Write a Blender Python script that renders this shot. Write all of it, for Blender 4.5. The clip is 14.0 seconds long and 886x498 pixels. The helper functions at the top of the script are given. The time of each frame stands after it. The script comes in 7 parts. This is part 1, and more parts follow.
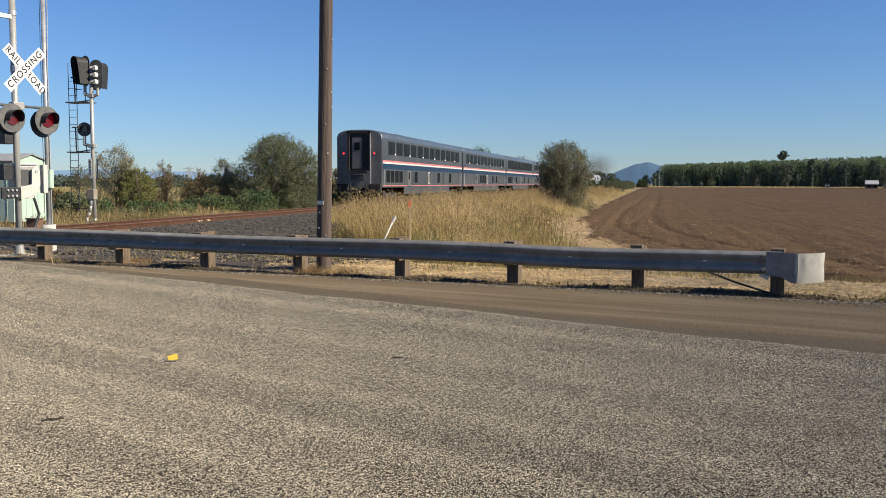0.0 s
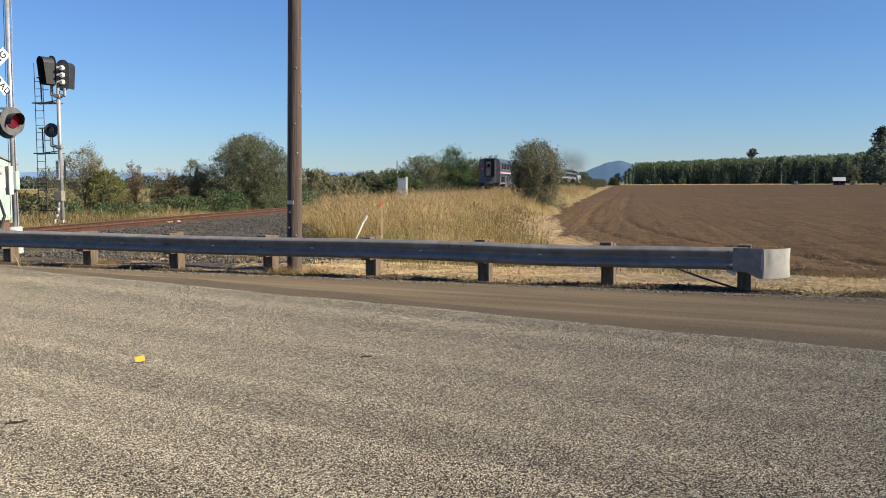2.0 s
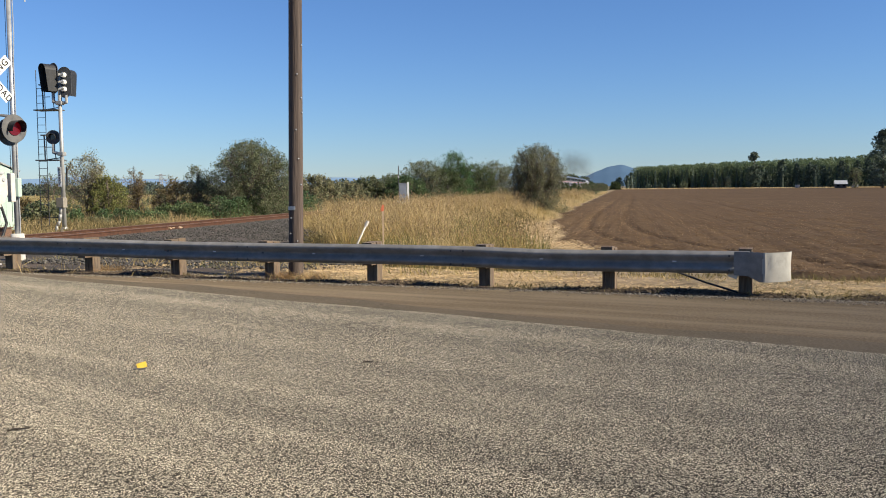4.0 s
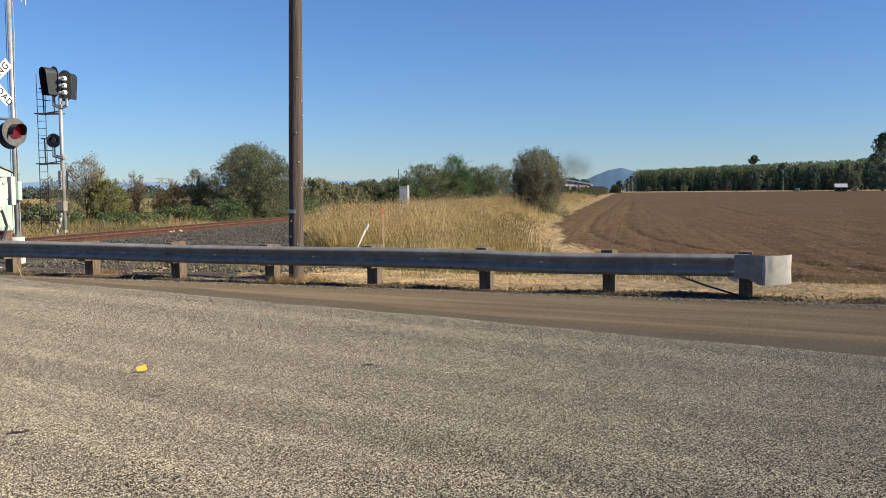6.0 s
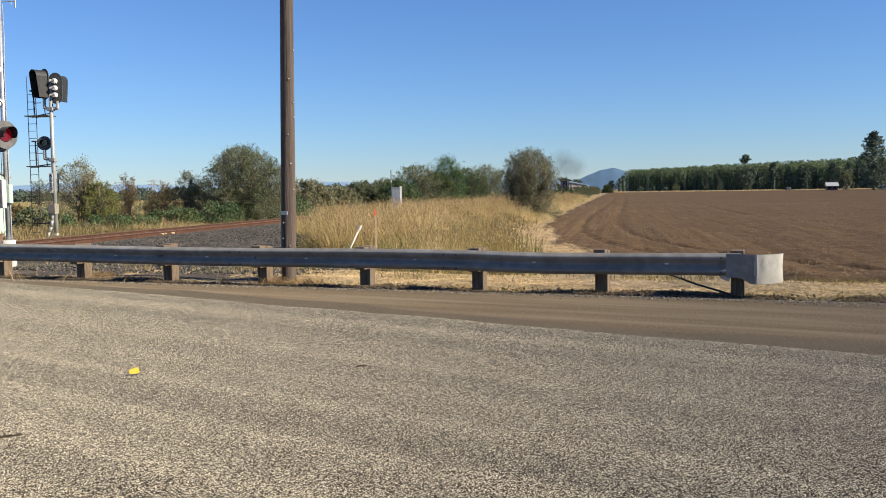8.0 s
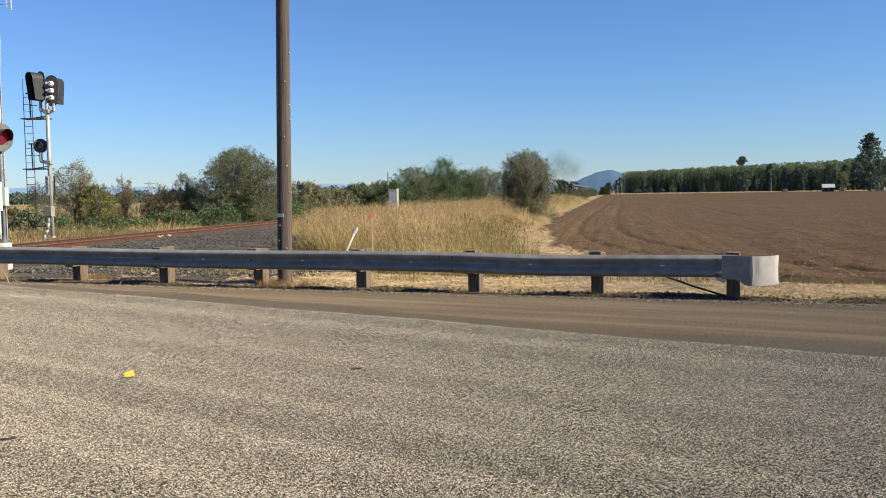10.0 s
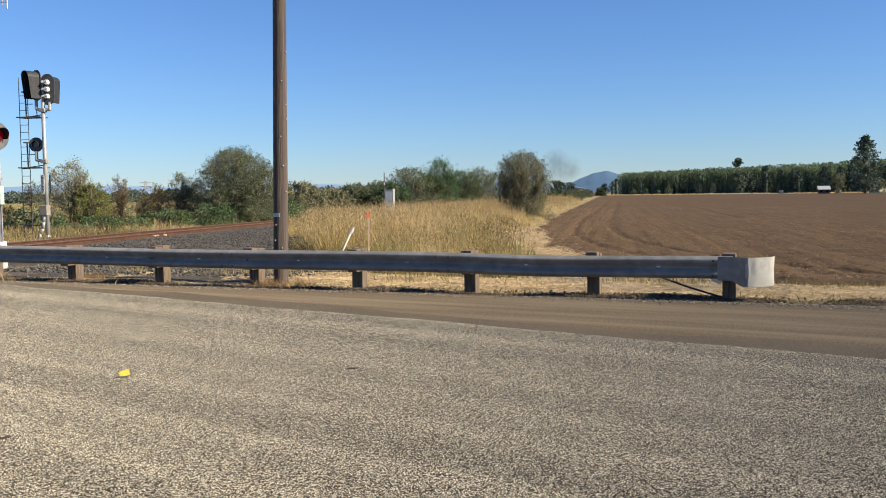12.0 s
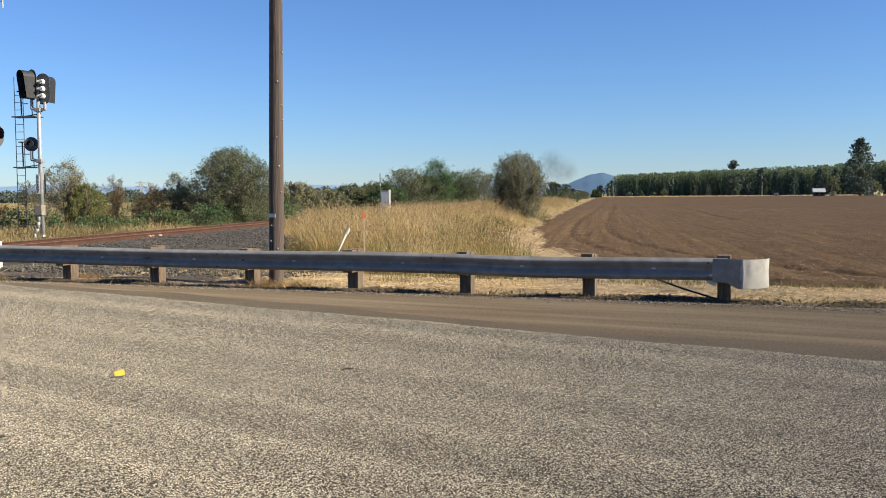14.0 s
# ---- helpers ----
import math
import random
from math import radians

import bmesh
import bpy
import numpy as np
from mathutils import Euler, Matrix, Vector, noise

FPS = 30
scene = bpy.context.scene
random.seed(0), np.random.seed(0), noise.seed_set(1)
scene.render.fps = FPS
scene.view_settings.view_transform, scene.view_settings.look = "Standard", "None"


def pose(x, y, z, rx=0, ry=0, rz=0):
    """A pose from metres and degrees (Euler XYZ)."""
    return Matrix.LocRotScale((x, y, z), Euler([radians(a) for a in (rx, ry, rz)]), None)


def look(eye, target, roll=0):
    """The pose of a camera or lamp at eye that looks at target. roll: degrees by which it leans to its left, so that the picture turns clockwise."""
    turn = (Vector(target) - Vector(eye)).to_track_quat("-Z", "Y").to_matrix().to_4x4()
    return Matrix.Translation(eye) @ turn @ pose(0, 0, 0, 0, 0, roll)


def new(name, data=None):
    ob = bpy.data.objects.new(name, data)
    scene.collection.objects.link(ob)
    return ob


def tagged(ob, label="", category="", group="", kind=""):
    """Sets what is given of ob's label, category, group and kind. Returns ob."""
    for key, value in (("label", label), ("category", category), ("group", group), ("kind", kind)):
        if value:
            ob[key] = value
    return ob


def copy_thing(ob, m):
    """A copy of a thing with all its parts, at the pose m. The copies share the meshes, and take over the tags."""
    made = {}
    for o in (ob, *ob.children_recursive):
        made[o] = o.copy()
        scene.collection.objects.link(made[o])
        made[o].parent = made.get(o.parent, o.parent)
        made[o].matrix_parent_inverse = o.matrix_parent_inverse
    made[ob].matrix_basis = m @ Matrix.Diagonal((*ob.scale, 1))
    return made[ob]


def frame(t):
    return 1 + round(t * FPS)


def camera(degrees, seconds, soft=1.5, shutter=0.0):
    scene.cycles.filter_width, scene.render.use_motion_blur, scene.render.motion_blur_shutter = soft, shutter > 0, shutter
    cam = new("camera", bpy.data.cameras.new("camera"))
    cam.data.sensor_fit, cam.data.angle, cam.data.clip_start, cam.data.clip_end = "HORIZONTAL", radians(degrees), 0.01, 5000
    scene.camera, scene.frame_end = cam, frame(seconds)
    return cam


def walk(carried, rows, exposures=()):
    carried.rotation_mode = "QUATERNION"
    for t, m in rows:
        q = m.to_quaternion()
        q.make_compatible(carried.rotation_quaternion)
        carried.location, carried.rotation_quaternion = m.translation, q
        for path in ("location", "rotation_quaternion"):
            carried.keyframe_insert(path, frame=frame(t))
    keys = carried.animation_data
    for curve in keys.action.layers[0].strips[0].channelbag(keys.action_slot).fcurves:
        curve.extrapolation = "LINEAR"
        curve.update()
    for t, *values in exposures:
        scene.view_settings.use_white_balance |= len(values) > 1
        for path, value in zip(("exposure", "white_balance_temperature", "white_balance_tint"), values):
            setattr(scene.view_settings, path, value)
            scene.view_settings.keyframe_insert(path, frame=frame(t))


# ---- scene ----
cam = camera(52.78, 14.0, soft=0.95)

# eye, then heading to the right, tilt and roll in degrees
PATH = [
    (0, (0.000, 0.000, 1.514), (0.000, -4.234, 0.200)),
    (0.5, (0.029, 0.003, 1.506), (0.957, -4.290, -0.046)),
    (1, (0.034, -0.015, 1.508), (1.343, -4.379, -0.155)),
    (1.5, (0.046, -0.021, 1.509), (1.536, -4.317, -0.204)),
    (2, (0.045, -0.016, 1.505), (1.699, -4.276, -0.163)),
    (2.5, (0.048, -0.016, 1.507), (1.682, -4.246, -0.257)),
    (3, (0.050, -0.022, 1.508), (1.580, -4.149, -0.444)),
    (5.5, (0.053, -0.031, 1.508), (1.601, -3.788, -0.403)),
    (6, (0.054, -0.027, 1.505), (1.572, -3.745, -0.444)),
    (6.5, (0.059, -0.029, 1.504), (1.663, -3.687, -0.604)),
    (7, (0.060, -0.024, 1.506), (1.837, -3.677, -0.726)),
    (7.5, (0.053, -0.031, 1.508), (1.957, -3.687, -0.656)),
    (8, (0.056, -0.034, 1.505), (2.036, -3.701, -0.741)),
    (10.5, (0.073, -0.037, 1.507), (2.276, -3.544, -0.759)),
    (11, (0.071, -0.034, 1.506), (2.333, -3.534, -0.624)),
    (11.5, (0.063, -0.035, 1.505), (2.342, -3.531, -0.548)),
    (12, (0.069, -0.032, 1.503), (2.476, -3.543, -0.596)),
    (12.5, (0.071, -0.041, 1.503), (2.555, -3.509, -0.596)),
    (13, (0.072, -0.040, 1.502), (2.550, -3.484, -0.596)),
    (13.5, (0.069, -0.038, 1.502), (2.632, -3.482, -0.508)),
    (14, (0.069, -0.040, 1.501), (2.756, -3.470, -0.394)),
]

def eye_pose(e, a):
    return pose(e[0], e[1], e[2], 90 + a[1], 0, -a[0]) @ pose(0, 0, 0, 0, 0, a[2])


walk(cam, [(t, eye_pose(e, a)) for t, e, a in PATH],
     exposures=[(0, 0.88), (0.5, 0.98), (3, 1.01), (5.5, 0.97), (6.5, 0.97), (7.5, 1.11), (10.5, 1.14), (14, 1.17)])

# ---------------------------------------------------------------- light
SUN_AZ, SUN_EL = 109.0, 30.5          # degrees clockwise from +y, and above the horizon
world = bpy.data.worlds.new("world")
scene.world = world
world.use_nodes = True
wn = world.node_tree.nodes
sky = wn.new("ShaderNodeTexSky")
sky.sky_type = "NISHITA"
sky.sun_disc = False
sky.sun_elevation, sky.sun_rotation = radians(SUN_EL), radians(SUN_AZ)
sky.air_density, sky.dust_density, sky.ozone_density = 1.05, 0.0, 6.5
tint = wn.new("ShaderNodeMix")
tint.data_type, tint.blend_type = "RGBA", "MULTIPLY"
tint.inputs["Factor"].default_value = 1.0
tint.inputs["B"].default_value = (0.79, 0.92, 1.155, 1)
world.node_tree.links.new(sky.outputs[0], tint.inputs["A"])
world.node_tree.links.new(tint.outputs["Result"], wn["Background"].inputs[0])
wn["Background"].inputs[1].default_value = 0.0545

sun_data = bpy.data.lights.new("sun", "SUN")
sun_data.energy, sun_data.angle, sun_data.color = 5.0, radians(0.55), (0.98, 0.872, 0.69)
sun = new("sun", sun_data)
sun_way = Vector((math.sin(radians(SUN_AZ)) * math.cos(radians(SUN_EL)), math.cos(radians(SUN_AZ)) * math.cos(radians(SUN_EL)),
                  math.sin(radians(SUN_EL))))
sun.matrix_world = look(sun_way * 60, (0, 0, 0))


# ---------------------------------------------------------------- materials
def mat(name, c1, c2=None, scale=6.0, rough=0.8, metal=0.0, bump=0.0, bscale=None, c3=None, scale3=0.6, amount3=0.5, stretch=(1, 1, 1),
        random_by="", spread=0.25, spec=0.3, emit=None, edges=(0.35, 0.65), turn=None):
    """A surface with grain (c1 to c2), large stains (c3), relief, and variation from piece to piece."""
    m = bpy.data.materials.new(name)
    m.use_nodes = True
    nt, n = m.node_tree, m.node_tree.nodes
    b = n["Principled BSDF"]
    link = nt.links.new
    b.inputs["Roughness"].default_value, b.inputs["Metallic"].default_value = rough, metal
    b.inputs["Specular IOR Level"].default_value = spec
    b.inputs["Diffuse Roughness"].default_value = min(1.0, rough)
    tc, mp = n.new("ShaderNodeTexCoord"), n.new("ShaderNodeMapping")
    mp.inputs["Scale"].default_value = stretch
    if turn is not None:
        mp.vector_type = "TEXTURE"
        mp.inputs["Rotation"].default_value = (0, 0, turn)
    link(tc.outputs["Object"], mp.inputs["Vector"])
    last = None
    if c2:
        t, r = n.new("ShaderNodeTexNoise"), n.new("ShaderNodeValToRGB")
        t.inputs["Scale"].default_value, t.inputs["Detail"].default_value = scale, 7
        t.inputs["Roughness"].default_value = 0.65
        r.color_ramp.elements[0].position, r.color_ramp.elements[1].position = edges
        r.color_ramp.elements[0].color, r.color_ramp.elements[1].color = (*c1, 1), (*c2, 1)
        link(mp.outputs[0], t.inputs["Vector"])
        link(t.outputs["Fac"], r.inputs[0])
        last = r.outputs[0]
        rr = n.new("ShaderNodeMapRange")
        rr.inputs["To Min"].default_value, rr.inputs["To Max"].default_value = max(rough - 0.12, 0.04), min(rough + 0.12, 1)
        link(t.outputs["Fac"], rr.inputs["Value"])
        link(rr.outputs[0], b.inputs["Roughness"])
    else:
        rgb = n.new("ShaderNodeRGB")
        rgb.outputs[0].default_value = (*c1, 1)
        last = rgb.outputs[0]
    if c3:
        t, r, mx = n.new("ShaderNodeTexNoise"), n.new("ShaderNodeMapRange"), n.new("ShaderNodeMix")
        mx.data_type = "RGBA"
        t.inputs["Scale"].default_value, t.inputs["Detail"].default_value = scale3, 5
        r.inputs["From Min"].default_value, r.inputs["From Max"].default_value = 0.42, 0.68
        r.inputs["To Max"].default_value = amount3
        link(mp.outputs[0], t.inputs["Vector"])
        link(t.outputs["Fac"], r.inputs["Value"])
        link(r.outputs[0], mx.inputs["Factor"])
        link(last, mx.inputs["A"])
        mx.inputs["B"].default_value = (*c3, 1)
        last = mx.outputs["Result"]
    if random_by:
        src = n.new("ShaderNodeNewGeometry") if random_by == "island" else n.new("ShaderNodeObjectInfo")
        val = src.outputs["Random Per Island" if random_by == "island" else "Random"]
        r, hs = n.new("ShaderNodeMapRange"), n.new("ShaderNodeHueSaturation")
        r.inputs["To Min"].default_value, r.inputs["To Max"].default_value = 1 - spread, 1 + spread
        link(val, r.inputs["Value"])
        link(r.outputs[0], hs.inputs["Value"])
        link(last, hs.inputs["Color"])
        last = hs.outputs[0]
    link(last, b.inputs["Base Color"])
    if bump:
        t, bp = n.new("ShaderNodeTexNoise"), n.new("ShaderNodeBump")
        t.inputs["Scale"].default_value, t.inputs["Detail"].default_value = bscale or scale * 3, 5
        link(mp.outputs[0], t.inputs["Vector"])
        link(t.outputs["Fac"], bp.inputs["Height"])
        bp.inputs["Strength"].default_value, bp.inputs["Distance"].default_value = min(bump, 1.0), 0.02
        link(bp.outputs[0], b.inputs["Normal"])
    if emit:
        b.inputs["Emission Color"].default_value, b.inputs["Emission Strength"].default_value = (*emit[:3], 1), emit[3]
    return m


def leafy(name, c1, c2, spread=0.45, through_light=0.42):
    """Leaves and blades: each its own shade, with light through them."""
    m = mat(name, c1, c2, scale=0.9, rough=0.65, random_by="island", spread=spread, spec=0.2)
    n, link = m.node_tree.nodes, m.node_tree.links.new
    b, out = n["Principled BSDF"], n["Material Output"]
    tr, mx = n.new("ShaderNodeBsdfTranslucent"), n.new("ShaderNodeMixShader")
    link(b.inputs["Base Color"].links[0].from_socket, tr.inputs["Color"])
    mx.inputs[0].default_value = through_light
    link(b.outputs[0], mx.inputs[1])
    link(tr.outputs[0], mx.inputs[2])
    link(mx.outputs[0], out.inputs["Surface"])
    return m


def glass(name, tint=(0.010, 0.012, 0.015)):
    m = mat(name, tint, rough=0.2, spec=0.2)
    m.node_tree.nodes["Principled BSDF"].inputs["IOR"].default_value = 1.12
    return m


M = {}
M["verge"] = mat("verge_soil", (0.131, 0.095, 0.060), (0.362, 0.279, 0.179), scale=2.2, spec=0.06, bump=0.6, bscale=14, c3=(0.103, 0.103, 0.043), scale3=0.25)
M["field"] = mat("tilled_soil", (0.059, 0.039, 0.022), (0.161, 0.107, 0.061), scale=9, spec=0.04, bump=1.0, bscale=11, c3=(0.142, 0.094, 0.052), scale3=0.06, amount3=0.55)
# soil crumbs with the guardrail's shadow partly put into their dark colour
M["clod"] = mat("shadow_dark_soil", (0.047, 0.036, 0.025), (0.115, 0.089, 0.064), scale=14, rough=0.95, random_by="island", spread=0.4, spec=0.05)
M["field_clod"] = mat("field_clod_soil", (0.120, 0.074, 0.042), (0.264, 0.165, 0.093), scale=12, rough=0.95, random_by="island", spread=0.35, spec=0.04)
M["straw"] = mat("straw", (0.47, 0.335, 0.170), (0.68, 0.520, 0.300), scale=5, rough=0.8, random_by="island", spread=0.3)
M["ballast"] = mat("ballast_stone", (0.018, 0.017, 0.014), (0.052, 0.046, 0.042), scale=18, bump=1.0, bscale=26, c3=(0.103, 0.073, 0.052), scale3=0.8)
M["stone"] = mat("crushed_stone", (0.031, 0.029, 0.026), (0.103, 0.096, 0.086), scale=9, rough=0.85, random_by="island", spread=0.7)
M["gravel"] = mat("verge_gravel", (0.112, 0.095, 0.073), (0.249, 0.215, 0.172), scale=9, rough=0.9, random_by="island", spread=0.4)
M["rust"] = mat("rusty_rail", (0.054, 0.026, 0.016), (0.110, 0.052, 0.032), scale=6, rough=0.75, metal=0.2, bump=0.3, stretch=(1, 1, 1))
M["railtop"] = mat("worn_rail_head", (0.172, 0.120, 0.095), (0.275, 0.206, 0.172), scale=6, rough=0.45, metal=0.6)
M["tie"] = mat("weathered_tie", (0.077, 0.047, 0.034), (0.172, 0.103, 0.069), scale=9, bump=0.5, stretch=(1, 6, 6), random_by="object", spread=0.25)
M["galv"] = mat("weathered_galvanised_steel", (0.172, 0.170, 0.163), (0.267, 0.261, 0.248), scale=5, rough=0.62, metal=0.22, bump=0.08, c3=(0.146, 0.129, 0.112), scale3=1.4, amount3=0.45)
# paler copy of the rail's steel, with sunlight put into the colour
M["galv_sunlit"] = mat("sunlit_galvanised_nose", (0.328, 0.318, 0.286), (0.476, 0.459, 0.408), scale=5, rough=0.65, metal=0.05, bump=0.1, c3=(0.172, 0.159, 0.138), scale3=2.5, amount3=0.5)
M["post"] = mat("treated_wood", (0.073, 0.050, 0.034), (0.198, 0.138, 0.090), scale=5, bump=0.5, stretch=(6, 6, 0.8), c3=(0.189, 0.163, 0.129), scale3=2)
M["pole"] = mat("weathered_pole_wood", (0.060, 0.045, 0.038), (0.141, 0.107, 0.088), scale=3, bump=0.7, stretch=(9, 9, 0.35), c3=(0.086, 0.060, 0.047), scale3=1.2, amount3=0.5)
M["silver"] = mat("aluminium_paint", (0.292, 0.292, 0.284), (0.396, 0.396, 0.378), scale=4, rough=0.5, metal=0.35, c3=(0.344, 0.327, 0.301), scale3=1.5, amount3=0.4)
M["steel_grey"] = mat("galvanised_pipe", (0.361, 0.370, 0.378), (0.482, 0.490, 0.490), scale=7, rough=0.42, metal=0.5)
M["black"] = mat("black_enamel", (0.019, 0.020, 0.022), (0.036, 0.037, 0.040), scale=7, rough=0.5)
M["dull_black"] = mat("faded_black_paint", (0.056, 0.058, 0.060), (0.090, 0.092, 0.095), scale=6, rough=0.6)
M["disc"] = mat("faded_grey_disc_paint", (0.078, 0.078, 0.079), (0.134, 0.133, 0.130), scale=5, rough=0.45)
M["white"] = mat("white_sheeting", (0.654, 0.654, 0.636), (0.722, 0.722, 0.705), scale=6, rough=0.5, c3=(0.533, 0.516, 0.482), scale3=3, amount3=0.4)
M["relay"] = mat("weathered_tan_box", (0.206, 0.185, 0.150), (0.292, 0.262, 0.215), scale=5, rough=0.6)
M["shed"] = mat("pale_green_shed_paint", (0.327, 0.430, 0.370), (0.396, 0.499, 0.430), scale=2, rough=0.5, c3=(0.361, 0.439, 0.387), scale3=1.2, amount3=0.4)
M["shed_roof"] = mat("grey_roof_sheet", (0.258, 0.267, 0.258), (0.344, 0.344, 0.335), scale=3, rough=0.5, metal=0.3)
M["cabinet"] = mat("blue_grey_cabinet_paint", (0.172, 0.194, 0.232), (0.232, 0.254, 0.292), scale=2, rough=0.5)
M["lens_red"] = mat("red_lens", (0.077, 0.003, 0.007), rough=0.25, spec=0.4, emit=(0.8, 0.01, 0.03, 0.035))
M["lens_dark"] = mat("unlit_red_lens", (0.086, 0.007, 0.007), rough=0.15, spec=0.6)
M["lens_grey"] = mat("dark_lens", (0.026, 0.026, 0.028), rough=0.12, spec=0.7)
M["tail_red"] = mat("tail_light", (0.516, 0.017, 0.026), rough=0.2, emit=(1.0, 0.02, 0.03, 2.2))
M["orange"] = mat("fluorescent_orange_paint", (0.671, 0.172, 0.086), (0.757, 0.241, 0.129), scale=9, rough=0.7)
M["lath"] = mat("raw_wood_lath", (0.499, 0.361, 0.232), (0.619, 0.473, 0.327), scale=6, stretch=(4, 4, 1))
M["pvc"] = mat("faded_white_plastic", (0.503, 0.466, 0.407), (0.592, 0.562, 0.510), scale=6, rough=0.5)
M["yellow"] = mat("yellow_plastic", (0.636, 0.413, 0.043), (0.722, 0.499, 0.077), scale=20, rough=0.4)
M["twig"] = mat("dark_twig", (0.030, 0.024, 0.019), (0.060, 0.047, 0.034), scale=20)
M["letter"] = mat("black_lettering", (0.017, 0.017, 0.017), rough=0.5)
M["concrete"] = mat("pale_concrete", (0.430, 0.421, 0.396), (0.550, 0.533, 0.499), scale=6, bump=0.2)
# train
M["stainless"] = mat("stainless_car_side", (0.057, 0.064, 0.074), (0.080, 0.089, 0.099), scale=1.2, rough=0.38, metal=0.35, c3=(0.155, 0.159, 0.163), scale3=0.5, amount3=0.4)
M["car_roof"] = mat("car_roof", (0.073, 0.099, 0.133), (0.107, 0.133, 0.168), scale=1.5, rough=0.42, metal=0.35)
M["car_end"] = mat("sooty_car_end", (0.138, 0.138, 0.141), (0.213, 0.211, 0.213), scale=2, rough=0.5, metal=0.4, c3=(0.052, 0.047, 0.043), scale3=1.0)
M["red_band"] = mat("red_stripe", (0.430, 0.129, 0.138), (0.499, 0.172, 0.172), scale=3, rough=0.45)
M["white_band"] = mat("white_stripe", (0.464, 0.439, 0.439), (0.533, 0.507, 0.499), scale=3, rough=0.45)
M["blue_band"] = mat("blue_stripe", (0.009, 0.025, 0.057), (0.014, 0.034, 0.071), scale=3, rough=0.4)
M["seal"] = mat("black_window_rubber", (0.014, 0.015, 0.016), (0.021, 0.022, 0.023), scale=9, rough=0.7)
M["latch"] = mat("bare_metal_latch", (0.688, 0.688, 0.688), (0.757, 0.757, 0.748), scale=9, rough=0.4)
M["car_glass"] = glass("tinted_car_glass")
M["under"] = mat("dark_running_gear", (0.022, 0.021, 0.021), (0.047, 0.043, 0.040), scale=4, rough=0.8)
M["loco"] = mat("locomotive_paint", (0.224, 0.232, 0.249), (0.292, 0.301, 0.318), scale=1, rough=0.4)
# plants and distance
M["bark"] = mat("bark", (0.078, 0.058, 0.045), (0.180, 0.143, 0.109), scale=8, bump=0.6, stretch=(5, 5, 1))
M["leaf_olive"] = leafy("olive_leaves", (0.103, 0.131, 0.067), (0.228, 0.233, 0.131))
M["leaf_grey"] = leafy("grey_green_leaves", (0.168, 0.183, 0.102), (0.336, 0.307, 0.179))
M["leaf_shrub"] = leafy("grey_brown_shrub_leaves", (0.120, 0.133, 0.075), (0.270, 0.265, 0.154))
M["leaf_green"] = leafy("green_leaves", (0.065, 0.119, 0.052), (0.157, 0.204, 0.090))
M["leaf_lime"] = leafy("yellow_green_leaves", (0.152, 0.180, 0.052), (0.257, 0.247, 0.085))
M["leaf_dark"] = leafy("dark_green_leaves", (0.066, 0.098, 0.039), (0.131, 0.159, 0.068))
# far foliage: the grey-blue haze of distance is mixed into the leaf colour
M["leaf_far"] = leafy("haze_tinted_foliage", (0.071, 0.093, 0.074), (0.119, 0.142, 0.104), spread=0.3)
M["leaf_dry"] = leafy("dry_bush_leaves", (0.141, 0.109, 0.049), (0.240, 0.186, 0.087))
M["needle"] = leafy("conifer_needles", (0.038, 0.061, 0.046), (0.071, 0.099, 0.067), through_light=0.15)
M["fir"] = leafy("grey_green_fir_needles", (0.074, 0.105, 0.077), (0.147, 0.180, 0.126), through_light=0.15)
# plantation greens are shifted towards blue for the haze of distance
M["poplar"] = leafy("haze_tinted_poplar", (0.094, 0.138, 0.078), (0.188, 0.234, 0.114), spread=0.3, through_light=0.25)
# solid cores: their dark colour stands in for the shade inside far crowns
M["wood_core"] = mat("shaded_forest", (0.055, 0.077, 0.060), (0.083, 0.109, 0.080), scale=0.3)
M["grass_gold"] = leafy("dry_tall_grass", (0.282, 0.200, 0.071), (0.615, 0.478, 0.214), spread=0.6, through_light=0.4)
M["grass_dull"] = leafy("dull_dry_grass", (0.285, 0.214, 0.100), (0.551, 0.432, 0.228), spread=0.5)
M["grass_green"] = leafy("green_grass", (0.105, 0.135, 0.036), (0.230, 0.209, 0.074), spread=0.4)
M["grass_pale"] = leafy("pale_straw_grass", (0.475, 0.361, 0.180), (0.684, 0.541, 0.294), spread=0.3, through_light=0.4)
M["grass_rust"] = leafy("rusty_brown_grass", (0.228, 0.138, 0.062), (0.399, 0.266, 0.123), spread=0.35, through_light=0.4)
M["grass_weed"] = leafy("olive_brown_weeds", (0.123, 0.109, 0.043), (0.237, 0.185, 0.081), spread=0.4)
M["grass_seed"] = leafy("grass_seed_heads", (0.308, 0.218, 0.111), (0.462, 0.342, 0.184), spread=0.35)
# hills: the haze of distance is put in as blue colour and glow
M["hill"] = mat("haze_blue_hill", (0.052, 0.090, 0.142), (0.067, 0.110, 0.163), scale=0.004, rough=1.0, spec=0.0, emit=(0.070, 0.115, 0.175, 0.34))
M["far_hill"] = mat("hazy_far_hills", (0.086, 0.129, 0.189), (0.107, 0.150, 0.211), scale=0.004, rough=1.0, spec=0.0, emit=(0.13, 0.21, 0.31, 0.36))


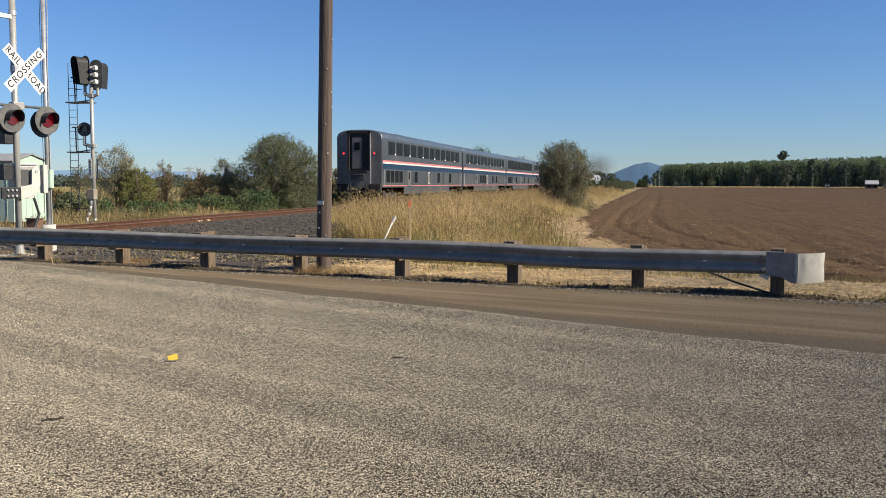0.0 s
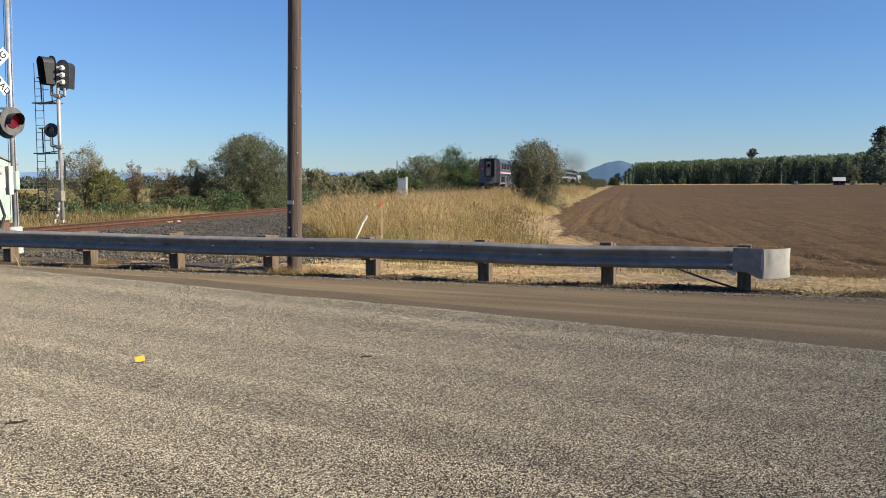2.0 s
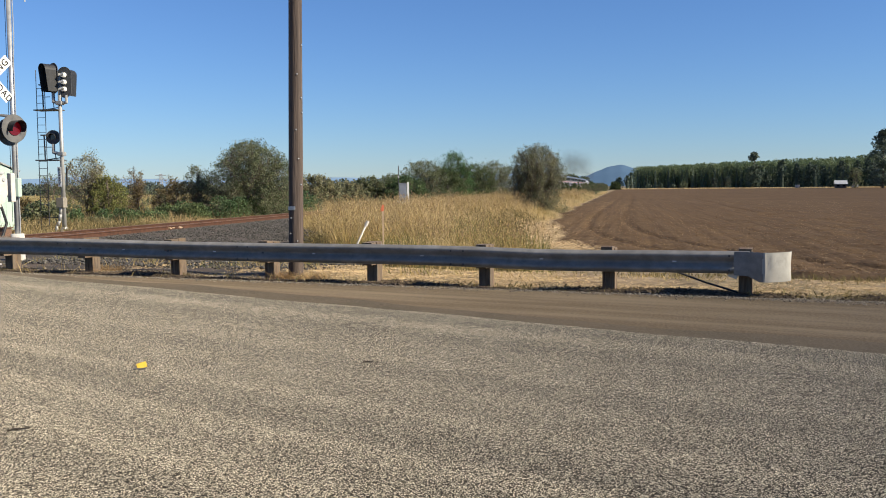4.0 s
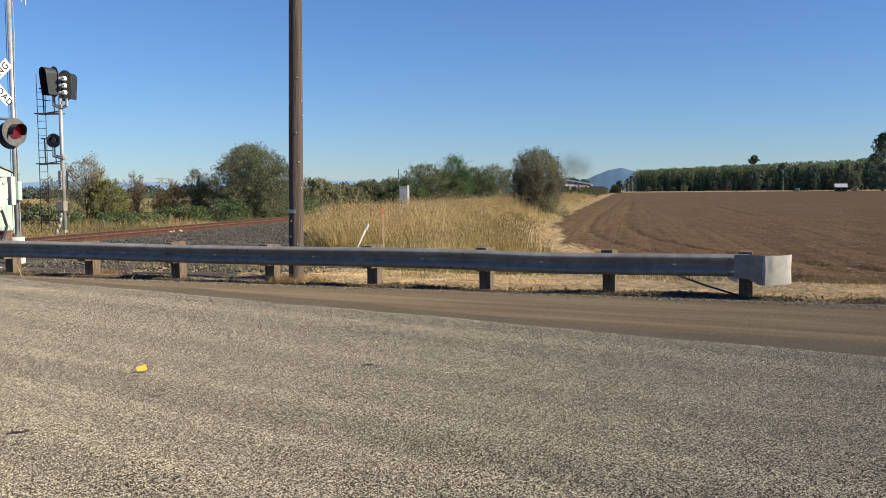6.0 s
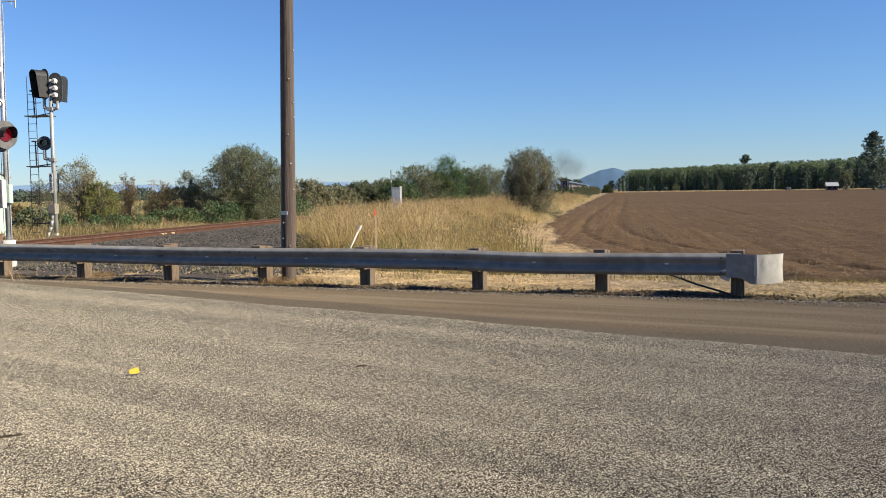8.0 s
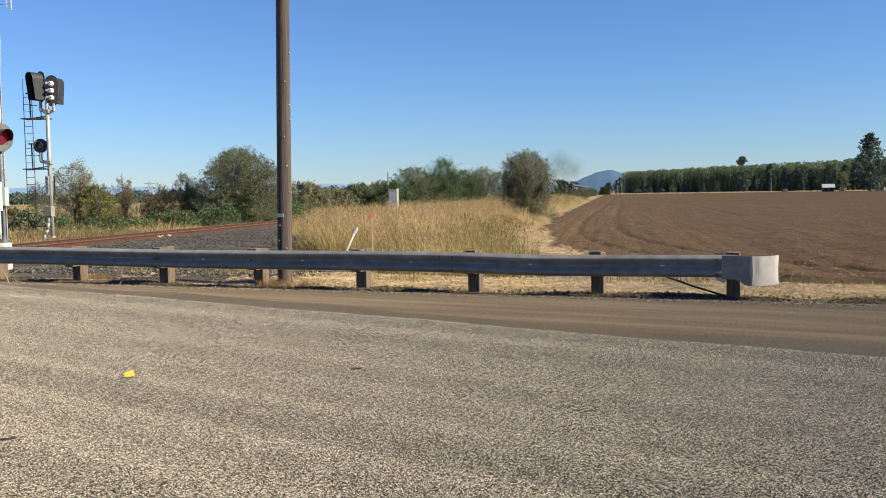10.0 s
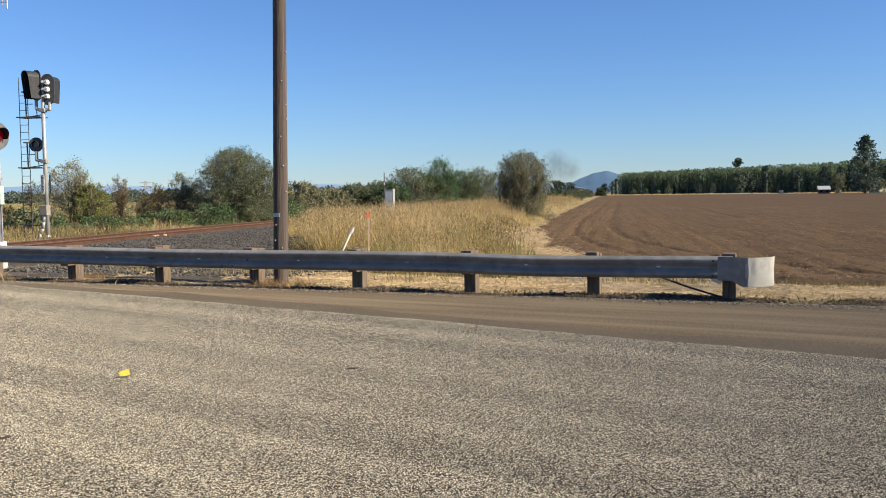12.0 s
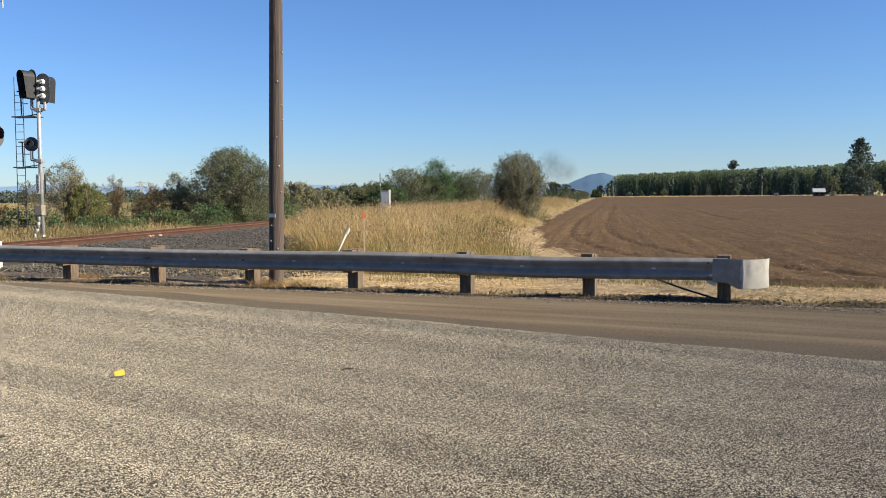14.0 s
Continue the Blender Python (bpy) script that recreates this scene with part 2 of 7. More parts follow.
def asphalt(name):
    """Chip-sealed road: pale and dark stone chips standing in dark binder, with worn lanes."""
    m = bpy.data.materials.new(name)
    m.use_nodes = True
    n, link = m.node_tree.nodes, m.node_tree.links.new
    b = n["Principled BSDF"]
    b.inputs["Roughness"].default_value, b.inputs["Diffuse Roughness"].default_value = 0.8, 1.0
    b.inputs["Specular IOR Level"].default_value = 0.08
    tc = n.new("ShaderNodeTexCoord")

    def mapped(scale):
        mp = n.new("ShaderNodeMapping")
        mp.inputs["Scale"].default_value = scale
        link(tc.outputs["Object"], mp.inputs["Vector"])
        return mp.outputs[0]

    def ramp(src, stops):
        r = n.new("ShaderNodeValToRGB")
        e = r.color_ramp.elements
        e[0].position, e[0].color = stops[0][0], (*stops[0][1], 1)
        e[1].position, e[1].color = stops[-1][0], (*stops[-1][1], 1)
        for pos, col in stops[1:-1]:
            q = e.new(pos)
            q.color = (*col, 1)
        link(src, r.inputs[0])
        return r.outputs[0]

    def times(x, y):
        mx = n.new("ShaderNodeMix")
        mx.data_type, mx.blend_type = "RGBA", "MULTIPLY"
        mx.inputs["Factor"].default_value = 1.0
        link(x, mx.inputs["A"])
        link(y, mx.inputs["B"])
        return mx.outputs["Result"]

    chip = n.new("ShaderNodeTexVoronoi")
    chip.inputs["Scale"].default_value = 122
    link(tc.outputs["Object"], chip.inputs["Vector"])
    sep = n.new("ShaderNodeSeparateColor")
    link(chip.outputs["Color"], sep.inputs[0])
    tone = ramp(sep.outputs[0], ((0.0, (0.028, 0.026, 0.021)), (0.32, (0.092, 0.083, 0.066)), (0.50, (0.41, 0.371, 0.294)), (1.0, (0.67, 0.615, 0.503))))
    gap = ramp(chip.outputs["Distance"], ((0.37, (1, 1, 1)), (0.57, (0.09, 0.085, 0.078))))
    col = times(tone, gap)
    for scale, lo, hi in (((9, 9, 9), 0.94, 1.06), ((0.9, 0.9, 1), 0.97, 1.03)):
        t = n.new("ShaderNodeTexNoise")
        t.inputs["Scale"].default_value, t.inputs["Detail"].default_value = 1.0, 4
        link(mapped(scale), t.inputs["Vector"])
        col = times(col, ramp(t.outputs["Fac"], ((0.32, (lo, lo, lo)), (0.68, (hi, hi, hi)))))
    coarse = n.new("ShaderNodeTexVoronoi")
    coarse.inputs["Scale"].default_value = 74
    link(tc.outputs["Object"], coarse.inputs["Vector"])
    sep2 = n.new("ShaderNodeSeparateColor")
    link(coarse.outputs["Color"], sep2.inputs[0])
    col = times(col, ramp(sep2.outputs[1], ((0.0, (0.76, 0.755, 0.745)), (1.0, (1.27, 1.26, 1.24)))))
    # worn wheel lanes run with the road
    t, rot = n.new("ShaderNodeTexNoise"), n.new("ShaderNodeMapping")
    rot.vector_type = "TEXTURE"
    rot.inputs["Rotation"].default_value = (0, 0, ROAD_A - 0.25)
    rot.inputs["Scale"].default_value = (70, 0.50, 1)
    link(tc.outputs["Object"], rot.inputs["Vector"])
    t.inputs["Scale"].default_value, t.inputs["Detail"].default_value = 1.0, 3
    link(rot.outputs[0], t.inputs["Vector"])
    col = times(col, ramp(t.outputs["Fac"], ((0.38, (0.86, 0.86, 0.86)), (0.62, (1.26, 1.25, 1.23)))))
    link(col, b.inputs["Base Color"])
    bp = n.new("ShaderNodeBump")
    bp.inputs["Strength"].default_value, bp.inputs["Distance"].default_value = 0.7, 0.008
    bp.invert = True
    link(chip.outputs["Distance"], bp.inputs["Height"])
    link(bp.outputs[0], b.inputs["Normal"])
    return m


def lay_streaks(m, colour, heading=None, size=(3.4, 0.5, 1), amount=0.75):
    """Lays long streaks of a second colour along a heading over a material."""
    n, link = m.node_tree.nodes, m.node_tree.links.new
    b = n["Principled BSDF"]
    src = b.inputs["Base Color"].links[0].from_socket
    tc, mp, t, r, mx = (n.new("ShaderNodeTexCoord"), n.new("ShaderNodeMapping"), n.new("ShaderNodeTexNoise"), n.new("ShaderNodeMapRange"), n.new("ShaderNodeMix"))
    mp.vector_type = "TEXTURE"
    mp.inputs["Rotation"].default_value = (0, 0, ROAD_A - 0.12 if heading is None else heading)
    mp.inputs["Scale"].default_value = size
    t.inputs["Scale"].default_value, t.inputs["Detail"].default_value = 1.0, 5
    r.inputs["From Min"].default_value, r.inputs["From Max"].default_value, r.inputs["To Max"].default_value = 0.42, 0.72, amount
    mx.data_type = "RGBA"
    link(tc.outputs["Object"], mp.inputs["Vector"])
    link(mp.outputs[0], t.inputs["Vector"])
    link(t.outputs["Fac"], r.inputs["Value"])
    link(r.outputs[0], mx.inputs["Factor"])
    link(src, mx.inputs["A"])
    mx.inputs["B"].default_value = (*colour, 1)
    link(mx.outputs["Result"], b.inputs["Base Color"])


ROAD_A = -0.3823                                        # heading of the road and guardrail
M["asphalt"] = asphalt("chip_seal_asphalt")
M["margin"] = mat("dark_road_margin", (0.040, 0.034, 0.025), (0.142, 0.118, 0.084), scale=42, spec=0.06, bump=0.7, bscale=60, c3=(0.129, 0.101, 0.071), scale3=0.9, amount3=0.5)
M["shoulder"] = mat("dusty_shoulder", (0.060, 0.046, 0.031), (0.172, 0.132, 0.084), scale=34, spec=0.06, bump=0.6, bscale=60)
# drifts of paler dust along the road
lay_streaks(M["shoulder"], (0.215, 0.170, 0.116), size=(5, 0.4, 1), amount=0.7)
M["road_chip"] = mat("pale_stone_chips", (0.241, 0.213, 0.163), (0.568, 0.507, 0.396), scale=30, rough=0.85, random_by="island", spread=0.8, spec=0.1)
M["grit"] = mat("brown_grit", (0.086, 0.069, 0.047), (0.206, 0.163, 0.112), scale=30, rough=0.9, random_by="island", spread=0.5)
# dark lines, then paler ones, run along the field beside the track
lay_streaks(M["field"], (0.039, 0.023, 0.013), math.pi / 2 - 0.2252, (9, 0.16, 1), 0.55)
lay_streaks(M["field"], (0.172, 0.107, 0.052), math.pi / 2 - 0.2252, (14, 0.35, 1), 0.35)


# ---------------------------------------------------------------- building helpers
def obj(name, bm, material, smooth=False, parent=None):
    me = bpy.data.meshes.new(name)
    bm.to_mesh(me)
    bm.free()
    for mm in (material if isinstance(material, (list, tuple)) else [material]):
        me.materials.append(mm)
    if smooth:
        me.polygons.foreach_set("use_smooth", [True] * len(me.polygons))
    ob = new(name, me)
    if parent:
        ob.parent = parent
    return ob


def part(name, bm, material, parent, label="", smooth=False):
    return tagged(obj(name, bm, material, smooth, parent), label)


def base(name, m=Matrix(), **tags):
    ob = new(name)
    ob.empty_display_size = 0.2
    ob.matrix_basis = m
    return tagged(ob, **tags)


def mesh_np(name, verts, faces, material, smooth=False):
    """A mesh from arrays; all faces have the same number of corners."""
    me = bpy.data.meshes.new(name)
    k = faces.shape[1]
    me.vertices.add(len(verts))
    me.vertices.foreach_set("co", np.ascontiguousarray(verts, dtype=np.float32).ravel())
    me.loops.add(faces.size)
    me.loops.foreach_set("vertex_index", np.ascontiguousarray(faces, dtype=np.int32).ravel())
    me.polygons.add(len(faces))
    me.polygons.foreach_set("loop_start", np.arange(0, faces.size, k, dtype=np.int32))
    me.polygons.foreach_set("loop_total", np.full(len(faces), k, dtype=np.int32))
    if smooth:
        me.polygons.foreach_set("use_smooth", np.ones(len(faces), dtype=bool))
    me.materials.append(material)
    me.update(calc_edges=True)
    return me


def box(bm, sx, sy, sz, m=Matrix(), bevel=0.0):
    """A box of that size with its centre at m."""
    made = bmesh.ops.create_cube(bm, size=1.0, matrix=m @ Matrix.Diagonal((sx, sy, sz, 1)))
    if bevel:
        edges = list({e for v in made["verts"] for e in v.link_edges})
        bmesh.ops.bevel(bm, geom=edges, offset=bevel, segments=2, profile=0.6, affect="EDGES")
    return bm


def B(sx, sy, sz, x=0, y=0, z=0, rx=0, ry=0, rz=0, bevel=0.0):
    return box(bmesh.new(), sx, sy, sz, pose(x, y, z, rx, ry, rz), bevel)


def tube(bm, a, b, r1, r2=None, seg=12, caps=True):
    a, b = Vector(a), Vector(b)
    d = b - a
    m = Matrix.Translation((a + b) / 2) @ d.to_track_quat("Z", "Y").to_matrix().to_4x4()
    bmesh.ops.create_cone(bm, cap_ends=caps, segments=seg, radius1=r1, radius2=r1 if r2 is None else r2, depth=d.length, matrix=m)
    return bm


def T(a, b, r1, r2=None, seg=12):
    return tube(bmesh.new(), a, b, r1, r2, seg)


def bent(bm, pts, r, seg=8):
    """A pipe along points."""
    for p, q in zip(pts, pts[1:]):
        tube(bm, p, q, r, r, seg)
    for p in pts[1:-1]:
        bmesh.ops.create_uvsphere(bm, u_segments=seg, v_segments=5, radius=r, matrix=Matrix.Translation(p))
    return bm


def extrude_profile(bm, prof, x0, x1, closed=True):
    """A (y, z) profile drawn out along x from x0 to x1."""
    a = [bm.verts.new((x0, y, z)) for y, z in prof]
    b = [bm.verts.new((x1, y, z)) for y, z in prof]
    n = len(prof)
    for i in range(n if closed else n - 1):
        j = (i + 1) % n
        bm.faces.new((a[i], b[i], b[j], a[j]))
    if closed:
        bm.faces.new(a[::-1]), bm.faces.new(b)
    bmesh.ops.recalc_face_normals(bm, faces=bm.faces[:])
    return bm


def text_mesh(words, size, name="lettering"):
    cu = bpy.data.curves.new(name, "FONT")
    cu.body, cu.size, cu.align_x, cu.align_y, cu.extrude = words, size, "CENTER", "CENTER", 0.002
    cu.space_character = 1.0 + 0.2 * (len(words) > 1)
    cu.offset = 0.012 * size
    ob = bpy.data.objects.new(name, cu)
    scene.collection.objects.link(ob)
    me = bpy.data.meshes.new_from_object(ob.evaluated_get(bpy.context.evaluated_depsgraph_get()))
    bpy.data.objects.remove(ob)
    return me


# ---------------------------------------------------------------- the plan
RAIL_END = Vector((4.572, 12.14))                       # last post of the guardrail
ROAD_D = Vector((math.cos(ROAD_A), math.sin(ROAD_A)))
ROAD_N = Vector((-ROAD_D.y, ROAD_D.x))
TRACK_A = 0.2252                                        # the track's heading, from +y to the right
TRACK_D = Vector((math.sin(TRACK_A), math.cos(TRACK_A)))
TRACK_R = Vector((TRACK_D.y, -TRACK_D.x))
TRACK_O = Vector((-5.515, 57.92))
RAIL_TOP = 0.06


def road_uv(x, y):
    dx, dy = x - RAIL_END.x, y - RAIL_END.y
    return dx * ROAD_D.x + dy * ROAD_D.y, dx * ROAD_N.x + dy * ROAD_N.y


def track_so(x, y):
    dx, dy = x - TRACK_O.x, y - TRACK_O.y
    return dx * TRACK_D.x + dy * TRACK_D.y, dx * TRACK_R.x + dy * TRACK_R.y


def from_track(s, o, z=0.0):
    return Vector((TRACK_O.x + s * TRACK_D.x + o * TRACK_R.x, TRACK_O.y + s * TRACK_D.y + o * TRACK_R.y, z))


def smooth(a, b, x):
    t = np.clip((np.asarray(x, dtype=float) - a) / (b - a), 0, 1)
    return t * t * (3 - 2 * t)


def wave(x, y, f, seed=0.0):
    """Soft uneven relief, about -1 to 1."""
    return (np.sin(x * f + 1.7 * np.sin(y * f * 0.83 + seed) + seed) + np.sin(y * f * 1.31 - 1.3 * np.sin(x * f * 0.71 + seed * 2) + 2.1)) * 0.5


def ground_z(x, y):
    """Height of the land: road level, a shallow verge, the track bed, the lower fields."""
    x, y = np.asarray(x, dtype=float), np.asarray(y, dtype=float)
    u, v = road_uv(x, y)
    s, o = track_so(x, y)
    low = -0.46 + 0.03 * wave(x, y, 0.11)
    z = -0.03 + (low + 0.03) * smooth(0.8, 9.0, v)
    z = z + 0.035 * wave(x, y, 2.3, 0.4) * smooth(-0.3, 0.3, v) * (1 - smooth(30, 60, v))
    bed = -0.30 + 0 * x
    w = 1 - smooth(3.0, 6.5, np.abs(o))
    z = z * (1 - w) + bed * w * smooth(-2, 4, v) + z * w * (1 - smooth(-2, 4, v))
    return z


def gz(x, y):
    return float(ground_z(x, y))


def on_ground(x, y, dz=0.0):
    return Vector((x, y, gz(x, y) + dz))


def ahead(b, y, dz=0.0):
    """The place y metres ahead on the bearing b (metres to the right for each metre ahead), on the ground."""
    return on_ground(b * y, y, dz)


# ---------------------------------------------------------------- land, road, field
def make_ground():
    ang = np.radians(np.concatenate([np.arange(-60, 60, 1.0), np.arange(60, 300, 6.0)]))
    rad = np.concatenate([[0.6], 1.5 * 1.045 ** np.arange(0, 184)])
    rad = rad[rad < 4900]
    A, R = np.meshgrid(ang, rad)
    X, Y = R * np.sin(A), R * np.cos(A)
    V = np.stack([X, Y, ground_z(X, Y)], -1).reshape(-1, 3)
    n, k = len(ang), len(rad)
    i, j = np.meshgrid(np.arange(k - 1), np.arange(n), indexing="ij")
    F = np.stack([i * n + j, i * n + (j + 1) % n, (i + 1) * n + (j + 1) % n, (i + 1) * n + j], -1).reshape(-1, 4)
    F = F[:, ::-1]
    me = mesh_np("ground", V, F, M["verge"], smooth=True)
    tagged(new("ground", me), "dry level farmland, dusty soil under sparse straw-coloured grass", "ground", kind="structure")


make_ground()


def strip_mesh(name, inner, outer, us, z, material, crown=0.0, thickness=0.06, steps=14):
    """A paved sheet between two edges, which are functions of the distance along the road."""
    V, F = [], []
    for u in us:
        a, b = inner(u), outer(u)
        for i in range(steps + 1):
            v = a + (b - a) * i / steps
            p = RAIL_END + ROAD_D * u + ROAD_N * v
            V.append((p.x, p.y, z + crown * (1 - (2 * i / steps - 1) ** 2)))
    w = steps + 1
    n = len(us)
    for k in range(n - 1):
        for i in range(steps):
            F.append((k * w + i, (k + 1) * w + i, (k + 1) * w + i + 1, k * w + i + 1))
    bm = bmesh.new()
    vs = [bm.verts.new(p) for p in V]
    for f in F:
        bm.faces.new([vs[i] for i in f])
    rim = [e for e in bm.edges if e.is_boundary]
    low = bmesh.ops.extrude_edge_only(bm, edges=rim)["geom"]
    for g in low:
        if isinstance(g, bmesh.types.BMVert):
            g.co.z -= thickness
    bmesh.ops.recalc_face_normals(bm, faces=bm.faces[:])
    return obj(name, bm, material)


def lane_edge(u):
    return -3.98 - 0.255 * max(u, -14) + 0.035 * math.sin(u * 1.3) + 0.02 * math.sin(u * 3.7 + 1)


def shoulder_edge(u):
    return -0.42 + 0.05 * math.sin(u * 0.9) + 0.035 * math.sin(u * 2.9 + 2) + 0.02 * math.sin(u * 7.1)


us = [-60 + 0.4 * i for i in range(226)]
tagged(strip_mesh("shoulder", lambda u: -14.0, shoulder_edge, us, 0.0, M["shoulder"], steps=24), "dusty brown paved road shoulder", "road shoulder", kind="structure")
tagged(strip_mesh("road_margin", lambda u: -13.0, lambda u: lane_edge(u) + 0.52 + 0.12 * math.sin(u * 0.7) + 0.05 * math.sin(u * 2.1), us, 0.003, M["margin"], steps=20), "dark gritty asphalt margin beside the lane", "road margin", kind="structure")
road = strip_mesh("road", lambda u: -30.0, lane_edge, us, 0.006, M["asphalt"], steps=16)
tagged(road, "worn grey-brown chip-sealed country road", "road", kind="structure")


def field_left(y):
    """The field's edge beside the track: parallel to the track, rounded towards the road."""
    return 9.4 + 0.2291 * (y - 61) + 3.1 * math.exp(-(max(y, 15) - 27.5) / 12.0) + 0.22 * math.sin(y * 0.37) + 0.14 * math.sin(y * 0.93 + 1)


def make_field():
    ys = [12.0]
    while ys[-1] < 475:
        ys.append(ys[-1] + max(0.12, 0.006 * ys[-1]))
    ts = np.concatenate([np.linspace(0, 0.12, 60), np.linspace(0.12, 1, 120)[1:]])
    V, n = [], len(ts)
    rng = np.random.default_rng(4)
    for y in ys:
        a = field_left(y)
        x = a + ts * (60 + 0.9 * y)
        yy = np.full_like(x, y)
        u, v = road_uv(x, yy)
        front = smooth(3.5, 4.7, v + 0.3 * np.sin(u * 0.8))
        z = ground_z(x, yy)
        s, o = track_so(x, yy)
        clod = 0.014 * rng.standard_normal(len(x)) * (y < 90)
        rows_ = 0.010 * np.sin(o * 8.2 + 0.8 * np.sin(s * 0.05))
        ruts = np.zeros_like(x)
        for r0 in (16.5, 18.4, 27.0, 28.9):
            ruts -= 0.12 * np.exp(-((o - r0 - 2.0 * np.sin(s * 0.01) - 3.0 * np.exp(-(s + 27) / 9.0)) / 0.13) ** 2)
        edge = smooth(0, 0.010, ts)
        z = z + (-0.05 + front * edge * (0.17 + clod + rows_ + ruts))
        V.append(np.stack([x, yy, z], -1))
    V = np.concatenate(V)
    k = len(ys)
    i, j = np.meshgrid(np.arange(k - 1), np.arange(n - 1), indexing="ij")
    F = np.stack([i * n + j, i * n + j + 1, (i + 1) * n + j + 1, (i + 1) * n + j], -1).reshape(-1, 4)
    tagged(new("field", mesh_np("field", V, F, M["field"], smooth=True)), "bare brown tilled field with tyre ruts and stubble", "field", kind="structure")


make_field()


# ---------------------------------------------------------------- track
def ballast_far(s):
    """How far the stone bed reaches to the right: it widens towards the road."""
    return 4.3 + 0.42 * max(0.0, -13 - max(s, -34))


def ballast_cols(s, n):
    return np.concatenate([np.linspace(-3.8, -2.1, 8), np.linspace(-2.0, 2.0, 10), np.linspace(2.1, ballast_far(s), n - 18)])


def ballast_z(s, o):
    if o < 2.0:
        return float(np.interp(o, [-3.8, -2.0], [-0.50, -0.11]))
    q = from_track(s, o)
    z = max(-0.11 - 0.13 * (o - 2.0), gz(q.x, q.y) + 0.03)
    z -= 0.14 * float(smooth(ballast_far(s) - 0.5, ballast_far(s), o))
    return z if road_uv(q.x, q.y)[1] > 0.5 else min(z, -0.12)


def make_track():
    S0, S1 = -95.0, 900.0
    ss = np.concatenate([np.arange(S0, 60, 0.5), np.arange(60, S1, 6)])
    n = 34
    rng = np.random.default_rng(2)
    V = []
    for s in ss:
        for o in ballast_cols(s, n):
            V.append(from_track(s, o + rng.normal(0, 0.03), ballast_z(s, o) + rng.normal(0, 0.012)))
    i, j = np.meshgrid(np.arange(len(ss) - 1), np.arange(n - 1), indexing="ij")
    F = np.stack([i * n + j, i * n + j + 1, (i + 1) * n + j + 1, (i + 1) * n + j], -1).reshape(-1, 4)
    tagged(new("ballast", mesh_np("ballast", np.array(V), F, M["ballast"])), "bed of grey crushed stone under the track", "ballast", kind="structure")
    # loose stones on the near shoulder of the bed
    rng = np.random.default_rng(5)
    N = 42000
    s = rng.uniform(-40, 6, N)
    o = np.array([rng.uniform(0.9, ballast_far(q)) if rng.random() < 0.88 else rng.uniform(-3.6, -0.9) for q in s])
    hz2 = np.array([ballast_z(q, w) for q, w in zip(s, o)])
    P = np.stack([TRACK_O.x + s * TRACK_D.x + o * TRACK_R.x, TRACK_O.y + s * TRACK_D.y + o * TRACK_R.y, hz2 + 0.012], -1)
    P = P[road_uv(P[:, 0], P[:, 1])[1] > 1.2]
    scatter_stones("ballast_stone", P, 0.020, 0.050, M["stone"], rng, "loose angular grey ballast stones")
    for side in (-1, 1):
        rail = base("rail", kind="structure", label="rusty brown steel running rail with a worn head", category="rail")
        head = [(-0.036, 0), (-0.036, -0.035), (-0.009, -0.05), (-0.009, -0.15), (-0.075, -0.165), (-0.075, -0.18), (0.075, -0.18), (0.075, -0.165),
                (0.009, -0.15), (0.009, -0.05), (0.036, -0.035), (0.036, 0)]
        m = Matrix.Translation(from_track(0, side * 0.754, RAIL_TOP)) @ Matrix.Rotation(math.pi / 2 - TRACK_A, 4, "Z")
        rail.matrix_basis = m
        part("rail_web", extrude_profile(bmesh.new(), head, S0, S1), M["rust"], rail)
        part("rail_head", B(S1 - S0, 0.05, 0.006, (S0 + S1) / 2, 0, 0.003), M["railtop"], rail, "worn bright running surface")

    # ties
    tie = B(2.6, 0.23, 0.17, bevel=0.012)
    me = bpy.data.meshes.new("tie")
    tie.to_mesh(me)
    tie.free()
    me.materials.append(M["tie"])
    ties = base("ties", kind="structure", label="weathered brown wooden railway ties in the ballast", category="railway ties")
    for k in range(150):
        ob = new("tie", me)
        ob.parent = ties
        ob.matrix_basis = Matrix.Translation(from_track(-50 + k * 0.495, random.uniform(-0.03, 0.03), RAIL_TOP - 0.18 - 0.085)) @ Matrix.Rotation(-TRACK_A + random.uniform(-0.01, 0.01), 4, "Z")


def scatter_stones(name, P, lo, hi, material, rng, label, kind="stuff", flat=0.7):
    """Many small angular stones in one mesh."""
    n = len(P)
    octa = np.array([(1, 0, 0), (-1, 0, 0), (0, 1, 0), (0, -1, 0), (0, 0, 1), (0, 0, -1)], float)
    fac = np.array([(0, 2, 4), (2, 1, 4), (1, 3, 4), (3, 0, 4), (2, 0, 5), (1, 2, 5), (3, 1, 5), (0, 3, 5)])
    r = rng.uniform(lo, hi, (n, 1, 1))
    jig = rng.uniform(0.6, 1.25, (n, 6, 1))
    a = rng.uniform(0, 2 * np.pi, n)
    ca, sa = np.cos(a)[:, None], np.sin(a)[:, None]
    v = octa[None] * jig * r + rng.normal(0, 0.15, (n, 6, 3)) * r
    x, y = v[..., 0] * ca - v[..., 1] * sa, v[..., 0] * sa + v[..., 1] * ca
    v = np.stack([x, y, v[..., 2] * flat], -1) + P[:, None, :]
    f = fac[None] + (np.arange(n) * 6)[:, None, None]
    return tagged(new(name, mesh_np(name, v.reshape(-1, 3), f.reshape(-1, 3), material)), label, "stones", kind=kind)


make_track()


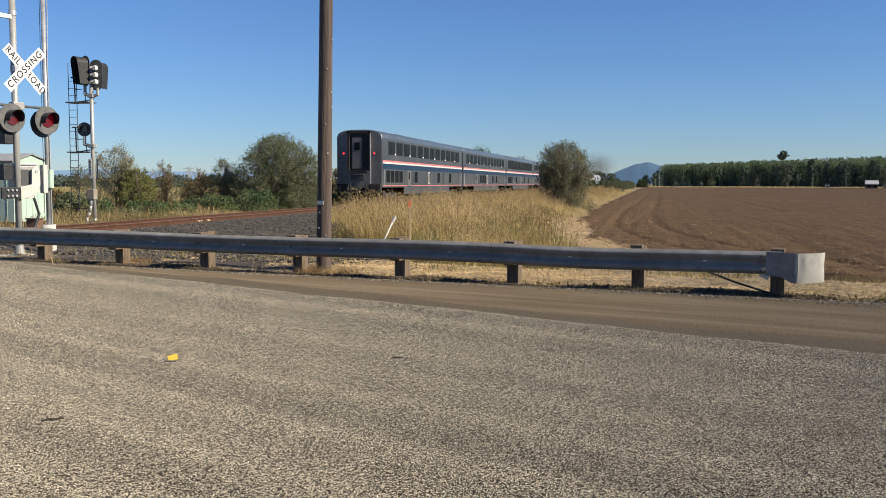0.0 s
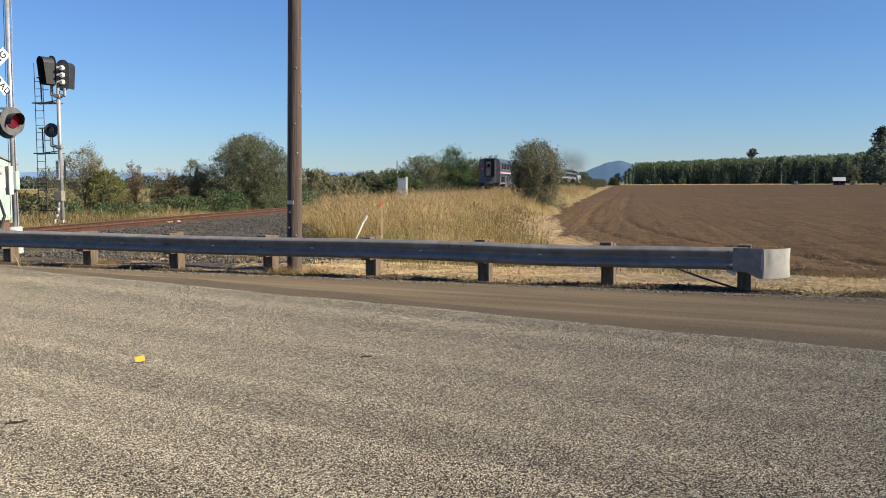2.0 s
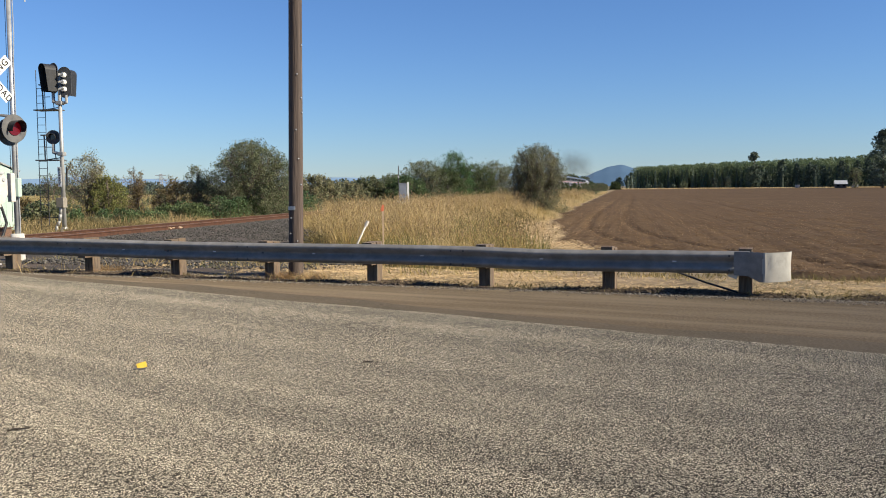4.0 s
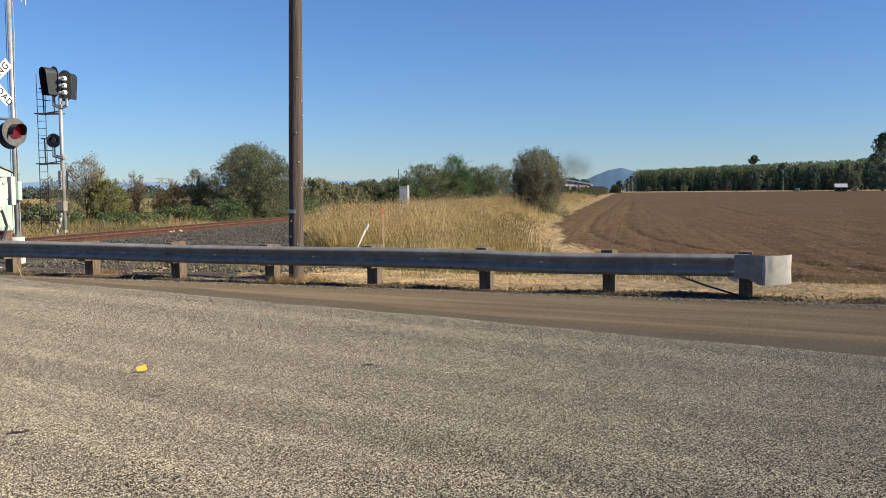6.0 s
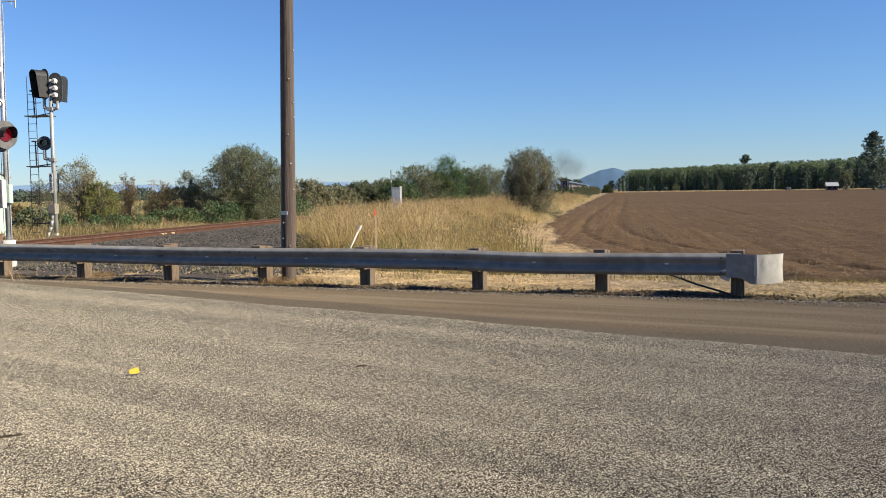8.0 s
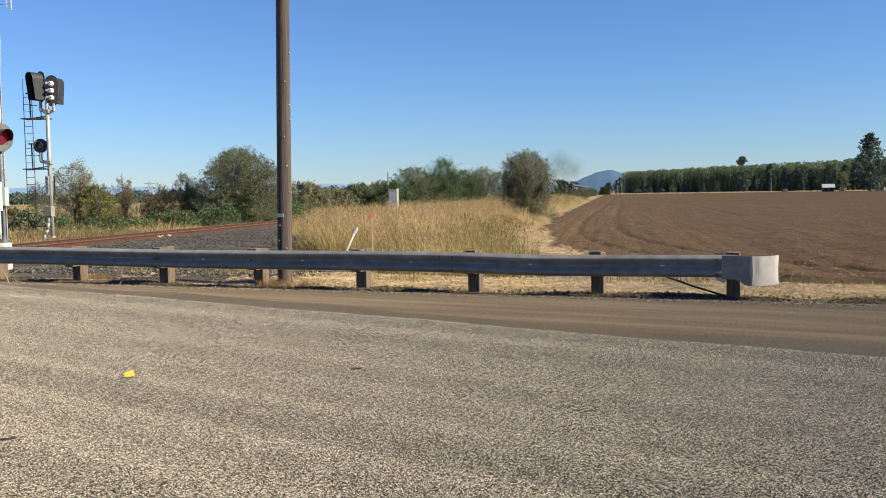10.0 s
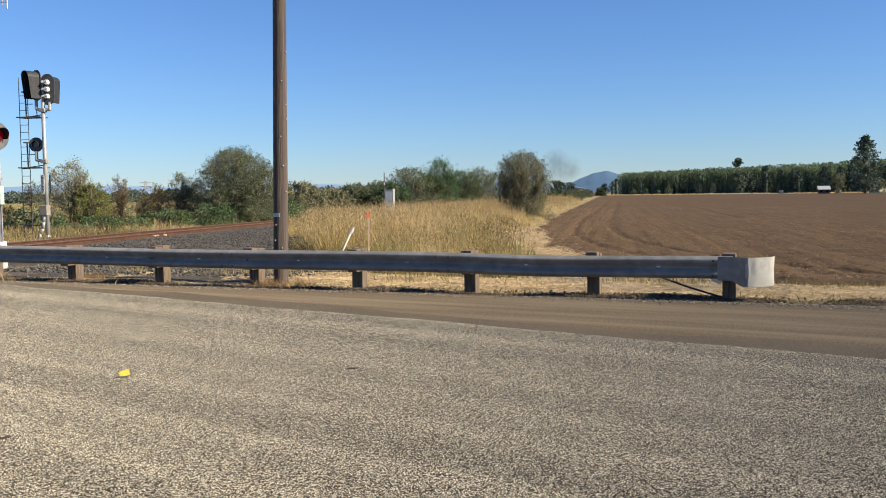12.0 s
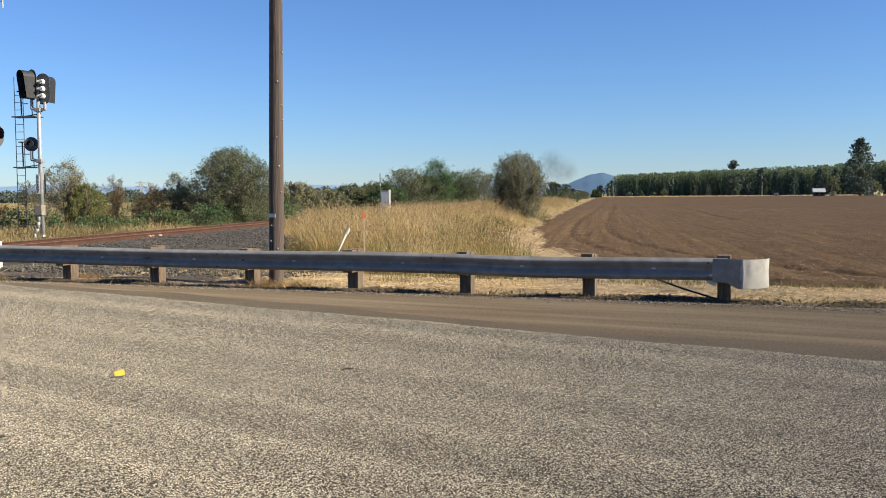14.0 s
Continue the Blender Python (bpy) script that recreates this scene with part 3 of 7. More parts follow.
# ---------------------------------------------------------------- guardrail
def w_beam_profile():
    """The W-shaped section: (depth towards the road, height)."""
    half = [(0.000, 0.156), (0.012, 0.156), (0.024, 0.150), (0.066, 0.124), (0.078, 0.114), (0.083, 0.102), (0.083, 0.088), (0.078, 0.074),
            (0.064, 0.058), (0.030, 0.032), (0.016, 0.020), (0.010, 0.008)]
    return half + [(0.010, 0.0)] + [(d, -z) for d, z in half[::-1]]


def guardrail():
    SP, zc = 1.905, 0.595 - 0.156
    rail = base("guardrail", Matrix.Translation((RAIL_END.x, RAIL_END.y, 0)) @ Matrix.Rotation(ROAD_A, 4, "Z"),
                label="weathered galvanised W-beam guardrail on wooden posts beside the road", category="guardrail")
    # local x along the rail to its end, y away from the road
    prof = w_beam_profile()
    rng = random.Random(3)

    def sag(x):
        return 0.022 * float(smooth(1.5, 5.5, -x)) + 0.006 * math.sin(x * 0.9) + 0.010 * math.sin(x * 0.37 + 1.0) - 0.012 * math.exp(-((x + 2.7) / 0.9) ** 2)

    def push(x):
        return 0.012 * math.sin(x * 0.55 + 0.6) - 0.03 * math.exp(-((x + 3.0) / 0.7) ** 2)

    for k in range(6):
        x1 = -0.35 - k * 2 * SP + 0.16
        x0 = x1 - 2 * SP - 0.10
        x1 += 0.24 * (k == 0)
        bm = bmesh.new()
        n = 24
        ring = []
        off = 0.003 * (k % 2)
        for i in range(n + 1):
            x = x0 + (x1 - x0) * i / n
            front = [bm.verts.new((x, -0.10 - d + push(x) - off, zc + z + sag(x))) for d, z in prof]
            back = [bm.verts.new((x, -0.10 - d + push(x) - off + 0.006, zc + z + sag(x))) for d, z in prof]
            ring.append(front + back[::-1])
        m = len(ring[0])
        for a, b in zip(ring, ring[1:]):
            for i in range(m):
                j = (i + 1) % m
                bm.faces.new((a[i], a[j], b[j], b[i]))
        bmesh.ops.recalc_face_normals(bm, faces=bm.faces[:])
        beam = part("beam", bm, M["galv"], rail, smooth=True)
        for dx in (0.06, 0.26):
            for z in (0.10, -0.10):
                bolt = part("splice_bolt", T((x1 - dx, -0.19 + push(x1), zc + z), (x1 - dx, -0.17, zc + z), 0.016, seg=8), M["dull_black"], beam)
    for k in range(12):
        x = -k * SP
        lean = rng.uniform(-1.2, 1.2)
        top = zc + 0.156 + (0.035, 0.01, 0.03, 0.045, 0.02, 0.05)[k % 6]
        bm = B(0.185, 0.20, top + 0.6, x, 0.19, (top - 0.6) / 2, lean * 0.5, lean, 0, bevel=0.008)
        post = part("post", bm, M["post"], rail)
        part("blockout", B(0.165, 0.19, 0.36, x, -0.005, zc + 0.015, 0, lean, 0, bevel=0.006), M["post"], rail)
        part("post_bolt", T((x, -0.115, zc), (x, -0.098, zc), 0.022, seg=8), M["dull_black"], rail)
        part("reflector", B(0.055, 0.006, 0.018, x - 0.95, -0.113 + push(x - 0.95), zc + 0.005), M["white"], rail, "small pale reflector tab")
    # rounded terminal: a broad curved sheet that wraps back
    bm = bmesh.new()
    cols = []
    path_ = [(-0.15, -0.202), (-0.06, -0.204), (0.05, -0.216), (0.16, -0.272), (0.215, -0.332), (0.255, -0.345), (0.32, -0.322), (0.39, -0.275), (0.46, -0.212), (0.52, -0.137),
             (0.565, -0.045), (0.585, 0.055), (0.583, 0.11)]
    path_ = [(a[0] + (b[0] - a[0]) * t, a[1] + (b[1] - a[1]) * t) for a, b in zip(path_, path_[1:]) for t in (0, 0.5)] + [path_[-1]]
    zs = (-0.235, -0.215, -0.12, -0.02, 0.08, 0.152, 0.162)
    for i, (x, y) in enumerate(path_):
        grow = 0.70 + 0.30 * float(smooth(0.0, 0.2, x))
        cols.append([bm.verts.new((x + 0.004 * math.sin(z * 17 + x * 9), y + 0.006 * math.sin(z * 23 + x * 13) * (x > 0.1) + 0.035 * math.exp(-((x - 0.29) / 0.05) ** 2 - ((z - 0.02) / 0.09) ** 2), zc + z * (grow if z < 0 else 1.0))) for z in zs])
    for a, b in zip(cols, cols[1:]):
        for i in range(len(zs) - 1):
            bm.faces.new((a[i], b[i], b[i + 1], a[i + 1]))
    bmesh.ops.recalc_face_normals(bm, faces=bm.faces[:])
    bmesh.ops.solidify(bm, geom=bm.faces[:], thickness=0.005)
    for e in bm.edges:
        e.smooth = len(e.link_faces) != 2 or e.calc_face_angle() < 0.35
    # beyond the fold the sheet takes the paler steel, as if sunlit
    for f in bm.faces:
        f.material_index = int(f.calc_center_median().x > 0.225)
    part("end_terminal", bm, [M["galv"], M["galv_sunlit"]], rail, "dented rounded galvanised end piece", True)
    part("anchor_cable", bent(bmesh.new(), [(-1.05, 0.0, 0.33), (-0.55, 0.02, 0.15), (-0.1, 0.03, 0.02)], 0.014), M["black"], rail, "dark anchor cable")
    part("anchor_plate", B(0.13, 0.02, 0.06, -0.17, -0.02, 0.255, 0, 20, 0), M["white"], rail, "pale bent anchor bracket")
    return rail


guardrail()


# ---------------------------------------------------------------- utility pole
def utility_pole():
    p = ahead(-0.1341, 15.7)
    pole = base("utility_pole", Matrix.Translation(p) @ pose(0, 0, 0, 0, 0.9, 0), label="weathered brown wooden utility pole standing behind the guardrail", category="pole")
    bm = bmesh.new()
    seg, rings = 20, 26
    prev = None
    for i in range(rings + 1):
        z = -0.5 + 10.6 * i / rings
        r = 0.130 - 0.0032 * z
        cur = [bm.verts.new((math.cos(a) * r * (1 + 0.02 * math.sin(a * 5 + z)), math.sin(a) * r * (1 + 0.02 * math.sin(a * 3 + z * 1.3)), z))
               for a in (2 * math.pi * j / seg for j in range(seg))]
        if prev:
            for j in range(seg):
                bm.faces.new((prev[j], prev[(j + 1) % seg], cur[(j + 1) % seg], cur[j]))
        prev = cur
    bm.faces.new(prev)
    shaft = part("shaft", bm, M["pole"], pole, smooth=True)
    part("metal_tag", B(0.13, 0.012, 0.065, -0.055, -0.118, 1.19, 0, 0, -24), M["steel_grey"], pole, "small silver metal tag")
    for z, a in ((0.62, 20), (0.75, -35), (1.02, -30), (2.05, 30), (2.55, 12), (3.1, 55), (3.5, 20), (4.0, 62), (0.40, 40), (1.60, 50), (2.85, 64)):
        aa = radians(a - 90)
        r = 0.130 - 0.0032 * z
        part("step_bolt", T((math.cos(aa) * r * 0.9, math.sin(aa) * r * 0.9, z), (math.cos(aa) * (r + 0.018), math.sin(aa) * (r + 0.018), z), 0.012, seg=6), M["steel_grey"], pole)


utility_pole()


# ---------------------------------------------------------------- plants
def leaf_cloud(P, size, rng, up=0.3, aspect=0.55):
    """A small folded leaf or spray at each point."""
    n = len(P)
    d = rng.normal(0, 1, (n, 3))
    d[:, 2] += up
    d /= np.linalg.norm(d, axis=1, keepdims=True)
    e = np.cross(d, rng.normal(0, 1, (n, 3)))
    e /= np.linalg.norm(e, axis=1, keepdims=True) + 1e-9
    s = size * rng.uniform(0.55, 1.35, (n, 1))
    a, b, c, q = P - d * s * 0.5, P + e * s * aspect * 0.5, P + d * s * 0.5, P - e * s * aspect * 0.5
    V = np.stack([a, b, c, q], 1).reshape(-1, 3)
    F = (np.arange(n) * 4)[:, None] + np.arange(4)[None]
    return V, F


def grow(rng, h, w, stems, levels=3, spread=1.0, low=0.15):
    """Limbs as segments (a, b, r) and the points where leaves sit."""
    segs, tips = [], []

    def limb(p, d, length, r, level):
        k = 4
        for i in range(k):
            d = d + rng.normal(0, 0.16, 3) + np.array([0, 0, 0.05])
            d /= np.linalg.norm(d)
            q = p + d * length / k
            segs.append((p, q, r * (1 - 0.6 * i / k), r * (1 - 0.6 * (i + 1) / k)))
            p = q
            if level < levels and i >= 1:
                for _ in range(2):
                    dd = d + rng.normal(0, 0.75, 3) * spread
                    dd /= np.linalg.norm(dd)
                    limb(q, dd, length * rng.uniform(0.4, 0.62), r * 0.45, level + 1)
            if level >= levels - 1:
                tips.append(q)
        tips.append(p)

    for i in range(stems):
        a = rng.uniform(0, 2 * np.pi)
        out = rng.uniform(0.1, 1.0) * w / h * 0.62
        d = np.array([math.cos(a) * out, math.sin(a) * out, 1.0])
        d /= np.linalg.norm(d)
        limb(np.array([math.cos(a) * 0.06 * stems, math.sin(a) * 0.06 * stems, -0.1]), d, h * rng.uniform(0.5, 0.66), 0.018 * h * (1.6 if stems == 1 else 0.8), 0)
    return segs, np.array(tips)


def tube_cloud(segs, seg=5):
    V, F = [], []
    for a, b, r1, r2 in segs:
        d = b - a
        d = d / (np.linalg.norm(d) + 1e-9)
        e = np.cross(d, (0.3, 0.5, 0.8))
        e /= np.linalg.norm(e) + 1e-9
        f = np.cross(d, e)
        k = len(V)
        for c, r in ((a, r1), (b, r2)):
            for i in range(seg):
                t = 2 * math.pi * i / seg
                V.append(c + (e * math.cos(t) + f * math.sin(t)) * r)
        for i in range(seg):
            j = (i + 1) % seg
            F.append((k + i, k + j, k + seg + j, k + seg + i))
    return np.array(V), np.array(F)


def plant(name, p, h, w, leaf, label, category="bush", stems=7, n=14000, size=0.10, seed=1, levels=3, spread=1.0, group="", skirt=0.0, depth=None,
          waist=0.38, foot=0.78, per=70, loose=0.05, ragged=0.16, rise=0.25, tight=0.75, slim=0.55):
    """A bush or tree: limbs, and a crown of many sprays of small leaves inside an uneven dome, with gaps between the sprays.
    waist: how high the crown is widest; foot: its width at the ground; per: leaves to a spray; loose: a spray's size."""
    rng = np.random.default_rng(seed)
    deep = depth or w
    ph = rng.uniform(0, 6.28, 6)

    def reach(el, az):
        """The crown's half-width, as a share, at a height and bearing."""
        up = np.sqrt(np.maximum(0.0, 1 - (np.maximum(el - waist, 0) / (1 - waist)) ** 2))
        lo = foot + (1 - foot) * smooth(0, waist, el)
        lump = np.sin(2 * az + ph[0] + 4 * el) + np.sin(3 * az + ph[1] - 7 * el) * 0.8 + np.sin(5 * az + ph[2] + 11 * el) * 0.6
        return np.where(el > waist, up, lo) * (1 + ragged * 0.5 * lump)

    segs, tips = grow(rng, h, w, stems, levels, spread)
    top = np.quantile(tips[:, 2], 0.995)
    wide = np.quantile(np.hypot(tips[:, 0], tips[:, 1]), 0.97)
    unit = np.array([1 / wide, 1 / wide, 1 / top])
    body = np.array([w / 2, deep / 2, h])

    def inside(q):
        """Draws a place in the unit crown back into the dome."""
        q = np.asarray(q) * unit
        r = np.hypot(q[..., 0], q[..., 1]) + 1e-6
        k = np.minimum(1, 0.96 * reach(np.clip(q[..., 2], 0, 1), np.arctan2(q[..., 1], q[..., 0])) / r)
        return np.stack([q[..., 0] * k, q[..., 1] * k, np.minimum(q[..., 2], 1.02)], -1) * body

    segs = [(inside(a), inside(c), r1, r2) for a, c, r1, r2 in segs]
    tips = inside(tips)
    tips = tips[tips[:, 2] > 0.06 * h]
    c = max(24, n // per)
    k = int(c * 0.35)
    el, az = rng.random(c - k) ** 0.85 * 0.99, rng.uniform(0, 2 * np.pi, c - k)
    rr = reach(el, az) * np.where(rng.random(c - k) < 0.65, rng.uniform(0.80, 1.0, c - k), np.sqrt(rng.random(c - k)) * 0.85)
    C = np.concatenate([tips[rng.integers(0, len(tips), k)], np.stack([np.cos(az) * rr, np.sin(az) * rr, el], -1) * body])
    if skirt:
        k = int(c * skirt)
        az, rr = rng.uniform(0, 2 * np.pi, k), np.sqrt(rng.random(k)) * 1.02
        C = np.concatenate([C, np.stack([np.cos(az) * rr, np.sin(az) * rr, rng.random(k) ** 1.3 * 0.36 * np.sqrt(np.maximum(0.02, 1.06 - rr ** 2))], -1) * body])
    # each spray runs outwards and up from a twig
    out = C / body * np.array([1, 1, 0.5]) + np.array([0, 0, rise]) + rng.normal(0, 0.35, C.shape)
    out /= np.linalg.norm(out, axis=1, keepdims=True)
    ln = loose * 2.2 * min(w, h) * rng.uniform(0.5, 1.5, (len(C), 1))
    segs += [(q - d * g * 1.5, q + d * g * 0.6, 0.0022 * h + 0.004, 0.003) for q, d, g in zip(C, out, ln[:, 0])]
    i = rng.integers(0, len(C), int(n * (1 + skirt)))
    along = rng.uniform(-1.0, 0.75, (len(i), 1))
    P = C[i] + out[i] * ln[i] * along + rng.normal(0, 1, (len(i), 3)) * ln[i] * tight * (0.34 - 0.20 * along)
    P = P[P[:, 2] > 0.02]
    thing = base(name, Matrix.Translation(p), label=label, category=category, group=group)
    V, F = tube_cloud(segs, 4)
    t = new("trunk", mesh_np("trunk", V, F, M["bark"], smooth=True))
    t.parent = thing
    V, F = leaf_cloud(P, size, rng, aspect=slim)
    c = new("crown", mesh_np("crown", V, F, leaf))
    c.parent = thing
    return thing


def blades(name, P, height, width, material, rng, label, lean=0.25, category="grass", seg=2, bend=0.35):
    """Grass: tapered bent blades, one island each."""
    n = len(P)
    a = rng.uniform(0, 2 * np.pi, n)
    h = height * rng.uniform(0.55, 1.15, n) if np.isscalar(height) else height
    l = rng.normal(0, lean, (n, 2)) + np.array([-0.05, 0.0])
    w = width * rng.uniform(0.6, 1.4, n)
    sx, sy = np.cos(a) * w, np.sin(a) * w
    V = []
    for t in (0.0, 0.55, 1.0):
        cx = P[:, 0] + l[:, 0] * h * (t + bend * t * t)
        cy = P[:, 1] + l[:, 1] * h * (t + bend * t * t)
        cz = P[:, 2] + h * (t - 0.25 * t * t * np.hypot(l[:, 0], l[:, 1]))
        k = (1 - 0.85 * t)
        V.append(np.stack([cx - sx * k, cy - sy * k, cz], -1))
        V.append(np.stack([cx + sx * k, cy + sy * k, cz], -1))
    V = np.stack(V, 1).reshape(-1, 3)
    o = (np.arange(n) * 6)[:, None]
    F = np.concatenate([o + np.array([[0, 1, 3, 2]]), o + np.array([[2, 3, 5, 4]])])
    return tagged(new(name, mesh_np(name, V, F, material)), label, category, kind="stuff")


def scatter(rng, n, s0, s1, o0, o1, power=1.0):
    s = s0 + (s1 - s0) * rng.random(n) ** power
    o = o0 + (o1 - o0) * rng.random(n)
    x = TRACK_O.x + s * TRACK_D.x + o * TRACK_R.x
    y = TRACK_O.y + s * TRACK_D.y + o * TRACK_R.y
    return x, y, s, o


def tuft_blades(name, cx, cy, h, r, per, width, material, rng, label, category="grass", splay=0.34):
    """Tussocks: blades that rise from each centre and lean outwards."""
    n = len(cx)
    i = np.repeat(np.arange(n), per)
    k = len(i)
    a, q = rng.uniform(0, 2 * np.pi, k), np.sqrt(rng.random(k))
    bx, by = cx[i] + np.cos(a) * q * r[i], cy[i] + np.sin(a) * q * r[i]
    z = ground_z(bx, by) - 0.03
    hh = h[i] * rng.uniform(0.45, 1.12, k)
    wind = rng.normal(0, 0.10, (n, 2)) + np.array([-0.07, 0.02])
    lx = np.cos(a) * q * splay * rng.uniform(0.3, 1.2, k) + wind[i, 0] + rng.normal(0, 0.09, k)
    ly = np.sin(a) * q * splay * rng.uniform(0.3, 1.2, k) + wind[i, 1] + rng.normal(0, 0.09, k)
    ta = rng.uniform(0, 2 * np.pi, k)
    w = width * rng.uniform(0.6, 1.4, k)
    sx, sy = np.cos(ta) * w, np.sin(ta) * w
    V = []
    for t in (0.0, 0.6, 1.0):
        px, py = bx + lx * hh * (t + 0.5 * t * t), by + ly * hh * (t + 0.5 * t * t)
        pz = z + hh * (t - 0.30 * t * t * np.hypot(lx, ly))
        f = 1 - 0.85 * t
        V.append(np.stack([px - sx * f, py - sy * f, pz], -1))
        V.append(np.stack([px + sx * f, py + sy * f, pz], -1))
    tips = np.stack([px, py, pz], -1)
    V = np.stack(V, 1).reshape(-1, 3)
    o = (np.arange(k) * 6)[:, None]
    F = np.concatenate([o + np.array([[0, 1, 3, 2]]), o + np.array([[2, 3, 5, 4]])])
    tagged(new(name, mesh_np(name, V, F, material)), label, category, kind="stuff")
    return tips, hh


def tall_grass():
    rng = np.random.default_rng(11)
    n = 15000
    x, y, s, o = scatter(rng, n, -38, 150, 2.8, 16.5, 1.9)
    u, v = road_uv(x, y)
    edge = np.array([field_left(q) for q in np.arange(0, 320)])
    ex = np.interp(y, np.arange(0, 320), edge)
    keep = (v > 6.0 - 1.5 * smooth(-9, -4, u)) & (x < ex - 0.15) & (o > 3.3 + 0.5 * np.sin(s * 0.5) + 0.40 * np.maximum(0, -13 - s))
    keep &= (wave(x, y, 1.1, 1.0) + rng.normal(0, 0.5, n)) > -0.50
    keep &= ex - x > (2.3 + 0.4 * np.sin(y * 1.3)) * np.exp(-((y - 30) / 13.0) ** 2)
    x, y, s, o, u, v, ex = (q[keep] for q in (x, y, s, o, u, v, ex))
    m = len(x)
    corner = np.exp(-((y - 35) / 8.0) ** 2)
    near_edge = smooth(0.2 + 1.9 * corner, 3.4 + 1.6 * corner, ex - x)
    h = (0.78 + 0.32 * wave(x, y, 0.8, 0.3) + 0.30 * wave(x, y, 2.1, 2.0) + rng.normal(0, 0.14, m)) * (0.38 + 0.80 * near_edge) * (0.50 + 0.62 * smooth(6, 11, v)) * (0.68 + 0.34 * smooth(4.0, 8.0, o))
    h = np.clip(h, 0.16, 1.5)
    r = 0.16 + 0.22 * rng.random(m)
    patch = wave(x, y, 0.42, 3.0) + 0.6 * wave(x, y, 1.3, 1.4) + rng.normal(0, 0.35, m)
    low = (1 - smooth(6.5, 13, v)) * 1.1 * (wave(x, y, 0.6, 4.0) > -0.1)
    green = patch + low > 0.68
    pale = ~green & (wave(x, y, 0.5, 7.0) + 0.9 * (1 - near_edge) + rng.normal(0, 0.35, m) > 0.45)
    rust = ~green & ~pale & (wave(x, y, 0.9, 5.0) + rng.normal(0, 0.4, m) > 0.55)
    gold = ~green & ~pale & ~rust
    tops = []
    for sel, per, width, mt, nm, lb in ((gold, 36, 0.0062, "grass_gold", "golden_grass", "tussocks of tall golden dry grass beside the track"),
                                        (pale, 36, 0.0062, "grass_pale", "pale_grass", "bleached pale straw-coloured tall grass"),
                                        (rust, 34, 0.0062, "grass_rust", "rusty_grass", "rusty brown dry grass stems among the gold"),
                                        (green, 26, 0.010, "grass_green", "green_weeds", "green weeds growing among the dry grass")):
        tips, hh = tuft_blades(nm, x[sel], y[sel], h[sel] * (0.85 if mt == "grass_green" else 1.12), r[sel], per, width, M[mt], rng, lb)
        if mt != "grass_green":
            tops.append(tips[(hh > 0.75) & (rng.random(len(hh)) < 0.30)])
    Q = np.concatenate(tops)
    Q = np.repeat(Q, 3, 0) + rng.normal(0, 0.03, (len(Q) * 3, 3))
    V, F = leaf_cloud(Q, 0.080, rng, up=2.2, aspect=0.26)
    tagged(new("grass_seed_heads", mesh_np("grass_seed_heads", V, F, M["grass_seed"])), "pale brown feathery seed heads of tall grass", "grass", kind="stuff")
    # short bleached grass along the field's edge
    k = 26000
    yy = 30 + 270 * rng.random(k) ** 1.7
    xx = np.interp(yy, np.arange(0, 320), edge) - rng.random(k) * 3.2 + 0.25
    ok = yy > 46 + rng.normal(0, 4, k)
    xx, yy, k = xx[ok], yy[ok], int(ok.sum())
    P = np.stack([xx, yy, ground_z(xx, yy) - 0.01], -1)
    blades("edge_grass", P, (0.12 + 0.28 * rng.random(k)) * (0.7 + 0.3 * wave(xx, yy, 0.9, 1.0)), 0.012 + 0.012 * smooth(40, 150, yy), M["grass_pale"], rng, "short bleached grass along the field's edge", lean=0.5)


tall_grass()


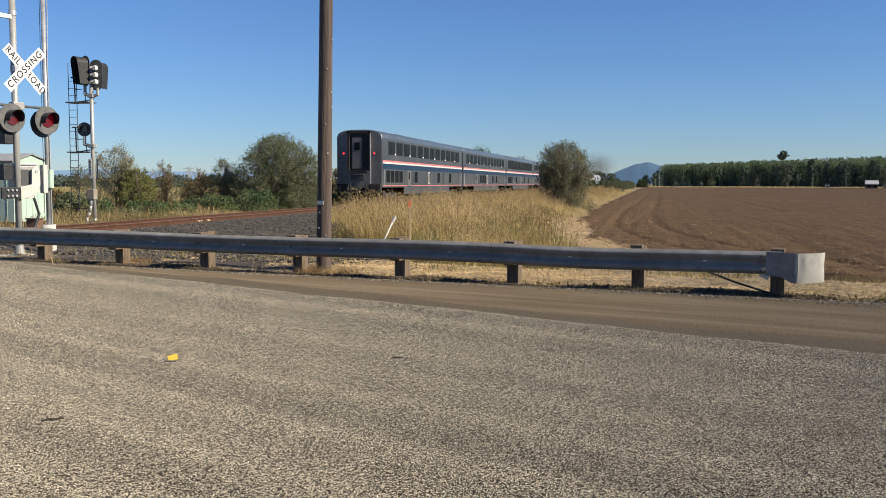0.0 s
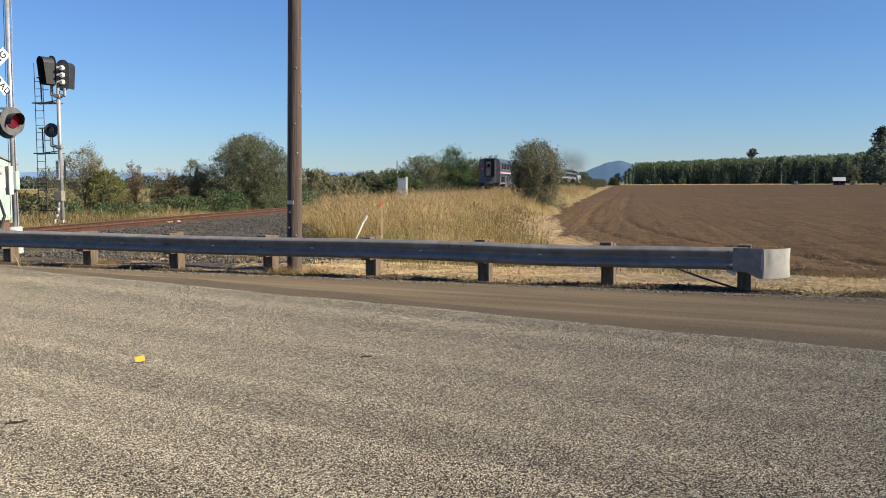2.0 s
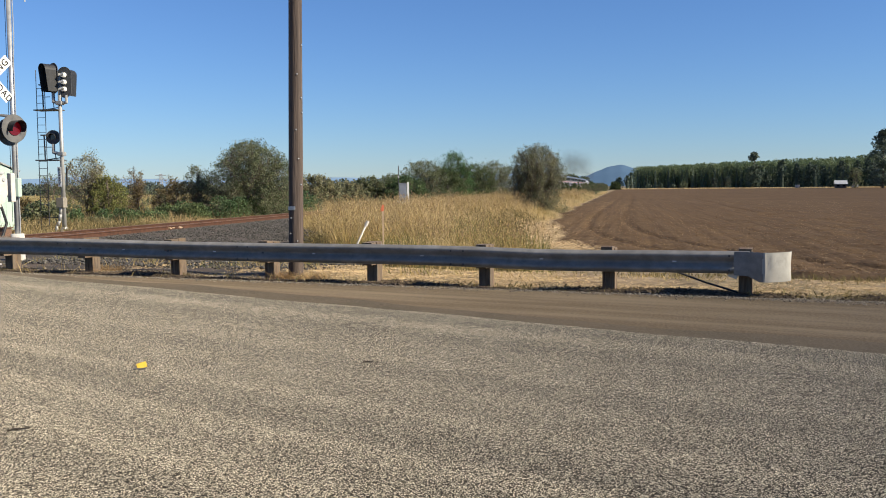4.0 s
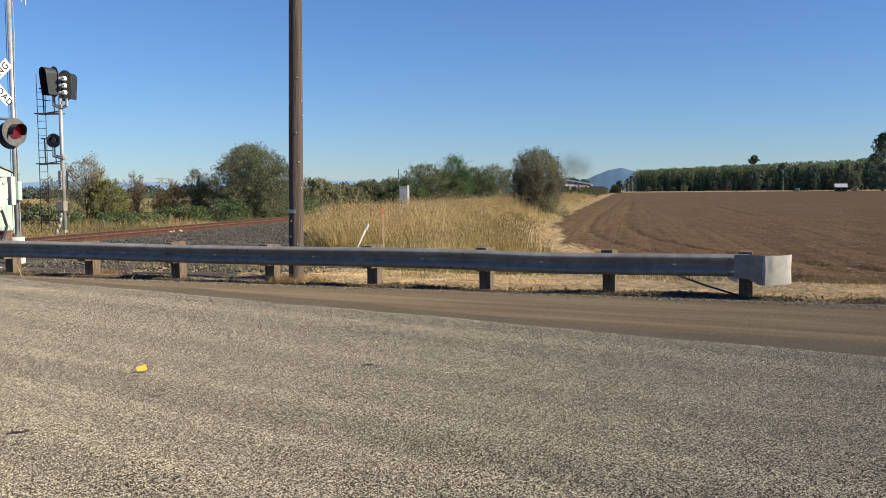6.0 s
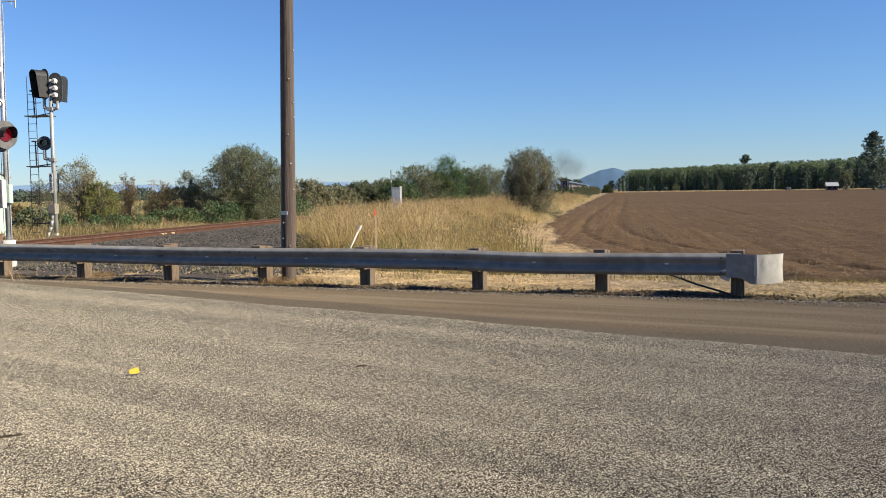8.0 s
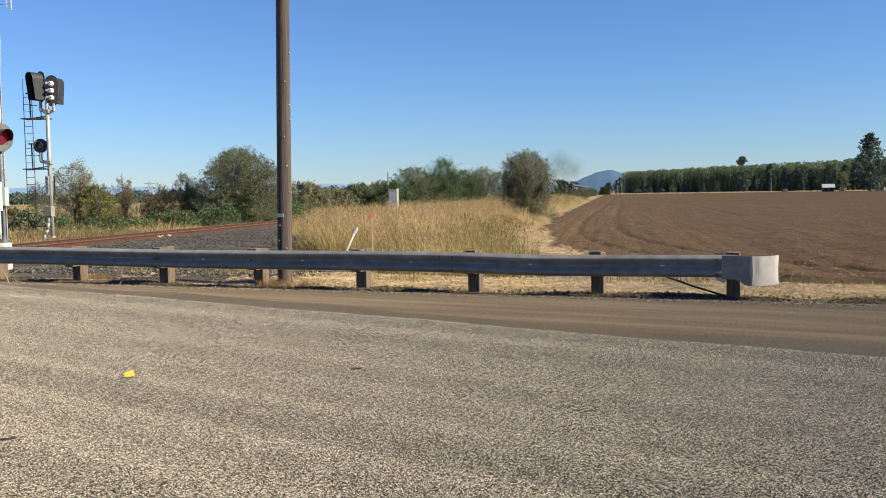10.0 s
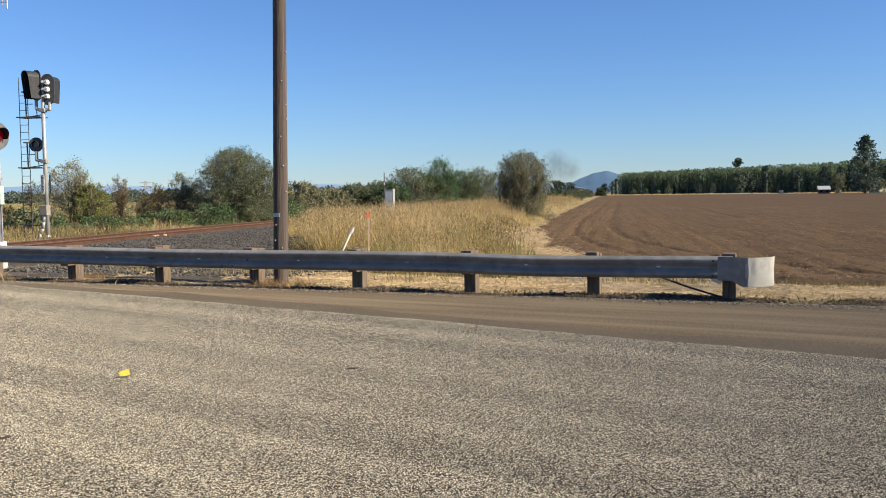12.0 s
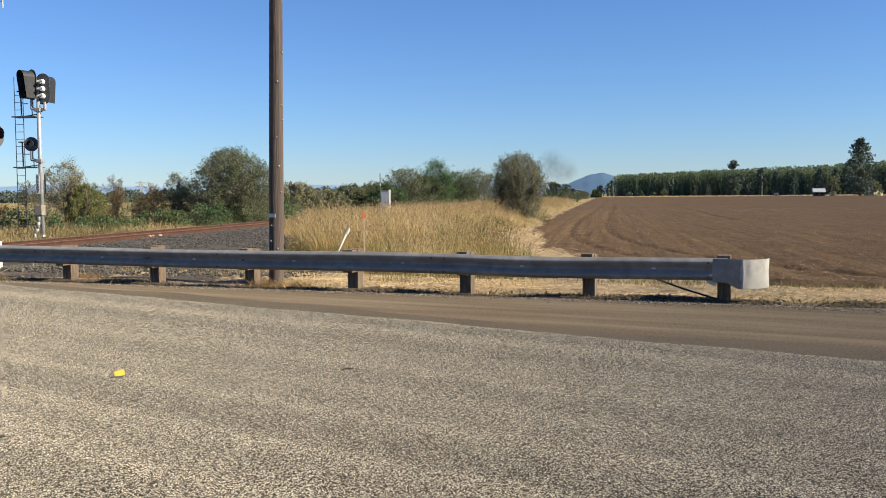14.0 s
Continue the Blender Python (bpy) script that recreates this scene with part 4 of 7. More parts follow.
def weedy_patches():
    """Leafy weeds and tall stalks that break up the dry grass, and weeds in the strip under the guardrail."""
    rng = np.random.default_rng(17)
    spots = [(-0.118, 27.0, 0.55, 0.9), (-0.100, 28.5, 0.5, 1.0), (-0.090, 25.0, 0.35, 0.8), (0.005, 25.5, 0.55, 1.3), (0.022, 27.0, 0.8, 1.2), (0.045, 24.5, 0.5, 1.4),
             (0.062, 29.0, 0.75, 1.2), (0.030, 33.0, 0.9, 1.3), (0.095, 33.0, 0.7, 1.6), (0.110, 40.0, 0.9, 2.0), (0.070, 38.0, 1.0, 1.6), (-0.03, 30.0, 0.6, 0.9)]
    P, D = [], []
    for b, y, h, w in spots:
        c = ahead(b, y)
        k, h = int(900 * w), h * 1.1
        q = rng.normal(0, w * 0.32, (k, 2))
        z = rng.random(k) ** 0.8 * h * (1.15 - 0.9 * np.minimum(1, np.hypot(q[:, 0], q[:, 1]) / w))
        (P if rng.random() < 0.7 else D).append(np.stack([c.x + q[:, 0], c.y + q[:, 1], c.z + z], -1))
    for pts, nm, mt, lb in ((P, "leafy_weeds", "grass_weed", "leafy olive weeds standing in the dry grass"), (D, "dry_weeds", "leaf_dry", "brown dry weeds standing in the grass")):
        V, F = leaf_cloud(np.concatenate(pts), 0.09, rng, up=1.2, aspect=0.3)
        tagged(new(nm, mesh_np(nm, V, F, M[mt])), lb, "weeds", kind="stuff")
    # pale single stalks rising through the grass
    k = 2600
    s, o = -36 + 70 * rng.random(k) ** 1.5, rng.uniform(4.2, 14, k)
    x, y = TRACK_O.x + s * TRACK_D.x + o * TRACK_R.x, TRACK_O.y + s * TRACK_D.y + o * TRACK_R.y
    edge = np.array([field_left(q) for q in y])
    ok = (x < edge - 1.2) & (road_uv(x, y)[1] > 7.5) & (o > 4.6 + 0.5 * np.maximum(0, -13 - s)) & (wave(x, y, 0.9, 2.0) + rng.normal(0, 0.4, k) > 0.1)
    Q = np.stack([x[ok], y[ok], ground_z(x[ok], y[ok])], -1)
    blades("pale_stalks", Q, 1.15, 0.009, M["grass_pale"], rng, "tall pale stalks rising through the dry grass", lean=0.14)
    # weeds, dead stems and crumbled soil along the foot of the guardrail
    k = 5200
    u, v = rng.uniform(-24, 8, k), rng.normal(0.12, 0.22, k)
    x, y = RAIL_END.x + u * ROAD_D.x + v * ROAD_N.x, RAIL_END.y + u * ROAD_D.y + v * ROAD_N.y
    ok = (wave(x, y, 2.1, 3.3) + rng.normal(0, 0.35, k) > 0.15) & (v > -0.36)
    x, y = x[ok], y[ok]
    z = ground_z(x, y)
    dark = rng.random(len(x)) < 0.72
    Q = np.stack([x, y, z - 0.01], -1)
    blades("guardrail_weeds", Q[dark], 0.11, 0.009, M["grass_weed"], rng, "low brown-green weeds at the foot of the guardrail", lean=0.7)
    V, F = leaf_cloud(Q[~dark] + np.array([0, 0, 0.03]) + rng.normal(0, 0.02, (int((~dark).sum()), 3)), 0.05, rng, up=0.5, aspect=0.6)
    tagged(new("guardrail_leaf_weeds", mesh_np("guardrail_leaf_weeds", V, F, M["leaf_dry"])), "small brown leafy weeds at the foot of the guardrail", "weeds", kind="stuff")
    # a rust-brown dead weed beside one post
    for uu, vv, r in ((-6.9, 0.35, 0.5), (-7.4, 0.2, 0.3), (-11.2, 0.4, 0.35)):
        k = 170
        q = rng.normal(0, r * 0.4, (k, 2))
        c = RAIL_END + ROAD_D * uu + ROAD_N * vv
        Q = np.stack([c.x + q[:, 0], c.y + q[:, 1], ground_z(c.x + q[:, 0], c.y + q[:, 1]) - 0.01], -1)
        blades("dead_weed", Q, 0.20, 0.006, M["grass_rust"], rng, "rust-brown dead weed clump behind the guardrail", lean=0.8, category="weeds")


weedy_patches()


def verge_grass():
    rng = np.random.default_rng(12)
    # sparse dry grass and weeds behind the guardrail
    n = 60000
    u = rng.uniform(-26, 22, n)
    v = rng.uniform(-0.35, 6.5, n)
    x, y = RAIL_END.x + u * ROAD_D.x + v * ROAD_N.x, RAIL_END.y + u * ROAD_D.y + v * ROAD_N.y
    c = wave(x, y, 1.9, 0.7) + rng.normal(0, 0.4, n)
    s, o = track_so(x, y)
    keep = (c > 0.35) & (o > 3.0) & (rng.random(n) < 0.12 + 0.88 * smooth(0.9, 2.2, v + 0.35 * np.sin(u * 1.7))) & ((u < -4) | (v < 3.3 + 0.4 * np.sin(u))) & ((o > 10) | (v < 2.0) | (rng.random(n) < 0.15))
    x, y, c, u, v = x[keep], y[keep], c[keep], u[keep], v[keep]
    P = np.stack([x, y, ground_z(x, y) - 0.01], -1)
    green = wave(x, y, 1.1, 5.0) + rng.normal(0, 0.3, len(x)) > 0.55
    h = (0.10 + 0.12 * np.clip(c, 0, 1) * rng.uniform(0.5, 1.5, len(x))) * (1 - 0.62 * smooth(-4, -1, u))
    blades("verge_grass", P[~green], h[~green], 0.006, M["grass_gold"], rng, "short straw-coloured grass on the verge", lean=0.5)
    blades("verge_weeds", P[green], h[green] * 0.9, 0.010, M["grass_green"], rng, "low green weeds along the guardrail", lean=0.5)
    # sparse weeds where the field meets the verge
    k = 5200
    u, v = rng.uniform(-6, 18, k), rng.normal(3.7, 0.55, k)
    x, y = RAIL_END.x + u * ROAD_D.x + v * ROAD_N.x, RAIL_END.y + u * ROAD_D.y + v * ROAD_N.y
    ok = wave(x, y, 1.4, 6.0) + rng.normal(0, 0.4, k) > 0.2
    P = np.stack([x[ok], y[ok], ground_z(x[ok], y[ok]) - 0.01], -1)
    blades("field_edge_weeds", P, 0.15, 0.010, M["grass_weed"], rng, "sparse olive weeds along the edge of the tilled field", lean=0.5)
    # cut straw lying on the verge and at the field's corner
    n = 75000
    u = rng.uniform(-12, 16, n)
    v = 0.15 + np.abs(rng.normal(0, 2.6, n))
    x, y = RAIL_END.x + u * ROAD_D.x + v * ROAD_N.x, RAIL_END.y + u * ROAD_D.y + v * ROAD_N.y
    k = 30000
    yy = 17 + 70 * rng.random(k) ** 1.3
    xx = np.interp(yy, np.arange(0, 320), [field_left(q) for q in np.arange(0, 320)]) - np.abs(rng.normal(0, 1.3, k)) * (0.5 + yy / 60) + 0.4
    x, y = np.concatenate([x, xx]), np.concatenate([y, yy])
    s, o = track_so(x, y)
    u, v = road_uv(x, y)
    keep = (o > 5) & ((u < -4) | (v < 2.9 + 0.3 * np.sin(u * 1.3))) & (wave(x, y, 0.8, 2.0) + rng.normal(0, 0.4, len(x)) > -0.25)
    x, y = x[keep], y[keep]
    P = np.stack([x, y, ground_z(x, y) + 0.015], -1)
    V, F = leaf_cloud(P, 0.20, rng, up=0, aspect=0.06)
    V[:, 2] = V[:, 2] * 0.18 + np.repeat(P[:, 2], 4) * 0.82 + 0.01
    tagged(new("cut_straw", mesh_np("cut_straw", V, F, M["straw"])), "flattened bleached straw lying on the verge", "straw", kind="stuff")
    # laid swaths of pale straw at the field's rounded corner
    k = 26000
    t = rng.random(k)
    yy = 24 + 24 * t
    xx = np.interp(yy, np.arange(0, 320), [field_left(q) for q in np.arange(0, 320)]) + 0.5 - rng.random(k) ** 0.8 * (4.2 - 1.4 * t)
    ok = wave(xx, yy, 1.3, 1.0) + rng.normal(0, 0.35, k) > -0.35
    P = np.stack([xx[ok], yy[ok], ground_z(xx[ok], yy[ok]) + 0.02], -1)
    fall = rng.normal(0, 0.25, len(P)) + 0.6 * wave(P[:, 0], P[:, 1], 0.7, 3.0) + 0.5
    ln, wd = rng.uniform(0.25, 0.6, len(P)), rng.uniform(0.008, 0.016, len(P))
    dx, dy = np.cos(fall) * ln, -np.sin(fall) * ln
    lift = rng.uniform(0.0, 1.0, len(P)) * (0.10 + 0.26 * np.maximum(0, wave(P[:, 0], P[:, 1], 1.5, 0.5)))
    V = np.stack([np.stack([P[:, 0] - dx, P[:, 1] - dy, P[:, 2] + lift * 0.3], -1), np.stack([P[:, 0] - dy * wd / ln, P[:, 1] + dx * wd / ln, P[:, 2] + lift], -1),
                  np.stack([P[:, 0] + dx, P[:, 1] + dy, P[:, 2] + lift * 0.5], -1), np.stack([P[:, 0] + dy * wd / ln, P[:, 1] - dx * wd / ln, P[:, 2] + lift], -1)], 1).reshape(-1, 3)
    tagged(new("laid_straw", mesh_np("laid_straw", V, (np.arange(len(P)) * 4)[:, None] + np.arange(4)[None], M["straw"])), "pale swaths of laid straw at the field's corner", "straw", kind="stuff")
    # gravel along the shoulder's edge
    n = 34000
    u = rng.uniform(-20, 14, n)
    v = rng.normal(-0.24, 0.17, n) - 0.18 * smooth(-2, 4, u)
    x, y = RAIL_END.x + u * ROAD_D.x + v * ROAD_N.x, RAIL_END.y + u * ROAD_D.y + v * ROAD_N.y
    P = np.stack([x, y, np.where(v < -0.42, 0.004, ground_z(x, y) + 0.006)], -1)
    scatter_stones("verge_gravel", P, 0.008, 0.021, M["gravel"], rng, "loose fine gravel along the road's edge")
    # gravel that strays between the guardrail and the track bed
    n = 20000
    u, v = rng.uniform(-25, -8, n), 0.1 + 2.4 * rng.random(n) ** 1.3
    x, y = RAIL_END.x + u * ROAD_D.x + v * ROAD_N.x, RAIL_END.y + u * ROAD_D.y + v * ROAD_N.y
    P = np.stack([x, y, ground_z(x, y) + 0.008], -1)
    scatter_stones("stray_gravel", P, 0.010, 0.030, M["gravel"], rng, "stray gravel between the guardrail and the track")
    # crumbled soil heaped unevenly under the guardrail, coloured dark to deepen its shadow
    n = 26000
    u, v = rng.uniform(-24, 3, n), rng.normal(-0.03, 0.19, n)
    x, y = RAIL_END.x + u * ROAD_D.x + v * ROAD_N.x, RAIL_END.y + u * ROAD_D.y + v * ROAD_N.y
    ok = (v > -0.36) & (wave(x, y, 2.6, 1.2) + rng.normal(0, 0.3, n) > -0.25)
    P = np.stack([x[ok], y[ok], ground_z(x[ok], y[ok]) + 0.012], -1)
    scatter_stones("soil_crumbs", P, 0.015, 0.042, M["clod"], rng, "crumbled soil heaped under the guardrail, dark to deepen its shadow")
    # clods on the near part of the tilled field
    n = 36000
    y = 15 + 60 * rng.random(n) ** 1.5
    x = np.array([field_left(q) for q in y]) + 0.4 + rng.random(n) * (12 + 0.55 * y)
    ok = road_uv(x, y)[1] > 4.8
    P = np.stack([x[ok], y[ok], ground_z(x[ok], y[ok]) + 0.12], -1)
    scatter_stones("field_clods", P, 0.008, 0.021, M["field_clod"], rng, "brown soil clods on the tilled field")
    # stone chips proud of the road's seal, and grit on the shoulder
    for nm, n, mt, lo, hi, lb in (("road_chips", 125000, "road_chip", 0.0030, 0.0058, "pale stone chips standing proud of the road seal"),
                                  ("shoulder_grit", 42000, "grit", 0.003, 0.007, "loose brown grit on the road shoulder")):
        y = 2.9 + 11.5 * rng.random(n) ** 1.25
        x = y * rng.uniform(-0.58, 0.62, n)
        u, v = road_uv(x, y)
        lane = np.array([lane_edge(q) for q in u])
        if nm == "road_chips":
            ok = v < lane - 0.03
        else:
            ok = (v > lane) & (v < -0.4) & (rng.random(n) < 0.05 + 0.95 * np.exp(-(v - lane) / 0.22))
        P = np.stack([x[ok], y[ok], np.where(v[ok] < lane[ok], 0.007, 0.004)], -1)
        scatter_stones(nm, P, lo, hi, M[mt], rng, lb, flat=0.55)
    # straw flecks on the tilled field
    n = 42000
    y = 15 + 90 * rng.random(n) ** 1.6
    x = np.array([field_left(q) for q in y]) + rng.random(n) ** 1.2 * (14 + 0.6 * y)
    ok = road_uv(x, y)[1] > 5.0
    x, y = x[ok], y[ok]
    P = np.stack([x, y, ground_z(x, y) + 0.125], -1)
    V, F = leaf_cloud(P, 0.042, rng, up=0.3, aspect=0.4)
    V[:, 2] = V[:, 2] * 0.5 + np.repeat(P[:, 2], 4) * 0.5
    tagged(new("field_stubble", mesh_np("field_stubble", V, F, M["straw"])), "pale flecks of stubble on the tilled soil", "stubble", kind="stuff")


verge_grass()

plant("tree", ahead(-0.1825, 56.5), 4.65, 5.5, M["leaf_olive"], "dense olive-green leafy shrub tree beyond the track", "tree", stems=9, n=52000, size=0.088, seed=3, skirt=0.15,
      waist=0.36, foot=0.92, per=80, loose=0.045)
plant("bush", ahead(0.1345, 66), 4.8, 4.2, M["leaf_shrub"], "tall grey-green open shrub standing in the dry grass", "bush", stems=14, n=34000, size=0.10, seed=8, skirt=0.1, spread=0.7, tight=0.55, slim=0.42,
      waist=0.60, foot=0.66, per=40, loose=0.060, ragged=0.2, rise=0.7)


# ---------------------------------------------------------------- distance
def ridge(name, y, b0, b1, fn, material, label, n=60, thick=300):
    """A far hill: a solid ridge whose crest height is fn(t)."""
    V, F = [], []
    for i in range(n + 1):
        t = i / n
        b = b0 + (b1 - b0) * t
        hh = fn(t)
        for k, (dy, f) in enumerate(((0, 0), (thick * 0.3, 0.6), (thick * 0.6, 1.0), (thick, 0.0))):
            V.append((b * (y + dy), y + dy, -1 + hh * f))
    for i in range(n):
        for k in range(3):
            F.append((i * 4 + k, (i + 1) * 4 + k, (i + 1) * 4 + k + 1, i * 4 + k + 1))
    tagged(new(name, mesh_np(name, np.array(V), np.array(F), material, smooth=True)), label, "hill", kind="structure")


def peak(t):
    b = 0.170 + 0.105 * t
    d = (b - 0.2285) / (0.0455 if b < 0.2285 else 0.031)
    return 80 * math.exp(-d * d) * (1 + 0.012 * math.sin(b * 420)) + 4


ridge("hill", 3300, 0.170, 0.275, peak, M["hill"], "distant forested hill on the horizon, haze put into its blue colour", n=110)
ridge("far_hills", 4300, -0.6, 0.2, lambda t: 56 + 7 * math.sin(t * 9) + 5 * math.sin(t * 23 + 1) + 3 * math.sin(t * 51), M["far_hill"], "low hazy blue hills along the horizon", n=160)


# ---------------------------------------------------------------- train
CAR, CAR_H, CAR_W = 25.91, 4.88, 3.12


def car_section(w=CAR_W, z0=1.14, z1=CAR_H):
    """Half-round roofed cross-section, from one sill over the roof to the other."""
    r = [(-w / 2 + 0.02, z0), (-w / 2, z0 + 0.06), (-w / 2, 4.30)]
    for i in range(1, 16):
        a = math.pi * i / 16
        c = math.cos(a)
        r.append((-math.copysign(abs(c) ** 0.62, c) * w / 2 * 0.995, 4.34 + math.sin(a) ** 0.80 * (z1 - 4.34)))
    return r + [(w / 2, 4.30), (w / 2, z0 + 0.06), (w / 2 - 0.02, z0)]


def passenger_car(lounge=False, lower_windows=True):
    """A double-deck coach; local x runs forwards, the back end at x = 0, z from the rail's head."""
    car = base("passenger_car", label="double-deck stainless passenger car with red, white and blue stripes", category="train car", group="passenger train")
    L0, L1 = 0.28, CAR - 0.28
    prof = car_section()
    bm = bmesh.new()
    xs = [L0, L0 + 0.12, L1 - 0.12, L1]
    rings = []
    for x in xs:
        k = 0.965 if x in (L0, L1) else 1.0
        rings.append([bm.verts.new((x, y * k, 0.95 + (z - 0.95) * (0.985 if k < 1 else 1))) for y, z in prof])
    n = len(prof)
    for a, b in zip(rings, rings[1:]):
        for i in range(n):
            f = bm.faces.new((a[i], b[i], b[(i + 1) % n], a[(i + 1) % n]))
            zc = (a[i].co.z + a[(i + 1) % n].co.z) / 2
            f.material_index = 1 if zc > 4.33 else 0
            f.smooth = zc > 4.33
    f0, f1 = bm.faces.new(rings[0][::-1]), bm.faces.new(rings[-1])
    f0.material_index = f1.material_index = 2
    bmesh.ops.recalc_face_normals(bm, faces=bm.faces[:])
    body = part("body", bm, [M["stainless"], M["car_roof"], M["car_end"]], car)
    for s in (-1, 1):
        y = s * CAR_W / 2
        for name, z, h, m in (("red_stripe", 2.865, 0.11, "red_band"), ("white_stripe", 2.755, 0.11, "white_band"), ("blue_stripe", 2.53, 0.34, "blue_band"),
                              ("sill_stripe", 1.25, 0.06, "red_band")):
            part(name, B(L1 - L0 - 0.26, 0.012, h, CAR / 2, y, z), M[m], body)
        part("eave_trim", B(L1 - L0 - 0.26, 0.03, 0.05, CAR / 2, y, 4.32), M["car_roof"], body)
        # fluted lower side
        for k in range(5):
            part("flute", B(L1 - L0 - 0.3, 0.016, 0.03, CAR / 2, y, 1.38 + k * 0.2), M["stainless"], body)
        count = 17 if lounge else 12
        for k in range(count):
            x = 1.5 + (CAR - 3.0) * (k + 0.5) / count
            ww = 1.16 if lounge else 1.50
            win = part("window", B(ww, 0.018, 0.80 if not lounge else 0.95, x, y, 3.74), M["car_glass"], car)
            part("window_frame", B(ww + 0.10, 0.012, 0.90 if not lounge else 1.05, x, y, 3.74), M["seal"], win, "black rubber window seal")
            part("mullion", B(0.07, 0.034, 0.80, x + 0.10 - 0.2 * (k % 2), y, 3.74), M["seal"], win)
            if k % 2 == 0 and not lounge:
                part("latch", B(0.26, 0.05, 0.10, x + ww / 2 + 0.05, y, 3.36), M["latch"], win, "small bright latch")
        for x in ((9.3, 10.5, 11.7, 16.5, 19.0) if not lower_windows else (1.6, 2.65, 3.7, 4.75, 8.9, 16.2, 20.5)):
            part("lower_window", B(0.85, 0.018, 0.78, x, y, 1.86), M["car_glass"], car)
        door = part("side_door", B(0.95, 0.03, 1.10, 6.9, y, 1.76), M["car_end"], car, "dull grey side door")
        part("door_window", B(0.35, 0.04, 0.5, 6.9, y, 1.95), M["car_glass"], door)
        part("grab_rail", B(0.05, 0.06, 1.1, 0.75, y, 1.75), M["white_band"], car, "pale upright grab rail")
        lit = part("vestibule_window_frame", B(0.42, 0.024, 0.92, 12.9, y, 1.83), M["white_band"], car, "pale window frame")
        part("vestibule_pane", B(0.24, 0.034, 0.74, 12.9, y, 1.83), M["car_glass"], lit)
        for x in (5.6, 8.2, 14.6, 18.0, 21.6, 24.0):
            part("panel_seam", B(0.05, 0.02, 1.05, x, y, 1.80), M["under"], body)
        part("skirt", B(CAR - 11.2, 0.05, 0.52, CAR / 2, y * 0.985, 0.93), M["stainless"], car)
        part("handrail", B(0.04, 0.05, 1.1, CAR - 0.7, y, 1.75), M["white_band"], car)
    # ends: recessed diaphragm, door, corner posts
    for x, sx in ((L0, -1), (L1, 1)):
        part("end_frame", B(0.16, 0.14, 2.5, x + sx * 0.05, -0.70, 3.50), M["under"], car)
        part("end_frame", B(0.16, 0.14, 2.5, x + sx * 0.05, 0.70, 3.50), M["under"], car)
        part("end_header", B(0.16, 1.54, 0.14, x + sx * 0.05, 0, 4.72), M["under"], car)
        part("diaphragm", B(0.06, 1.30, 2.4, x + sx * 0.02, 0, 3.47), M["under"], car, "black rubber diaphragm")
        part("end_door", B(0.04, 0.66, 2.0, x + sx * 0.06, 0.12, 3.36), M["car_end"], car)
        part("door_pane", B(0.03, 0.36, 0.5, x + sx * 0.085, 0.12, 3.80), M["car_glass"], car)
        part("gangway_plate", B(0.4, 1.3, 0.06, x + sx * 0.15, 0, 2.18), M["under"], car)
        part("jumper_box", B(0.12, 0.9, 0.30, x + sx * 0.05, 0.1, 1.80), M["dull_black"], car)
        part("edge_strip", B(0.05, 0.06, 3.2, x + sx * 0.13, -0.80 * sx * -1 if sx > 0 else -0.80, 3.0), M["white_band"], car, "bright upright edge strip")
        part("corner_step", B(0.34, 0.75, 0.5, x + sx * 0.0, -1.1, 1.12, bevel=0.03), M["under"], car)
        part("corner_step", B(0.34, 0.75, 0.5, x + sx * 0.0, 1.1, 1.12, bevel=0.03), M["under"], car)
        part("end_pipe", bent(bmesh.new(), [(x + sx * 0.2, -0.55, 1.5), (x + sx * 0.3, -0.5, 0.9), (x + sx * 0.3, -0.3, 0.7)], 0.04), M["under"], car)
        part("end_pipe", bent(bmesh.new(), [(x + sx * 0.2, 0.55, 1.5), (x + sx * 0.3, 0.5, 0.9), (x + sx * 0.3, 0.3, 0.7)], 0.04), M["under"], car)
        part("end_grip", B(0.05, 0.7, 0.04, x + sx * 0.14, -0.05, 2.0), M["white_band"], car)
        part("step", B(0.3, 2.7, 0.12, x + sx * 0.05, 0, 0.92), M["under"], car)
        part("coupler", bent(bmesh.new(), [(x - sx * 0.3, 0, 0.85), (x + sx * 0.45, 0, 0.85)], 0.14), M["under"], car)
        part("tail_lamp", T((x + sx * 0.01, -1.04, 3.34), (x + sx * 0.07, -1.04, 3.34), 0.085), M["dull_black"], car)
        part("tail_lamp", T((x + sx * 0.01, 1.04, 3.34), (x + sx * 0.07, 1.04, 3.34), 0.085), M["dull_black"], car)
    for xc in (3.6, CAR - 3.6):
        bogie = part("bogie", B(2.9, 2.2, 0.30, xc, 0, 0.62, bevel=0.05), M["under"], car, "dark four-wheeled bogie")
        for dx in (-1.3, 1.3):
            for s in (-1, 1):
                part("wheel", T((xc + dx, s * 0.70, 0.46), (xc + dx, s * 0.83, 0.46), 0.46, seg=20), M["under"], bogie)
        for s in (-1, 1):
            part("side_frame", B(3.2, 0.14, 0.34, xc, s * 1.02, 0.60, bevel=0.04), M["under"], bogie)
    part("underfloor_box", B(9.0, 2.2, 0.5, CAR / 2, 0, 0.75), M["under"], car)
    part("roof_vent", B(2.2, 1.0, 0.10, 8, 0, CAR_H + 0.02, bevel=0.03), M["car_roof"], car)
    part("roof_vent", B(2.2, 1.0, 0.10, 18, 0, CAR_H + 0.02, bevel=0.03), M["car_roof"], car)
    return car


